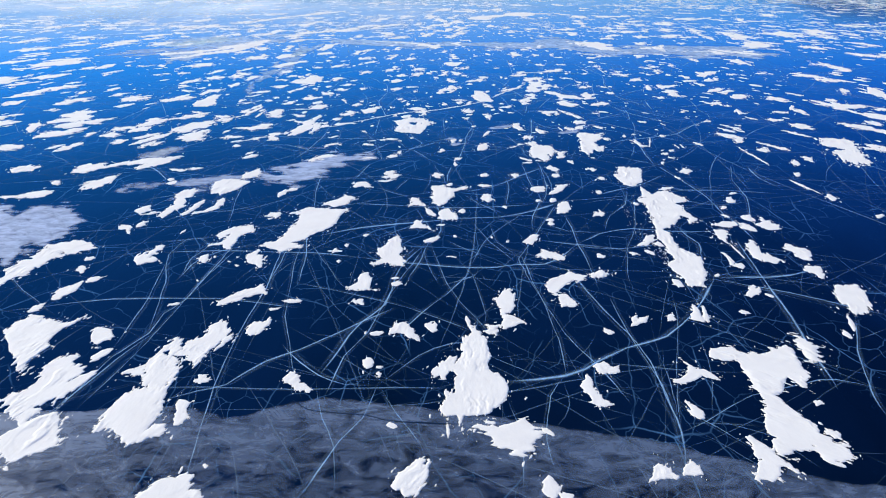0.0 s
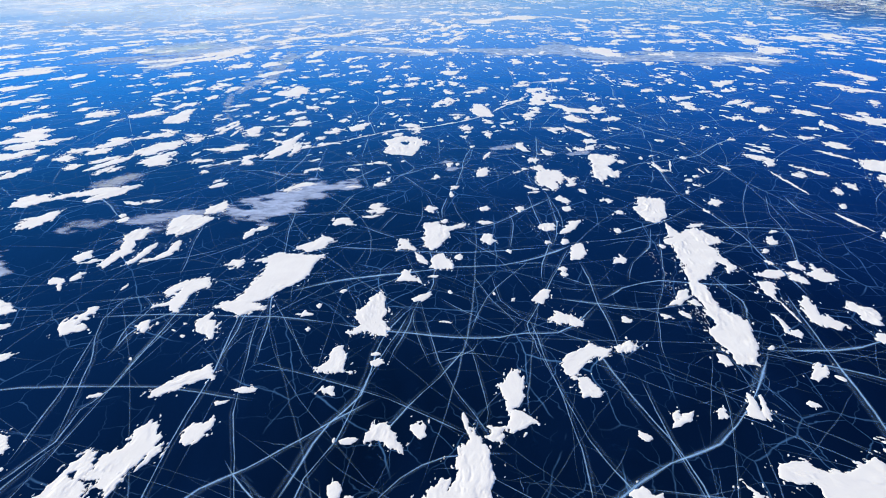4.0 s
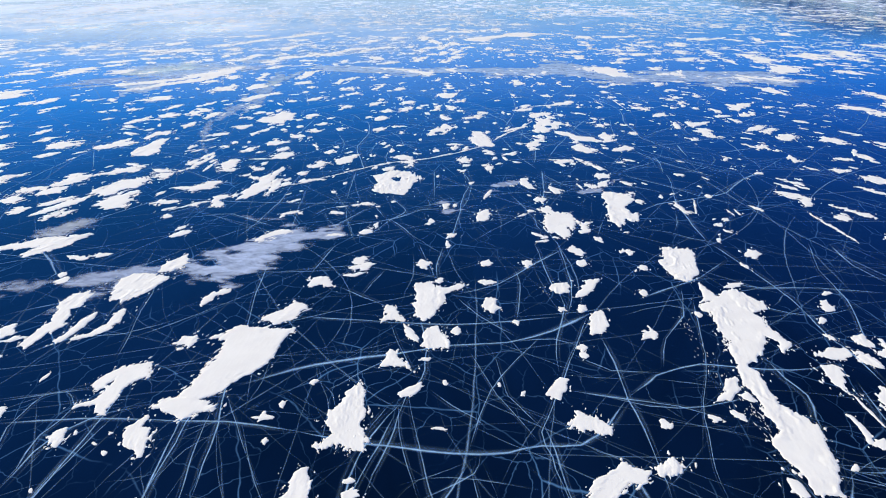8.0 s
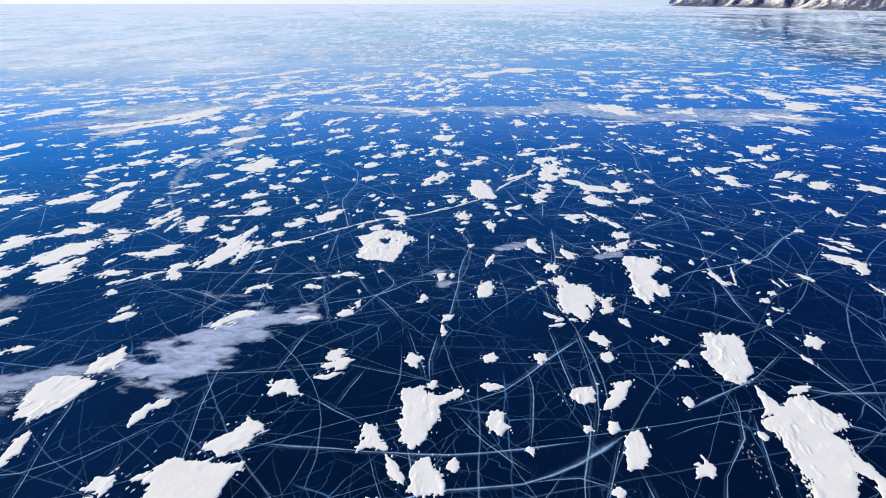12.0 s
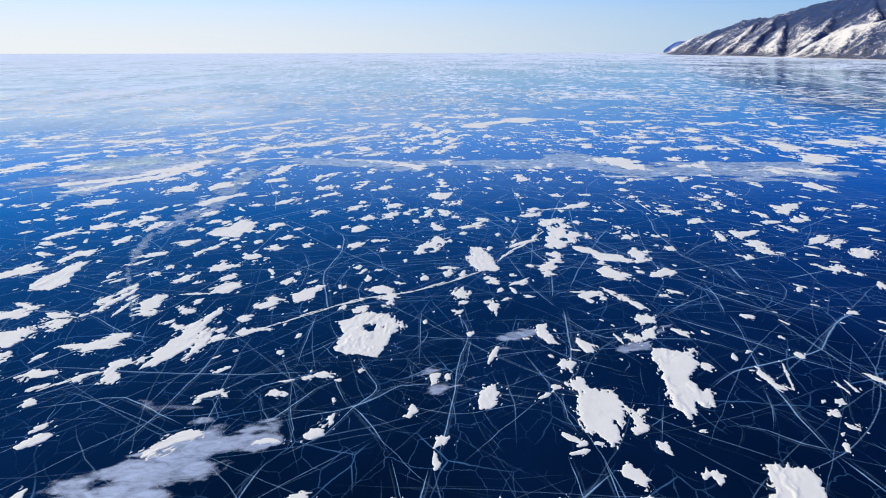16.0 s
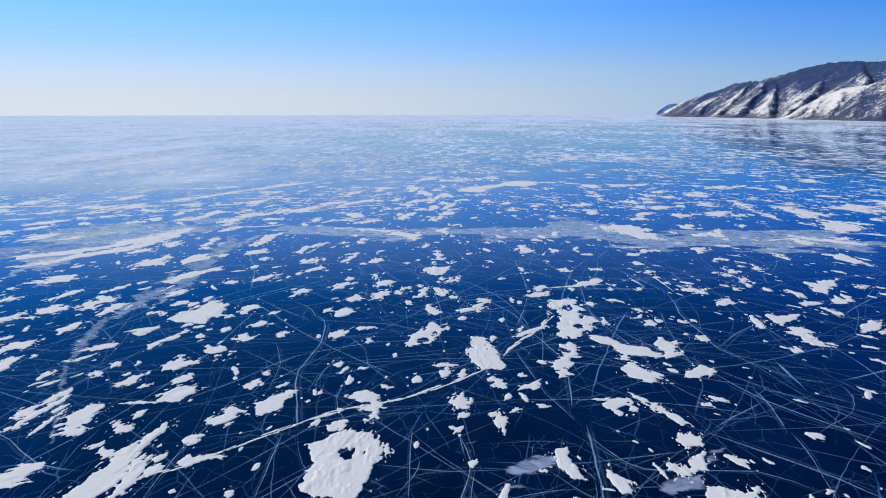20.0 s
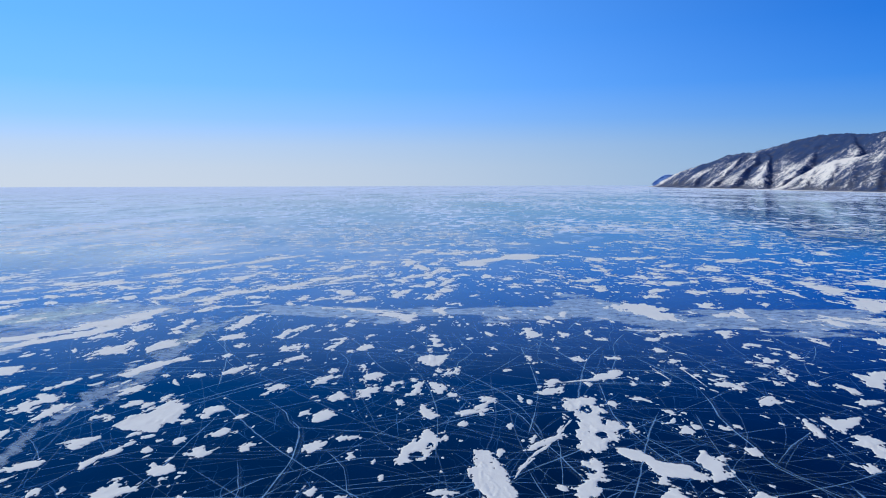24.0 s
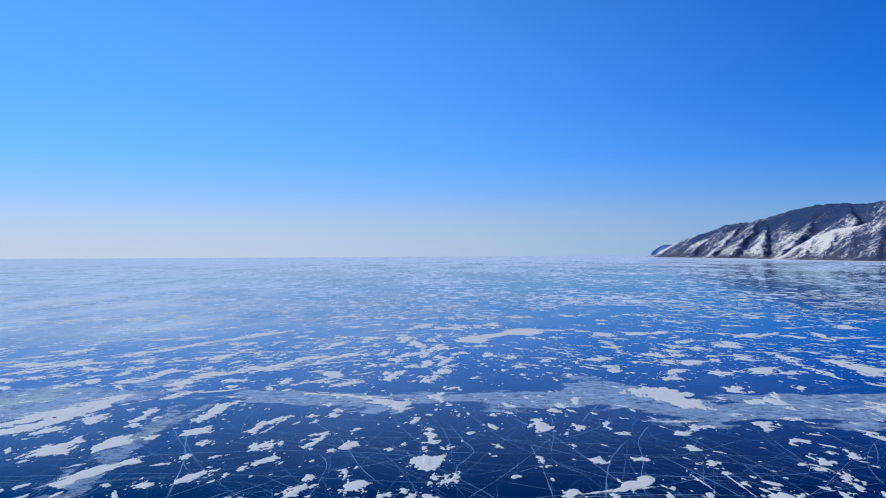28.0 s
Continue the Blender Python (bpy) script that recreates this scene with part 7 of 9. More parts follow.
crack(0.13, 0.84, (-25.1, 51.9), (-26.3, 57.2), (-27.4, 61.9), (-29.5, 68.7), (-28.7, 74.4))
crack(0.09, 0.72, (-45.1, 65.3), (-41.7, 61.5), (-38.1, 58), (-34.4, 54.8))
crack(0.26, 0.72, (-39.8, 55.5), (-35.5, 56.9), (-30.9, 58.2), (-20.9, 58.5), (-13.3, 57))
crack(0.17, 0.72, (-23.2, 43.8), (-20.4, 44.2), (-16.2, 44.3), (-10.7, 44.1), (-3.6, 44.6), (0.2, 44.4))
crack(0.28, 1, (-20.6, 42.4), (-18.2, 43.8), (-16.4, 44.7), (-14.2, 47.9), (-11.8, 49.8), (-7.3, 54.5), (-4.5, 57.3))
crack(0.11, 0.84, (-10.3, 43), (-11.8, 47.1), (-13.1, 51.4), (-14.2, 55.4), (-14.8, 59.8), (-15.7, 66.3), (-16, 72.3))
crack(0.22, 1, (-13.4, 50.5), (-11.5, 48), (-9.6, 46), (-7.5, 44.9), (-4.9, 44.8))
crack(0.24, 0.96, (-9.6, 46), (-8.6, 49.8), (-7.3, 54.5), (-5.6, 57.8), (-5, 63.9), (-4.1, 68.1), (-1.9, 72.8))
crack(0.15, 0.96, (-8.7, 43.4), (-8, 48.9), (-6.6, 52.6), (-5.3, 60.1), (-2.5, 71.2))
crack(0.15, 0.96, (-4.9, 44.8), (-5.7, 40.8), (-6.9, 38.3), (-8.2, 34), (-8.7, 32.5))
crack(0.18, 0.72, (-4.9, 44.8), (-2.1, 49.1), (0.6, 51.1), (5.4, 51.5))
crack(0.1, 0.84, (-4.9, 44.8), (-3.4, 41.5), (-1.4, 37.8), (-1, 35.6))
crack(0.09, 0.84, (-6.4, 32.6), (-7.1, 37.7), (-8.4, 40.7), (-9.7, 45.6))
crack(0.08, 0.6, (-26.2, 36.2), (-23.3, 34.1), (-21, 32.2))
crack(0.09, 0.84, (4.6, 43.8), (5.1, 40.4), (5.3, 36.3), (4.9, 32.8))
crack(0.36, 1, (4.7, 45.5), (9.4, 46.5), (12.4, 48.6), (15.1, 50.8), (18.9, 52.8), (22.4, 56.9), (25.7, 62.2), (27, 64.8))
crack(0.39, 0.96, (27, 64.8), (30.2, 64.7), (35.1, 65.5), (40.3, 68))
crack(0.13, 0.96, (9.4, 46.5), (7.9, 43.8), (7.1, 38.6), (7.2, 35))
crack(0.13, 0.96, (9.4, 46.5), (9.7, 52.1), (9.2, 57.6), (8.6, 63.6), (7.9, 69.9))
crack(0.17, 0.84, (2.6, 65.4), (0.1, 60.3), (-2.4, 55.7), (-4.1, 51.7))
crack(0.09, 0.72, (2.6, 65.4), (3.7, 55.9), (3, 52.8))
crack(0.1, 0.72, (-2, 74.5), (0.1, 62.7), (2.6, 55.8), (4.4, 51.9))
crack(0.15, 0.84, (8.1, 64.9), (10.3, 53), (12.2, 47.8), (13.7, 42.6))
crack(0.19, 0.96, (12.8, 65.8), (14.2, 58.3), (15.7, 53.2), (16.5, 48.7), (16.4, 43), (16.3, 39.7), (15.6, 36))
crack(0.13, 0.84, (15.5, 60.7), (15.7, 53.2), (16.5, 45.5), (16.2, 40))
crack(0.15, 0.96, (16.3, 39.7), (18.4, 41), (22.8, 44.2), (27.3, 45.8), (30.2, 46.5), (33.3, 45.2))
crack(0.15, 0.84, (16.8, 40.7), (19.5, 40.7), (22.2, 40.5))
crack(0.15, 0.96, (16.9, 44.1), (18.1, 41.4), (19.7, 39.2), (21, 37.5))
crack(0.07, 0.84, (16.3, 39.7), (18.3, 47.9), (20.9, 56.4), (21.7, 60.9))
crack(0.22, 0.96, (33.1, 75.6), (32, 66.3), (31.2, 56.6), (30.1, 49), (29.7, 45.1))
crack(0.14, 0.96, (37.1, 56.8), (34.2, 50.9), (32.1, 45.2), (31.4, 41.3))
crack(0.28, 0.84, (25.1, 64.8), (31, 62.4), (35.4, 60.1), (40.2, 56.9))
crack(0.16, 0.84, (35, 52.7), (39, 54.8))
crack(0.14, 0.72, (11.9, 48.6), (18.4, 47.5), (24, 47.3))
crack(0.16, 0.72, (-14.9, 62.3), (-9, 60), (-3.5, 57.3), (3, 52.8))
crack(0.37, 1, (-14.6, 74.3), (-11.1, 76.5), (-7.7, 78), (-3.2, 79.1), (1.5, 80.6), (6.4, 81.3), (10.5, 83.4), (14.7, 87))
crack(0.3, 0.96, (6.4, 81.3), (10.3, 81.9), (13.4, 79.8))
crack(0.29, 1, (1.6, 90.6), (6.1, 92.9), (10.1, 98), (14.5, 103))
crack(0.32, 1, (-9.9, 68.7), (-7, 67.9), (-4.3, 67.2), (-0.4, 66.6), (3.3, 66.2), (5.2, 66.5), (7.5, 67.2), (10.2, 67.3), (12.6, 69.8), (14.6, 72.9))
crack(0.15, 1, (3.3, 66.2), (2.9, 64.3), (0.7, 62.7), (-0.6, 61.7))
crack(0.09, 0.96, (3.3, 66.2), (3.9, 63.7), (4.3, 61.7))
crack(0.12, 0.84, (3.3, 66.2), (1.5, 64.8), (-0.7, 63.7), (-2, 61.9))
crack(0.14, 1, (-4, 61.7), (-3.6, 64.2), (-2.8, 67.6), (-2.4, 70.2), (-1.9, 73.1), (-0.9, 75.4), (-0.7, 78), (-0.7, 81.7), (-1.5, 86))
crack(0.09, 1, (-4.8, 65.8), (-4.7, 63.6), (-4.5, 61.9))
crack(0.09, 1, (-2.4, 73.1), (-2.4, 70.2), (-1.8, 66.4), (-1, 63.2), (-0.5, 61.8))
crack(0.15, 1, (-4.7, 67.9), (-3.5, 71.2), (-2.5, 72.7))
crack(0.12, 0.96, (-4.1, 84.8), (-2.5, 78.9), (-1.2, 75.4))
crack(0.14, 0.96, (-0.2, 73.9), (1.5, 71.7), (3.1, 70.3), (3.8, 69.3))
crack(0.08, 1, (9.8, 83.4), (6.6, 78.1), (4.5, 73.9), (3.5, 70.3), (2.6, 66.5))
crack(0.13, 1, (14, 86.2), (11.2, 78.2), (9.2, 72.5), (7.7, 68.7), (8, 66), (8.2, 63.8), (8.3, 61.9))
crack(0.11, 0.96, (7.8, 69), (5.7, 73.2), (5.2, 78.1), (4.4, 80.8))
crack(0.23, 1, (14.6, 72.9), (16.9, 75.3), (18.6, 76.7), (21.7, 77.9), (24.3, 77.5), (28.7, 77.1), (32.5, 77.6))
crack(0.15, 1, (14.4, 83), (14.7, 78.2), (14.6, 72.9), (14.9, 69.1), (14.9, 65), (14.8, 62))
crack(0.14, 0.84, (10.3, 67.5), (11.2, 66.6), (12.9, 65.8), (13.8, 63.4))
crack(0.18, 0.9, (10.1, 74), (14.2, 72.9), (18.1, 71.9), (21.6, 70.2))
crack(0.13, 1, (24.7, 93.2), (22.9, 86.4), (20.1, 82.1), (18.6, 77.4))
crack(0.3, 1, (19.6, 89.9), (24.5, 93.2), (27.5, 95.4), (31.8, 100))
crack(0.1, 1, (24.9, 90), (23.1, 82.1), (22, 77.5), (20.2, 72.7), (19.1, 68.6), (18.5, 65), (18.2, 62))
crack(0.09, 0.96, (19.1, 68.2), (17.5, 66.1), (15.5, 63.9), (14.1, 62.1))
crack(0.22, 1, (27.3, 79.3), (27.7, 75.9), (28.3, 73.5), (27.6, 70.6), (27.2, 68.7))
crack(0.24, 1, (31.7, 105.1), (33.4, 96.9), (34.5, 90.1), (34.4, 83.3), (34.9, 80.4), (35, 74.4))
crack(0.19, 1, (43.3, 105.3), (40.6, 97.1), (40, 90.2), (37.9, 83.4), (37, 80.4))
crack(0.31, 1, (45.6, 105.4), (45, 98.7), (46.2, 93.9))
crack(0.29, 0.9, (29.3, 94), (32.8, 92.7), (38.5, 92.8), (44.9, 91.6))
crack(0.15, 0.96, (26.6, 65.1), (28.1, 64.6), (29.2, 64.1))
crack(0.2, 0.9, (11, 80), (14.2, 76.9), (18.6, 76.6))
crack(0.14, 1, (-17.3, 61.5), (-17.2, 65.1), (-17.2, 69.3), (-17, 73.6))
crack(0.13, 1, (-14.3, 61.6), (-14.7, 65.1), (-15, 69.4), (-15.7, 73.6), (-16.5, 81.5), (-17.6, 90.5), (-18.2, 99.1))
crack(0.2, 1, (-26.5, 62.2), (-26.2, 66.1), (-25.2, 68.6), (-23, 70.6), (-20.5, 71.7))
crack(0.13, 0.9, (-24, 61.5), (-23.5, 65.3), (-22.7, 69.9), (-21.2, 72.4))
crack(0.2, 0.84, (-32.2, 71.7), (-28.3, 73.1), (-24.7, 73.5))
crack(0.21, 0.9, (-30.7, 69.1), (-24.7, 69.9), (-18.5, 69.6), (-14.5, 69.7), (-9.1, 68.5))
crack(0.15, 0.9, (-27.9, 73.4), (-26.1, 71.3), (-26.8, 67.9), (-26.4, 64.4), (-26.5, 62.8))
crack(0.13, 0.9, (-25.8, 77.2), (-26.6, 82.3), (-27.4, 86.7), (-27.8, 90.3), (-28.8, 94.3))
crack(0.06, 0.84, (-15.7, 73.6), (-12.6, 66.9), (-9.8, 61.6))
crack(0.22, 0.9, (-22.5, 76.8), (-19.6, 77.7), (-17.9, 79.7))
crack(0.31, 0.84, (-40.8, 92.7), (-39.6, 94.9), (-45.1, 101.9))
crack(0.23, 0.9, (-13, 85.8), (-8.8, 85.3), (-4.1, 84.8), (1.5, 84.4), (6.7, 85), (12, 86.2))
crack(0.23, 0.96, (-10.4, 92.6), (-7.3, 90), (-4.3, 87.6))
crack(0.17, 0.96, (-7.3, 90), (-6.5, 93.3), (-5.1, 97.7))
crack(0.16, 1, (0.6, 103.6), (-0.1, 97.8), (0.1, 93.5))
crack(0.16, 1, (-2.3, 104.4), (-0.5, 96.3), (-0.2, 93.5))
crack(0.18, 0.96, (1.6, 90.8), (4.1, 86), (7.4, 81.9))
crack(0.13, 0.9, (7.4, 85), (8.5, 93.6), (8, 98))
crack(0.16, 1, (11.2, 104.7), (11.7, 93.7), (12.3, 88.5), (10.6, 81.9), (10, 76.4))
crack(0.16, 1, (13.8, 104.8), (13.7, 93.7), (12.2, 86.2))
crack(0.18, 0.84, (-12.7, 96.1), (-9.3, 97.7), (-4.4, 96.2), (1, 94.2))
crack(0.19, 0.96, (-13.3, 94.6), (-12.3, 100.8), (-11.5, 104.3))
crack(0.08, 0.84, (-2.1, 63.1), (0, 63.9), (3.2, 63.7), (7, 62.8))
crack(0.07, 0.84, (5.6, 66.5), (6.8, 64.3), (8.4, 62.8))
crack(0.17, 0.9, (12.5, 73.3), (16, 71.9), (20.2, 71.9), (24.5, 73.5))
crack(0.18, 0.84, (27.8, 88.2), (31.5, 88.2), (35, 86.6), (41, 89))
crack(0.11, 0.84, (-8.7, 73), (-5.7, 76.2), (-2.3, 79.8))
crack(0.08, 0.84, (2.9, 79.9), (4.9, 73.2), (7.5, 67.2))
crack(0.15, 0.84, (17.2, 86.3), (22, 88.7), (25.5, 86.4))
crack(0.17, 0.84, (-34.3, 77.5), (-31.6, 81.2), (-27.1, 82.3), (-22.8, 85.6))
crack(0.19, 0.78, (-39.8, 85.3), (-36.4, 87.7), (-32.2, 90.2))
crack(0.23, 0.96, (-34.1, 112.1), (-30.2, 113.4), (-26.8, 114.1), (-22.7, 111.2), (-19.7, 109.2))
crack(0.17, 0.84, (-24, 104.8), (-22.7, 111.2), (-22.1, 116.8), (-21.7, 121.1), (-21.7, 131.8), (-21.4, 135.1))
crack(0.18, 0.84, (-39.2, 120.6), (-33.8, 120.2), (-28.3, 119.4), (-17.8, 118.7), (-13.8, 119.1), (-9.8, 119.4))
crack(0.09, 0.96, (-17.7, 107.3), (-18.4, 113), (-18.8, 118.9), (-18.9, 123.5))
crack(0.23, 0.84, (-16.5, 113), (-15.1, 116.3), (-12.5, 117.8), (-9.9, 120))
crack(0.09, 0.84, (-15.5, 126.1), (-13.7, 120), (-12, 115.8), (-11.2, 113), (-11.3, 110.4))
crack(0.08, 0.84, (-12.8, 119.4), (-11.9, 113), (-10.7, 108.8), (-10.6, 104.8))
crack(0.08, 0.72, (-15.1, 116.3), (-14.4, 113), (-13.1, 110.4), (-11, 107.3))
crack(0.11, 0.96, (-12.8, 119.4), (-12.9, 124.8), (-13.2, 131.8), (-13.2, 135.4))
crack(0.2, 1, (-14.8, 108.8), (-13, 110), (-12, 111.6), (-10.1, 115.8), (-8.4, 117.3))
crack(0.19, 0.96, (-12.9, 109.6), (-9.2, 111.2), (-6.7, 112.1), (-4.1, 114.3), (-2.4, 116.3), (2, 116.8))
crack(0.16, 0.96, (-7.2, 123.5), (-5.6, 118.9), (-4.6, 116.8), (-4.7, 114.8), (-6.2, 112.1), (-7.8, 108), (-9.8, 105.8), (-10.8, 104.8))
crack(0.18, 1, (-6.9, 113.4), (-4, 108.8), (-2.4, 104.8))
crack(0.12, 0.96, (-8.9, 118.9), (-7.2, 113.9), (-6.2, 112.1))
crack(0.11, 0.84, (-11.9, 135), (-10.3, 128.8), (-6.5, 122.3))
crack(0.2, 0.84, (-2.4, 117.3), (-0.5, 119.4), (1, 121.1), (2.6, 122.3))
crack(0.1, 0.96, (-1, 136.7), (-0.9, 126.1), (-0.6, 120))
crack(0.12, 1, (3.3, 135), (4.4, 128.8), (3.4, 123.5), (2.8, 117.8), (2.5, 113.9), (1.6, 106.5), (1.4, 104.8))
crack(0.1, 0.96, (4.7, 128.1), (3.9, 121.1), (2.5, 115.8))
crack(0.22, 0.84, (2.5, 116), (7.3, 114.8), (10, 114), (12.2, 115.7))
crack(0.14, 0.84, (10, 113.8), (6.1, 112.1), (2.5, 111.2), (-2.2, 112.9))
crack(0.14, 0.84, (11.2, 113.8), (13.7, 111.2))
crack(0.11, 0.96, (12.3, 115.7), (12.2, 110.4), (12.9, 107.3))
crack(0.23, 1, (15.9, 136.7), (15.2, 128.8), (14.4, 122.2), (14, 118.8))
crack(0.26, 0.72, (7.3, 128.8), (14.3, 128.8), (23.7, 131))
crack(0.18, 1, (34.9, 134.9), (34.2, 128.8), (32.4, 121), (32, 116.7), (31.6, 111.2), (31.5, 104.8))
crack(0.3, 1, (26, 115.7), (29.6, 119.4), (33, 121), (37, 122.8), (40.7, 124.7), (45.7, 131.7), (49.7, 134.9), (52.2, 136.6))
crack(0.28, 0.84, (26.7, 135), (31.2, 130.2), (34.7, 126), (37.2, 122.2), (41.5, 118.3))
crack(0.2, 0.96, (25, 111.6), (26, 109.5), (28, 108.4), (30, 106.5), (33, 104.8))
crack(0.09, 0.84, (31.2, 116.7), (30, 112), (28.5, 108.4))
crack(0.07, 0.84, (21.2, 113.8), (18.4, 104.8))
crack(0.09, 0.84, (17.2, 107.6), (20.1, 110.4), (22.5, 112))
crack(0.09, 0.72, (5, 108.8), (6.4, 105.1))
crack(0.27, 1, (-17.6, 175), (-15.2, 171.4), (-14.3, 164.8), (-14.2, 158.9), (-15, 151.1), (-13.5, 142.4), (-11.9, 135))
crack(0.21, 0.84, (-22.4, 183), (-17.9, 176.9), (-15.7, 171.4), (-6, 169.7), (1.3, 164.8))
crack(0.14, 0.96, (-11.3, 164.8), (-8.1, 158.9), (-7.1, 153.6), (-4.6, 148.8), (-2.6, 145.4))
crack(0.12, 0.96, (-8.6, 148.8), (-9.4, 143.4), (-8.2, 138.5), (-6.5, 135))
crack(0.14, 0.84, (-20.1, 161.8), (-17.7, 153.6), (-17.2, 145.5), (-17.9, 142.4))
crack(0.27, 0.84, (-25.5, 142.4), (-20.8, 148.8), (-16.2, 156.2), (-6.3, 161.8), (3, 161.7))
crack(0.16, 0.96, (11.1, 158.8), (12.4, 148.7), (13, 144.3), (15.5, 135.8))
crack(0.23, 0.84, (7.8, 185), (12.5, 174.9), (13.9, 166.3), (16.4, 156.1), (15.8, 144.3), (14.6, 138.5))
crack(0.2, 0.96, (16.6, 214.1), (16.6, 202.1), (16.2, 187.1), (13.9, 174.9), (12.3, 167.9))
crack(0.2, 0.84, (25.8, 191.7), (24.5, 178.7), (24.4, 173), (26.6, 158.8))
crack(0.27, 0.96, (34.5, 207.8), (39.4, 187), (37.4, 174.8), (37.4, 164.6), (37.2, 158.7), (39.3, 153.4), (41.9, 148.6), (46, 146.4))
crack(0.16, 0.84, (35.1, 176.7), (33.6, 167.8), (32.3, 158.7), (31.6, 148.6))
crack(0.21, 0.84, (37.2, 158.7), (41.7, 164.6), (48.6, 171.2))
crack(0.54, 1, (42.5, 154.7), (42.1, 151), (41.7, 146.4), (41.5, 144.3))
crack(0.42, 1, (41.5, 144.3), (44, 142.2), (45.1, 140.3))
crack(0.11, 0.96, (46.2, 147.5), (45.6, 143.2), (43.3, 139.3), (40.1, 136.6), (37.1, 134.1))
crack(0.28, 0.84, (46.5, 147.5), (51.3, 149.7), (56.3, 152.1))
crack(0.31, 0.96, (33.1, 151), (35.8, 142.2), (40.6, 134.9), (43.3, 131.7))
crack(0.18, 0.84, (50.7, 148.6), (51.6, 142.2), (50.9, 137.5), (49.9, 134.9))
crack(0.17, 0.84, (35.9, 146.4), (35.7, 140.3), (34.3, 134.1))
crack(0.2, 0.84, (35.8, 142.2), (31.1, 138.4), (27.3, 135))
crack(0.25, 0.72, (-48.1, 135.1), (-44.8, 136), (-40, 134.3))
crack(0.27, 0.72, (-40.9, 133.5), (-40.1, 142.4), (-38.1, 151.2), (-35.7, 161.9))
crack(0.21, 0.6, (-61, 156.3), (-57.7, 159.1), (-53.3, 165))
crack(0.08, 0.72, (-19, 128.8), (-19.2, 123.5), (-18.8, 118.9))
crack(0.13, 0.72, (-4.4, 128.8), (2.6, 127.4), (10.7, 128.1))
crack(0.11, 0.72, (-5.6, 118.9), (-2.4, 117.3), (0.6, 116.3))
crack(0.2, 0.84, (15.3, 135), (17.8, 128.8), (21, 127.4), (28.4, 127.4), (32.4, 123.4))
crack(0.07, 0.72, (7.2, 113.8), (5.1, 111.2), (6.6, 107.3))
crack(0.12, 0.72, (3.6, 121.1), (8, 123.5), (13.7, 124.7))
crack(0.16, 0.96, (-45.9, 230.3), (-40, 218.6), (-35.7, 210.3), (-34.1, 204.5), (-31, 199.3))
crack(0.19, 0.96, (-25.2, 252.2), (-19.1, 227.5), (-15.2, 221.5), (-10.9, 209.7), (-7.8, 200), (-3.8, 193))
crack(0.18, 1, (-16, 209.8), (-13.9, 205.4), (-13.2, 201.4), (-13.3, 194.3), (-13.5, 189.1))
crack(0.28, 0.72, (-9.9, 201.3), (-3.9, 205.2), (-0.7, 209.4))
crack(0.19, 0.72, (-4.3, 212.6), (-2.4, 209.5), (-1.8, 205.1))
crack(0.21, 0.96, (4.2, 226.8), (6.3, 215.6), (7.7, 209.2), (5, 202.3), (4.5, 196.2))
crack(0.2, 0.72, (5, 245.6), (8.8, 230.9), (10.3, 222.7))
crack(0.15, 0.84, (23.2, 235), (21.1, 218.7), (19.1, 208.9), (19, 203.3), (22.8, 196.9))
crack(0.22, 0.96, (21.3, 216.9), (24.2, 203.2), (26, 194.5), (27.1, 188.3))
crack(0.31, 0.84, (15.1, 232.9), (18.9, 222.5), (21.3, 216.9), (21.8, 212))
crack(0.31, 0.72, (22.6, 216.9), (27, 220.4), (31.1, 226.1), (33.7, 232.4))
crack(0.18, 0.72, (7.8, 196.1), (13.4, 199.5), (19.6, 204.6))
crack(0.15, 1, (38.7, 225), (35.3, 218.3), (33.4, 213.3), (31.7, 204.3), (28.8, 195.6), (27.7, 188.3))
crack(0.12, 0.96, (38.8, 208.5), (38.1, 204.2), (39.2, 201.5), (36.9, 195.4), (36.7, 191.1), (37.2, 188.1))
crack(0.1, 0.84, (44.2, 219.9), (43.2, 214.7), (40.1, 208.4), (40.1, 204.1))
crack(0.15, 0.84, (57.4, 223.3), (55.1, 214.4), (54.6, 208.1), (53.7, 199.9), (54, 195.1), (53.7, 190.7))
crack(0.2, 0.84, (45.3, 204), (44.6, 195.3), (45.9, 187.9))
crack(0.33, 0.84, (66, 223.1), (65.7, 214.1), (67.1, 207.8), (68.2, 206.3))
crack(0.12, 0.7, (26.2, 109.5), (25.4, 107.3), (24.0, 105.0))
crack(0.2, 0.9, (-48.6, 136.0), (-41.7, 135.1), (-38.4, 133.5), (-33.1, 128.9), (-28.4, 127.5))
crack(0.15, 0.9, (-29.0, 66.4), (-27.8, 59.0), (-27.2, 53.0), (-27.0, 49.5))
HUBS = [(15.5, 133), (12.4, 115.9), (3.8, 128.5), (2.5, 116.3), (-6.4, 112.8), (-9, 121.1), (-2.8, 122.3), (14.4, 126), (-4.8, 44.8), (9.3, 46.3), (16.5, 40.2), (23.6, 67.5), (-21.3, 72.1), (-14.3, 113.5), (25.8, 63), (45.8, 109.2), (-31.1, 109.6), (-9.5, 77.8), (21.3, 216.9), (38.7, 225), (-9.6, 212.8), (40.1, 208.4), (-33.8, 223.9)]

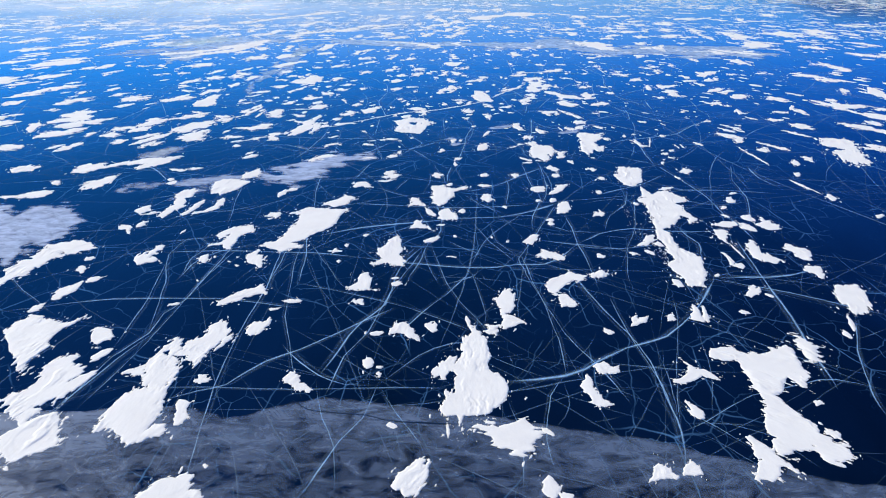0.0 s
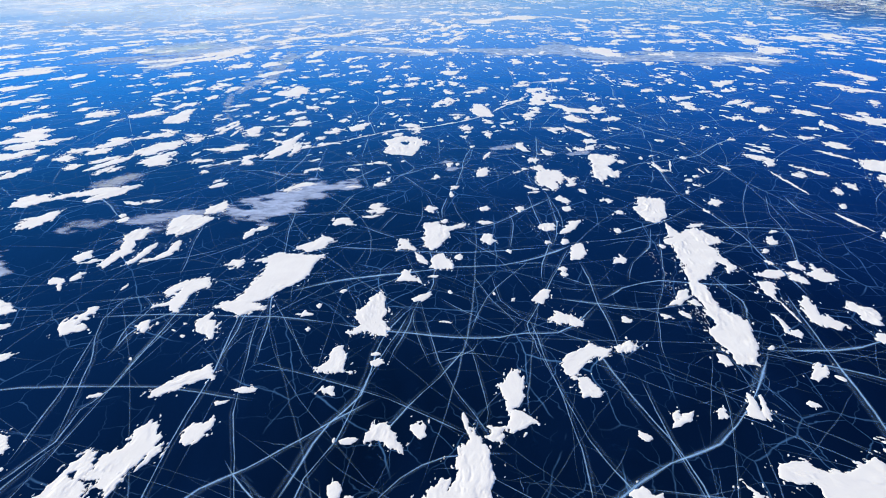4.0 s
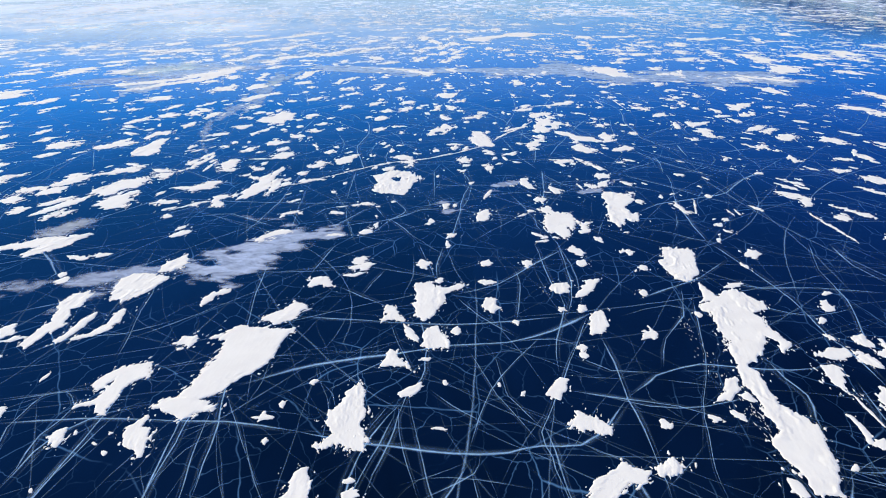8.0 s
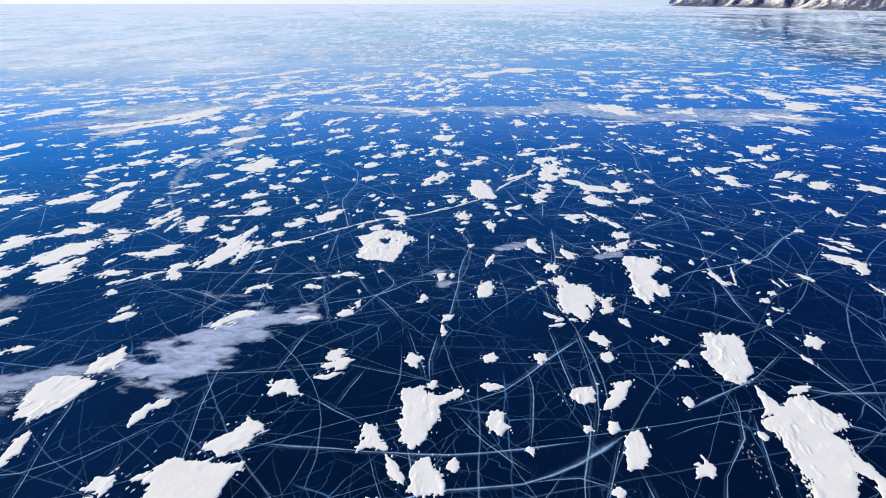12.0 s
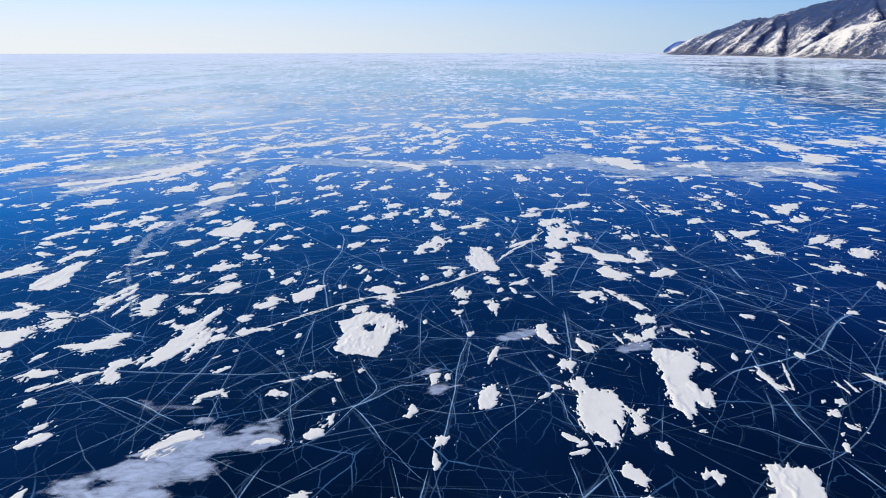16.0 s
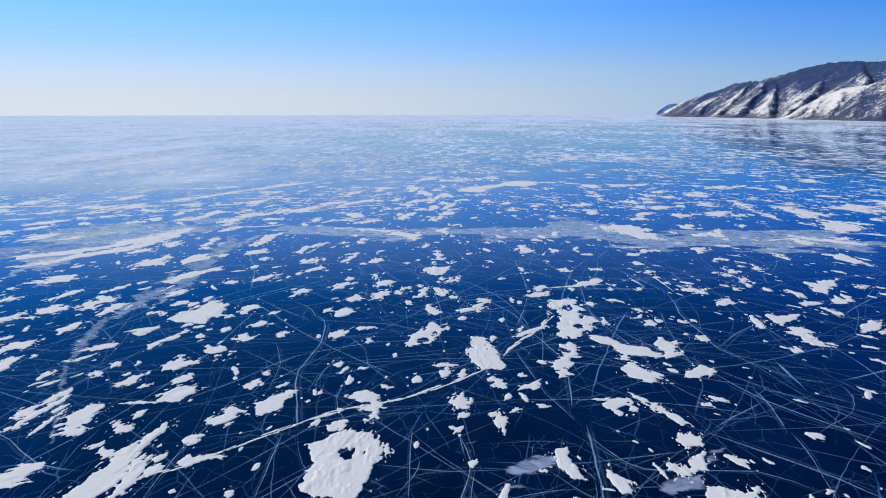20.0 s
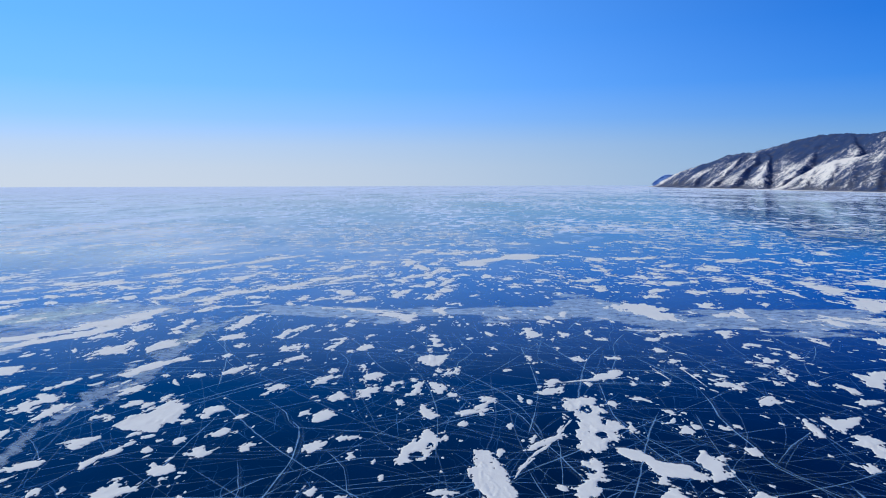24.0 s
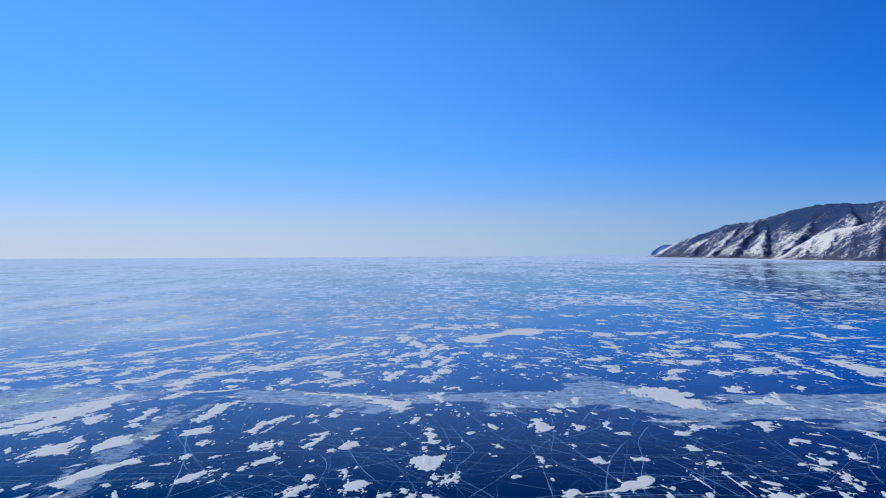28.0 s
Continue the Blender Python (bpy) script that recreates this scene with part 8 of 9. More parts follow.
# ---- the snow-filled seam ----
seam((-35.2, 115.6), (-34.1, 117), (-32.8, 118.4), (-30.9, 119.7), (-29.3, 121.7), (-27.8, 122.7))
seam((-23, 126.8), (-21.6, 127.7), (-19.7, 129.1), (-18.3, 130.6), (-15.9, 133.1), (-13.5, 135.4), (-10.5, 138.5), (-7.4, 140.4), (-2.8, 142.7), (1.4, 145.9), (4.3, 148.7), (6.7, 151.5))
seam((9.7, 156.6), (11.2, 160.2), (14.3, 165.3), (17.2, 171.3), (18.5, 173.8))

# ---- cloudy ice and drifted films ----
GREY_EDGE = [(-33.4, 40.6), (-28.8, 40.9), (-25.3, 41.2), (-21.5, 41.7), (-18, 42), (-16.8, 41.3), (-15.2, 40.7), (-13.6, 40.9), (-11.6, 42.3), (-10.7, 43), (-8.5, 43.4), (-3.5, 42.7), (0.2, 42.1), (3.4, 41.3), (6.9, 40.3), (9.9, 39.6), (13.9, 38.8), (17.3, 37.7), (20.6, 36.7), (23.8, 35.7), (27.4, 34.6), (29.3, 33.8)]
grey_sheet(GREY_EDGE)
dark_crack(0.16, (-10.9, 42.8), (-9.6, 41.7), (-7.3, 41.3), (-5.3, 41.1), (-3.7, 40.5), (-0.9, 40.3), (1.8, 40.3))
film("drifted_film", "thin grey-white film of drifted snow on the ice", DRIFT, [(-47.21, 77.36, 7.33, 4.81, 108), (-51.06, 74.53, 10.07, 3.36, 123), (-47.44, 81.43, 3.24, 3.03, 157)], 0.95, 0.012, 0.22, 1.4, "snow film")
film("drifted_film", "thin grey-white film of drifted snow on the ice", DRIFT, [(-43.26, 89.62, 1.55, 1.39, 105), (-45.08, 109.17, 3.69, 2.48, 64)], 0.7, 0.012, 0.22, 1.4, "snow film")
film("drifted_film", "thin grey-white film of drifted snow on the ice", DRIFT, [(-22.61, 97.26, 6.41, 3.49, 12), (-19.82, 102.6, 4.86, 3.74, 13), (-17.61, 106.73, 5.62, 2.91, 13), (-23.74, 96.03, 3.65, 2.18, 135)], 1.0, 0.012, 0.22, 1.4, "snow film")
film("drifted_film", "thin grey-white film of drifted snow on the ice", DRIFT, [(-33.43, 94.97, 5.68, 2.22, 27), (-31.31, 92.76, 2.65, 2.18, 73)], 0.8, 0.012, 0.22, 1.4, "snow film")
film("drifted_film", "thin grey-white film of drifted snow on the ice", DRIFT, [(-41.23, 92.04, 3.27, 1.98, 18), (-34.11, 89.06, 3.11, 1.64, 61), (-45.03, 108.81, 4.32, 2.54, 53)], 0.6, 0.012, 0.22, 1.4, "snow film")
film("drifted_film", "thin grey-white film of drifted snow on the ice", DRIFT, [(9.61, 128.44, 2.76, 1.34, 33), (7, 124.54, 1.25, 0.57, 28)], 0.8, 0.012, 0.22, 1.4, "snow film")
film("drifted_film", "thin grey-white film of drifted snow on the ice", DRIFT, [(21.67, 125.23, 2.6, 1.27, 31), (25.87, 130.23, 2.34, 0.59, 47)], 0.8, 0.012, 0.22, 1.4, "snow film")
film("drifted_film", "thin grey-white film of drifted snow on the ice", DRIFT, [(1.05, 115.61, 1.5, 1.04, 22), (0.23, 119.4, 1.42, 0.81, 32), (3.25, 116.86, 1.7, 0.4, 44)], 0.9, 0.012, 0.22, 1.4, "snow film")
film("drifted_film", "thin grey-white film of drifted snow on the ice", DRIFT, [(-24.07, 112.74, 1.71, 0.63, 146), (-21.35, 112.3, 2.23, 0.63, 4)], 0.35, 0.012, 0.22, 1.4, "snow film")
film("drifted_film", "thin grey-white film of drifted snow on the ice", VEIL, [(-46.04, 215.24, 29.98, 2.89, 95), (-46.17, 182.55, 10.76, 2.84, 88)], 0.6, 0.012, 0.22, 1.4, "snow film")
film("drifted_film", "thin grey-white film of drifted snow on the ice", VEIL, [(-45.78, 163.24, 10.41, 1.36, 103), (-38.6, 142.66, 11.03, 0.95, 115)], 0.5, 0.012, 0.22, 1.4, "snow film")
film("drifted_film", "thin grey-white film of drifted snow on the ice", VEIL, [(-77.66, 214.96, 15.19, 4.7, 93), (-87.83, 249.97, 18.2, 8.97, 71)], 0.8, 0.012, 0.22, 1.4, "snow film")
film("drifted_film", "broad pale band of drifted snow across the far ice", VEIL, [(-21.69, 249.17, 22.2, 10.17, 177), (-11.49, 240.35, 10.74, 5.06, 158), (16.55, 247.39, 22.93, 9.48, 176), (35.69, 253.15, 17.24, 14.63, 79), (50.14, 236.53, 17.61, 10.09, 164), (77.96, 233.81, 24.51, 13.18, 177), (88.52, 247.05, 25.12, 8.02, 178)], 0.85, 0.012, 0.8, 4.0, "snow film", 1.2)
film("drifted_film", "broad pale band of drifted snow across the far ice", VEIL, [(-48.52, 206.96, 19.16, 1.18, 89), (-44.84, 230.27, 21.65, 2.18, 82)], 0.7, 0.012, 0.8, 4.0, "snow film", 1.2)
film("drifted_film", "broad pale band of drifted snow across the far ice", VEIL, [(-77.98, 248.17, 18.31, 13.98, 43), (-58.86, 271.5, 17.39, 6.33, 52)], 0.8, 0.012, 0.8, 4.0, "snow film", 1.2)
film("drifted_film", "broad pale band of drifted snow across the far ice", VEIL, [(-34.57, 298.78, 28.94, 5.31, 44)], 0.5, 0.012, 0.8, 4.0, "snow film", 1.2)
film("drifted_film", "broad pale band of drifted snow across the far ice", VEIL, [(-154.08, 383.21, 47.58, 39.57, 75)], 0.4, 0.012, 0.8, 4.0, "snow film", 1.2)
film("drifted_film", "streaky white film of drifted snow across the ice", DRIFT, [(-78, 232, 24, 5, 52), (-62, 250, 17, 5, 50), (-93, 224, 15, 6, 52)], 0.6, 0.013, 0.5, 4.0, "snow film", 1.3)
tagged(SEAM.object("snow_seam", SNOW), "narrow white snow-filled crack running across the ice", "snow seam")


# ---- scattered crumbs and far patches ----
def swept(x):
    """The lie of the swept snow, fanning out to both sides of the way."""
    return radians(90) + max(-0.55, min(0.55, 0.010 * x))


def pancake(rng, x, y, a, b, ang, n, thick, rag):
    """A small ragged slab of snow with a domed top."""
    t = np.arange(n) * 2 * math.pi / n
    r = 1 + rag * (rng.random(n) - 0.5) * 2 - 0.5 * rag * np.abs(np.sin(t * 1.5 + rng.random() * 6))
    c, s = math.cos(ang), math.sin(ang)
    px, py = a * r * np.cos(t), b * r * np.sin(t)
    X, Y = x + px * c - py * s, y + px * s + py * c
    rim = np.stack([X, Y, X * 0 - 0.003], 1)
    top = np.stack([x + (X - x) * 0.8, y + (Y - y) * 0.8, X * 0 + thick], 1)
    v = np.vstack([rim, top, [[x, y, thick * 1.3]]])
    i = np.arange(n)
    k = (i + 1) % n
    f = [[int(p), int(q), int(q + n), int(p + n)] for p, q in zip(i, k)] + [[int(p + n), int(q + n), 2 * n] for p, q in zip(i, k)]
    return v, f


class Pile(Heap):
    def add(self, v, f, u=None):
        self.v.append(v)
        self.f.extend([[q + self.n for q in row] for row in f])
        self.n += len(v)

    def object(self, name, mat):
        return new(name, mesh_of(name, np.vstack(self.v).tolist(), self.f, mat))


def scatter_far():
    """Snow patches beyond the near field, in drifting rows."""
    rng, pile = np.random.default_rng(4), Pile()
    made = 0
    while made < 13000:
        y = 285 + 330 * rng.random() ** 1.15
        x = (rng.random() - 0.5) * (y * 1.35 + 40)
        m = float(fbm(np.array([x / 26.0]), np.array([y / 60.0]), 21, 3)[0])
        if rng.random() > 0.5 + 0.8 * m:
            continue
        a = 0.4 + 3.4 * rng.random() ** 3
        b = a * (0.22 + 0.34 * rng.random())
        ang = swept(x) + rng.normal(0, 0.25)
        if rng.random() < 0.22:
            ang = rng.normal(0.35, 0.4)
            a, b = a * 1.3, b * 0.6
        if y < 420 and a > 1.1 and rng.random() < 0.75:
            continue
        for k in range(1 + int(a > 1.4) * int(4 * rng.random())):
            u, w = rng.normal(0, a * 0.7), rng.normal(0, b * 0.9)
            s = 1.0 if k == 0 else 0.35 + 0.5 * rng.random()
            v, f = pancake(rng, x + (u * math.cos(ang) - w * math.sin(ang)) * (k > 0), y + (u * math.sin(ang) + w * math.cos(ang)) * (k > 0), a * s, b * s, ang + rng.normal(0, 0.25), 13, 0.018 + 0.014 * rng.random(), 0.72)
            pile.add(v, f)
        made += 1
    # ragged clusters just behind the mapped patches
    for _ in range(520):
        y = 275 + 165 * rng.random() ** 1.2
        x = (rng.random() - 0.5) * (y * 1.3 + 20)
        ang, a = math.degrees(swept(x)) + rng.normal(0, 14), 0.8 + 3.4 * rng.random() ** 2.4
        lobes = [(x, y, a, a * (0.3 + 0.35 * rng.random()), ang)]
        for _ in range(int(rng.random() * 3.6)):
            lobes.append((x + rng.normal(0, 1.1 * a), y + rng.normal(0, 0.9 * a), a * (0.3 + 0.5 * rng.random()), a * (0.15 + 0.2 * rng.random()), ang + rng.normal(0, 30)))
        v, f = snow_mesh(lobes, int(rng.random() * 9000), 0.34, wild=1.7)
        if len(f):
            pile.add(v, f.tolist())
    # long swept streaks
    for _ in range(60):
        y = 230 + 420 * rng.random()
        x, ang, a = (rng.random() - 0.62) * 1.25 * y, rng.normal(0.42, 0.18), 6 + 16 * rng.random()
        for _ in range(22):
            q, k = (rng.random() - 0.5) * 2 * a, 0.4 + 1.3 * rng.random() ** 2
            pile.add(*pancake(rng, x + q * math.cos(ang) + rng.normal(0, 0.5), y + q * math.sin(ang) + rng.normal(0, 0.6), k * 2.2, k * 0.6, ang + rng.normal(0, 0.15), 9, 0.02, 0.5))
    return tagged(pile.object("far_snow", SNOW), "countless white snow patches scattered over the far ice", "snow", kind="stuff")


def scatter_crumbs():
    """Crumbs of snow round the rims of the patches, drawn out along the wind, and two swept trails."""
    rng, pile = np.random.default_rng(9), Pile()
    for _ in range(1700):
        x, y, a, b, ang = RIMS[int(rng.random() * len(RIMS))]
        t, r = rng.random() * 2 * math.pi, 1.05 + 0.55 * rng.random() ** 2
        c, s = math.cos(radians(ang)), math.sin(radians(ang))
        u, w = (a + 0.3) * r * math.cos(t), (b + 0.3) * r * math.sin(t)
        k = 0.02 + 0.13 * rng.random() ** 3 + 0.0004 * y
        pile.add(*pancake(rng, x + u * c - w * s, y + u * s + w * c, k * (1 + 1.5 * rng.random()), k * 0.7, WIND + 0.5 * (rng.random() - 0.5), 7, 0.02, 0.4))
    for x0, y0, x1, y1, wide in ((22.9, 86.4, 22.5, 74.0, 0.45), (23.0, 73.4, 23.7, 67.4, 0.5)):
        for _ in range(60):
            q = rng.random()
            k = 0.022 + 0.03 * rng.random() ** 2
            pile.add(*pancake(rng, x0 + (x1 - x0) * q + rng.normal(0, wide), y0 + (y1 - y0) * q + rng.normal(0, wide), k * 5, k * 0.8, math.atan2(y1 - y0, x1 - x0) + rng.normal(0, 0.1), 5, 0.003, 0.3))
    return tagged(pile.object("snow_crumbs", SNOW), "small white crumbs of blown snow strewn over the ice", "snow", kind="stuff")


def scatter_sides():
    """Patches on the outer ice, seen only from afar."""
    rng = np.random.default_rng(31)
    heap, made = Heap(), 0
    while made < 330:
        y = 115 + 215 * rng.random()
        x = (1 if rng.random() < 0.5 else -1) * (0.60 * (y - (62 if y < 230 else 100)) + rng.random() * (52 if y < 230 else 78))
        if abs(x) > 0.68 * y or abs(x) < 0.66 * (y - 60) + 4 and y < 230:
            continue
        ang = math.degrees(swept(x)) + rng.normal(0, 10)
        a = 0.8 + 5.0 * rng.random() ** 3
        b = a * (0.22 + 0.35 * rng.random())
        lobes = [(x, y, a, b, ang)]
        for _ in range(int(rng.random() * 3.2)):
            lobes.append((x + rng.normal(0, 0.5 * b), y + rng.normal(0, 0.8 * a), a * (0.3 + 0.4 * rng.random()), b * (0.5 + 0.5 * rng.random()), ang + rng.normal(0, 18)))
        v, f = snow_mesh(lobes, int(rng.random() * 9000), 0.3, wild=1.6)
        if len(f):
            heap.add(v, f)
        made += 1
    tagged(heap.object("outer_snow", SNOW), "scattered white snow patches on the outer ice", "snow", kind="stuff")


def scatter_bits():
    """Small ragged bits between the mapped patches of the middle distance."""
    rng, heap = np.random.default_rng(77), Heap()
    for _ in range(1900):
        y = 118 + 215 * rng.random() ** 0.65
        x = (rng.random() - 0.5) * (1.3 * y - 60)
        ang = math.degrees(swept(x)) + rng.normal(0, 14)
        a = 0.25 + 1.1 * rng.random() ** 3
        v, f = snow_mesh([(x, y, a, a * (0.25 + 0.3 * rng.random()), ang)], int(rng.random() * 9000), 0.14)
        if len(f):
            heap.add(v, f)
    tagged(heap.object("snow_bits", SNOW), "small ragged bits of white snow on the ice", "snow", kind="stuff")


scatter_bits()
scatter_sides()
scatter_far()
scatter_crumbs()


def scatter_cracks():
    """Long thin cracks that bend gently and cross each other, with short branches."""
    rng, heap = np.random.default_rng(12), Heap()

    def run(x, y, ang, length, width, strength, depth):
        steps = max(4, int(length / 3))
        bend, p, line = rng.normal(0, 0.22) / steps, np.array([x, y]), []
        for _ in range(steps + 1):
            line.append(p)
            p = p + length / steps * np.array([math.cos(ang), math.sin(ang)])
            bend += rng.normal(0, 0.05) / steps**0.5
            ang += bend + rng.normal(0, 0.13 if length < 16 else 0.022)
        L = jagged(line, 1.0, int(x * 7 + y * 3), 0.12)
        v, f, uv = ribbon(L, width, strength, int(rng.random() * 9000), 0.004, 0.05)
        heap.add(v, f, uv)
        if depth:
            for _ in range(int(rng.random() * 3.5)):
                q = L[int(rng.random() * len(L))]
                run(q[0], q[1], ang + rng.choice([-1, 1]) * (0.35 + 0.9 * rng.random()), length * (0.12 + 0.3 * rng.random()), width * 0.75, strength * 0.85, depth - 1)

    for _ in range(820):
        y = 38 + 247 * rng.random() if rng.random() < 0.7 else 140 + 110 * rng.random()
        x = (rng.random() - 0.5) * (y * 1.35 + 30)
        run(x, y, rng.random() * 2 * math.pi, 14 + 75 * rng.random() ** 1.5, 0.05 + 0.14 * rng.random() ** 5 + 0.0013 * y, (0.26 + 0.60 * rng.random() ** 3) * min(1.0, 0.62 + 0.38 * max(0.0, y - 60) / 80), 1)
    # knots where many cracks meet, with short curled ones round them
    knots = list(HUBS)
    for _ in range(16):
        y = 30 + 230 * rng.random() ** 1.2
        knots.append(((rng.random() - 0.5) * (y * 1.3 + 20), y))
    for x, y in knots:
        turn, arms = rng.random() * 6.28, 4 + int(4 * rng.random())
        for k in range(arms):
            run(x + rng.normal(0, 0.4), y + rng.normal(0, 0.6), turn + k * 6.28 / arms + rng.normal(0, 0.25), 4 + 14 * rng.random() ** 1.3, 0.05 + 0.08 * rng.random() ** 2 + 0.0007 * y, 0.35 + 0.4 * rng.random(), 1)
        for _ in range(4):
            a, u = rng.random() * 6.28, 1.5 + 4 * rng.random()
            run(x + u * math.cos(a), y + u * math.sin(a), a + 1.57 + rng.normal(0, 0.4), 3 + 5 * rng.random(), 0.05 + 0.0004 * y, 0.35, 0)
    ob = heap.object("fine_cracks", CRACK)
    ob.parent, ob.visible_shadow = ice, False
    tagged(ob, "fine white hairline cracks inside the ice", kind="stuff")


scatter_cracks()


# ---- hills on the far shore ----
def slopes(ridges, X, Y, steep):
    """Height of the ground under a set of ridge lines (x, y, height) that fall away on both sides."""
    best = np.full(X.shape, -1e9)
    for ridge in ridges:
        for (x0, y0, z0), (x1, y1, z1) in zip(ridge, ridge[1:]):
            ex, ey = x1 - x0, y1 - y0
            t = np.clip(((X - x0) * ex + (Y - y0) * ey) / (ex * ex + ey * ey), 0, 1)
            far = np.hypot(X - x0 - t * ex, Y - y0 - t * ey)
            h = z0 + (z1 - z0) * t - steep * (np.sqrt(far * far + 16) - 4)
            k = np.clip(0.5 + 0.5 * (h - best) / 4.0, 0, 1)
            best = np.where(best < -1e8, h, best * (1 - k) + h * k + 4.0 * k * (1 - k))
    return best


def mountain(name, label, ridges, reach, seed, steep, bare, trees, wooded=0.0):
    """Spurs that run down from a crest to the shore, cut by gullies, with snow where the sun and the wind have left the slope open."""
    x0, x1, y0, y1 = reach
    X, Y = np.meshgrid(np.arange(x0, x1, 5.0), np.arange(y0, y1, 7.0))
    wx, wy = 14 * fbm(X / 150, Y / 150, seed + 1, 4, 0.6), 18 * fbm(X / 150, Y / 150, seed + 2, 4, 0.6)
    base = slopes(ridges, X + wx, Y + wy, steep)
    base = np.where(base < 24, 24 * np.exp(np.minimum(0, base - 24) / 20) - 3, base)
    relief = np.clip(base / 60, 0, 1)
    cut = fbm((X + wx) / 110, (Y + 0.3 * X) / 48, seed + 3, 5, 0.62)
    Z = base + relief * (8 * (0.3 - np.abs(cut)) + 3.5 * fbm(X / 40, Y / 18, seed + 4, 4, 0.65)) + 1.2 * fbm(X / 11, Y / 11, seed + 5, 2)
    Z = np.where(X < 1150 + 8 * fbm(Y / 60, X * 0, seed + 6, 3), np.minimum(Z, 0.55 * (X - 1128)), Z)
    gy, gx = np.gradient(Z, 7.0, 5.0)
    lit = (-gx * -0.45 - gy * 0.89) / np.sqrt(1 + gx * gx + gy * gy)
    hump = Z - 0.25 * (np.roll(Z, 9, 0) + np.roll(Z, -9, 0) + np.roll(Z, 9, 1) + np.roll(Z, -9, 1))
    wide = fbm(X / 260, Y / 260, seed + 7, 3)
    share = bare + 0.34 * np.clip(lit, -0.6, 0.6) + 0.022 * np.clip(hump, -6, 9) + 0.40 * fbm(X / 110, Y / 80, seed + 8, 5, 0.68) + 0.42 * wide - 0.0032 * np.maximum(Z - 85, 0) - 0.4 * np.clip((wooded - Y) / 250, 0, 1)
    v, f, used = grid_cut(X, Y, Z, Z > -4)
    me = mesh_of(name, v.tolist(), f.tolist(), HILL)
    me.attributes.new("bare", "FLOAT", "POINT").data.foreach_set("value", share.ravel()[used].astype(np.float32))
    ob = new(name, me)
    rng, pile, made = np.random.default_rng(seed), Pile(), 0
    ny, nx = X.shape
    for _ in range(trees * 12):
        if made >= trees:
            break
        j, i = int(rng.random() * ny), int(rng.random() * nx)
        if Z[j, i] < 14 or share[j, i] + 0.2 * rng.normal() > 0.36:
            continue
        t, r, a = 2.2 + 2.0 * rng.random(), 1.2 + 1.2 * rng.random(), rng.random() * 6
        x, y, z0 = X[j, i] + rng.normal(0, 2), Y[j, i] + rng.normal(0, 3), Z[j, i] - 1.5
        c = [[x + r * math.cos(a + q), y + r * math.sin(a + q), z0] for q in (0, 1.57, 3.14, 4.71)]
        pile.add(np.array(c + [[x, y, z0 + t]]), [[0, 1, 4], [1, 2, 4], [2, 3, 4], [3, 0, 4]])
        made += 1
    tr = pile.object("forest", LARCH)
    tr.parent = ob
    tagged(tr, "dark bare larch and pine forest", kind="stuff")
    return tagged(ob, label, "mountain", kind="structure")


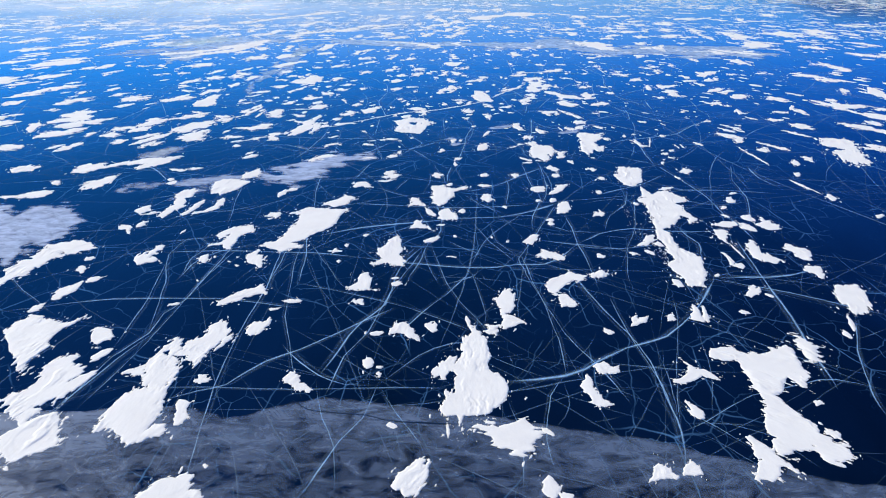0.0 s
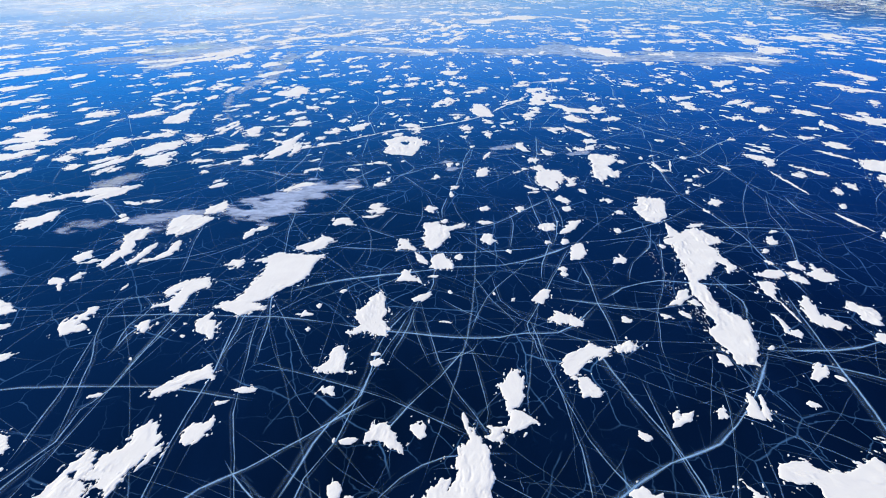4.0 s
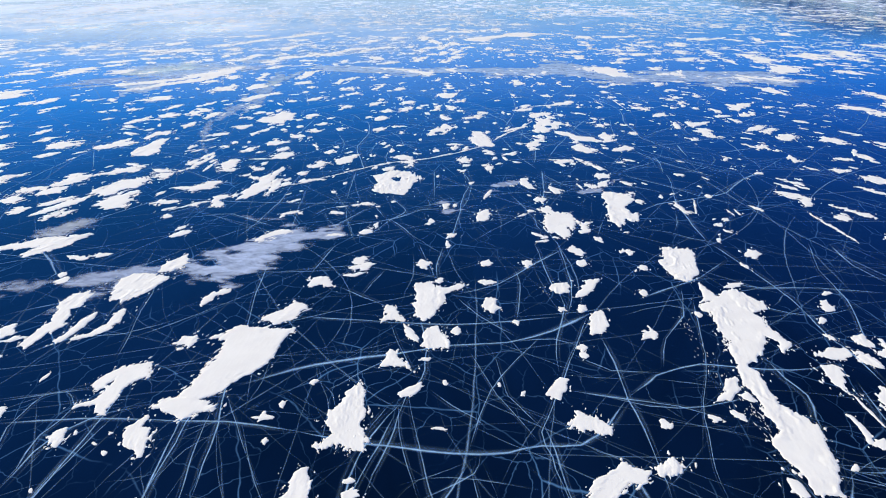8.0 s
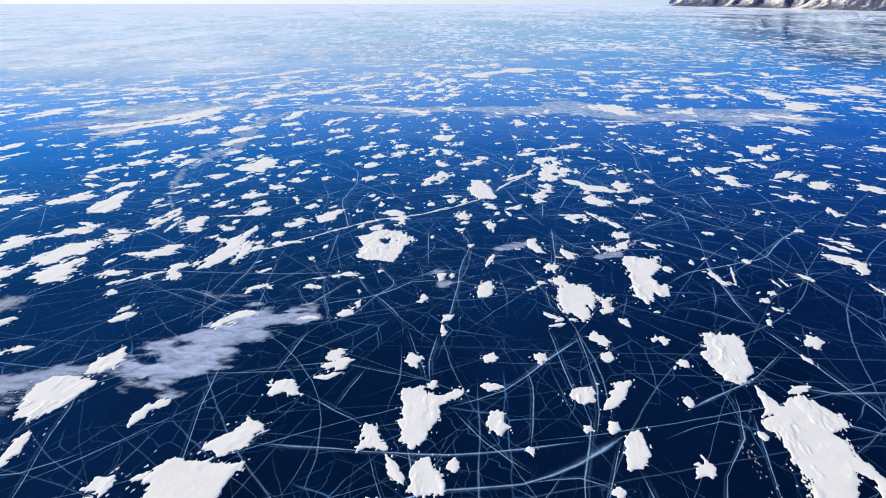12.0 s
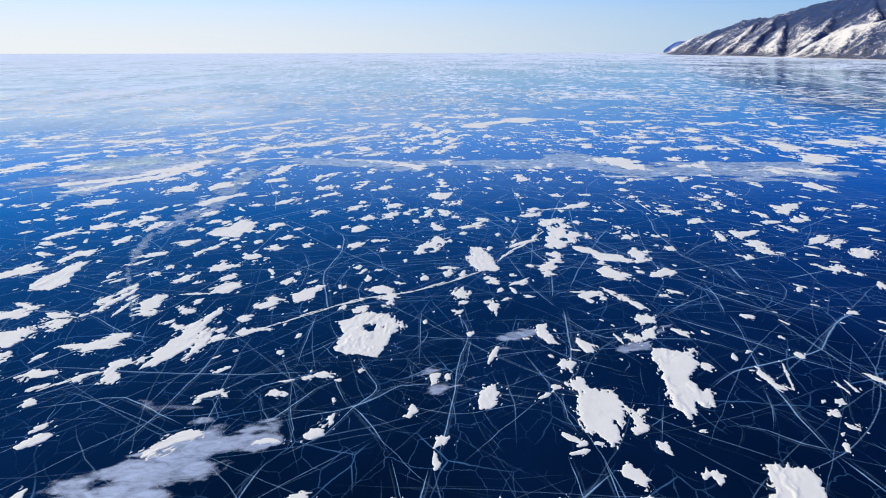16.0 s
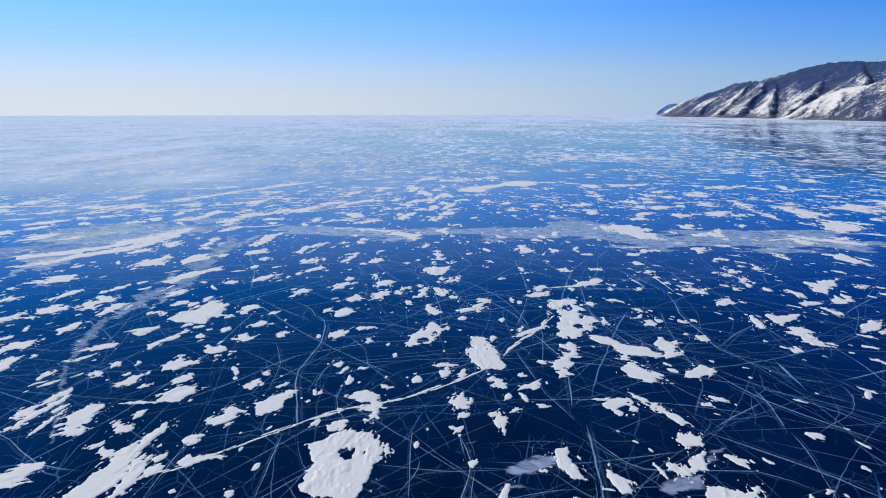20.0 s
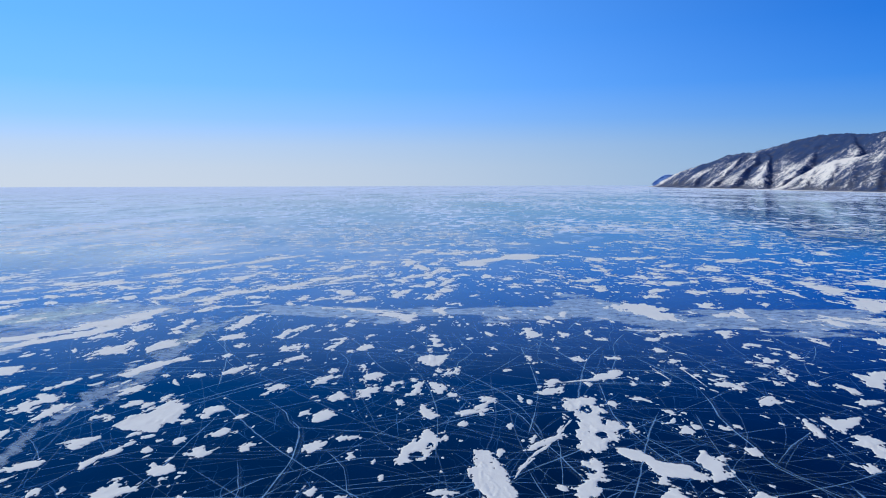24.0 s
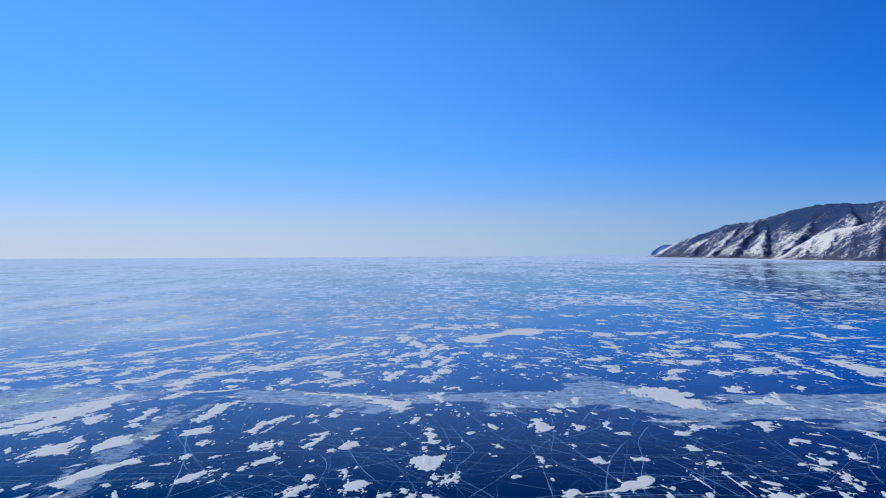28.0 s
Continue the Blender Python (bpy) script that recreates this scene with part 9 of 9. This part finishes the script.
def hill(name, label, shore, crest, seed, rough, bare, trees, mat, spacing=105.0):
    """A ridge from its shore line to its crest line on plan (with heights), cut by gullies, rolling off behind."""
    S, C = np.array(shore, float), np.array(crest, float)
    k = np.linspace(0, 1, len(S))
    length = np.linalg.norm(np.diff(C[:, :2], axis=0), axis=1).sum()
    nu, nv = int(length / 7), 84
    u, w = np.meshgrid(np.linspace(0, 1, nu), np.linspace(0, 1.5, nv))

    def along(column):
        c = np.interp(u[0], k, column)
        pad = 9
        c = np.convolve(np.pad(c, pad, mode="edge"), np.ones(2 * pad + 1) / (2 * pad + 1), mode="valid")
        return c[None, :]

    top = along(C[:, 2])
    bend = 0.16 * fbm(u * length / 260, w * 1.3, seed + 40, 3)
    gully = 1 - 2 * np.minimum(0.55, np.sqrt(0.02 + fbm(u * length / spacing + 1.9 * w + bend * 3, w * 0.8, seed, 3, 0.4) ** 2))
    q = np.clip(w, 0, 1)
    fall = np.clip((w - 1) / 0.5, 0, 1)
    z = top * (0.07 * np.minimum(q / 0.02, 1) + 0.93 * q**0.82) * (1 - 0.6 * fall**1.5)
    z = z + rough * top * np.sin(np.pi * np.clip(w / 1.02, 0, 1) ** 0.75) * gully + 0.016 * top * fbm(u * length / 22, w * 14, seed + 9, 3) * np.minimum(w * 8, 1)
    z = np.maximum(z, 0.3) - 6.0 * (w < 0.001)
    shift = (18 * fbm(u * length / 120, w * 2, seed + 4, 3))
    X = along(S[:, 0]) * (1 - w) + along(C[:, 0]) * w + shift
    Y = along(S[:, 1]) * (1 - w) + along(C[:, 1]) * w + shift
    v, f, _ = grid_cut(X, Y, z, X > -1e9)
    me = mesh_of(name, v.tolist(), f.tolist(), mat)
    lean = np.clip(np.gradient(gully, axis=1) * nu / length * 26, -1, 1)
    share = bare - 0.24 * lean + 0.46 * fbm(u * length / 120 + w * 3.0, w * 3.0 - u * length / 400, seed + 21, 5, 0.66) + 0.17 * fbm(u * length / 330 + w * 1.6, w * 1.8, seed + 25, 2) + 0.22 * np.exp(-(((w - 0.42) / 0.26) ** 2)) - 0.12 * np.clip((w - 0.75) * 4, 0, 1)
    me.attributes.new("bare", "FLOAT", "POINT").data.foreach_set("value", share.ravel().astype(np.float32))
    ob = new(name, me)
    rng, pile = np.random.default_rng(seed), Pile()
    made, tries = 0, 0
    while made < trees and tries < trees * 12:
        tries += 1
        i, j = int(rng.random() * nu), int((0.10 + 0.62 * rng.random() ** 0.6) * nv)
        if share[j, i] + 0.25 * rng.normal() > 0.50:
            continue
        t, r = 3 + 3 * rng.random(), 1.0 + 1.0 * rng.random()
        x, y, z0 = X[j, i] + rng.normal(0, 4), Y[j, i] + rng.normal(0, 4), z[j, i] - 1.0
        a = rng.random() * 6
        c = [[x + r * math.cos(a + s), y + r * math.sin(a + s), z0] for s in (0, 1.57, 3.14, 4.71)]
        pile.add(np.array(c + [[x, y, z0 + t]]), [[0, 1, 4], [1, 2, 4], [2, 3, 4], [3, 0, 4]])
        made += 1
    if made:
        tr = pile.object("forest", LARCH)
        tr.parent = ob
        tagged(tr, "dark bare larch and pine forest", kind="stuff")
    return tagged(ob, label, "mountain", kind="structure")


mountain("main_hill", "long wooded mountain with snowy spurs above the ice",
         [[(1660, 2504, 203), (1640, 2692, 211), (1610, 2810, 204), (1600, 2868, 215), (1590, 3056, 218), (1550, 3213, 204), (1470, 3309, 169), (1440, 3357, 158), (1420, 3497, 161), (1400, 3548, 155), (1370, 3634, 128), (1340, 3721, 116), (1300, 3945, 79), (1230, 3955, 17)],
          [(1340, 3721, 116), (1270, 3726, 64), (1180, 3672, 10)],
          [(1400, 3548, 155), (1330, 3508, 110), (1230, 3435, 50), (1155, 3343, 11)],
          [(1430, 3394, 160), (1320, 3286, 100), (1220, 3205, 44), (1150, 3105, 10)],
          [(1470, 3320, 169), (1370, 3197, 120), (1250, 3041, 57), (1145, 2875, 9)],
          [(1470, 3309, 166), (1390, 3095, 114), (1260, 2846, 48), (1145, 2628, 6)],
          [(1590, 3056, 218), (1490, 2909, 153), (1330, 2715, 74), (1150, 2459, 5)],
          [(1600, 2868, 215), (1530, 2716, 161), (1450, 2543, 113)],
          [(1660, 2504, 203), (1500, 2269, 120), (1400, 2122, 66)]],
         (1120, 1900, 1500, 4150), 52, 0.62, 0.22, 9000)
mountain("front_hill", "steep snowy hill with bare brown rock on the lake shore",
         [[(1350, 2008, 127), (1340, 2215, 127), (1320, 2348, 106), (1300, 2408, 99), (1270, 2455, 82), (1220, 2468, 58), (1180, 2463, 34), (1146, 2443, 8)],
          [(1270, 2455, 82), (1200, 2385, 39), (1146, 2322, 5)],
          [(1300, 2408, 99), (1215, 2280, 49), (1145, 2195, 4)],
          [(1320, 2333, 108), (1225, 2178, 54), (1145, 2072, 4)],
          [(1340, 2215, 127), (1225, 2050, 57), (1145, 1944, 1)],
          [(1350, 2008, 127), (1230, 1896, 54), (1145, 1790, 1)]],
         (1118, 1480, 1450, 2620), 40, 0.68, 0.43, 2500, 2120.0)
hill("far_headland", "distant wooded headland, blue with painted haze, beyond the mountain",
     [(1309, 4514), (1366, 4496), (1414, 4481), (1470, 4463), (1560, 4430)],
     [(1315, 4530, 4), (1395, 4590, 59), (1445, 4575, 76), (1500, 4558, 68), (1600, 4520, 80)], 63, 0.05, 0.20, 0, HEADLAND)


def shore_band():
    """Snow drifted up along the foot of the hills."""
    P = spline([(1130, 1300), (1118, 1900), (1120, 2400), (1112, 2900), (1128, 3150), (1285, 3945), (1300, 4500)], 12)
    s = np.arange(len(P))
    wide = 26 + 16 * fbm(s / 6.0, s * 0, 3, 4)
    X = np.stack([P[:, 0] - wide, P[:, 0] - 0.6 * wide, P[:, 0] + 60], 0)
    Y = np.stack([P[:, 1]] * 3, 0)
    Z = np.stack([0 * s - 0.1, 0 * s + 0.3, 0 * s + 2.0], 0)
    v, f, _ = grid_cut(X, Y, Z, X > -1e9)
    tagged(new("shore_snow", mesh_of("shore_snow", v.tolist(), f.tolist(), SNOW)), "white band of snow along the shore", "snow", kind="structure")


shore_band()
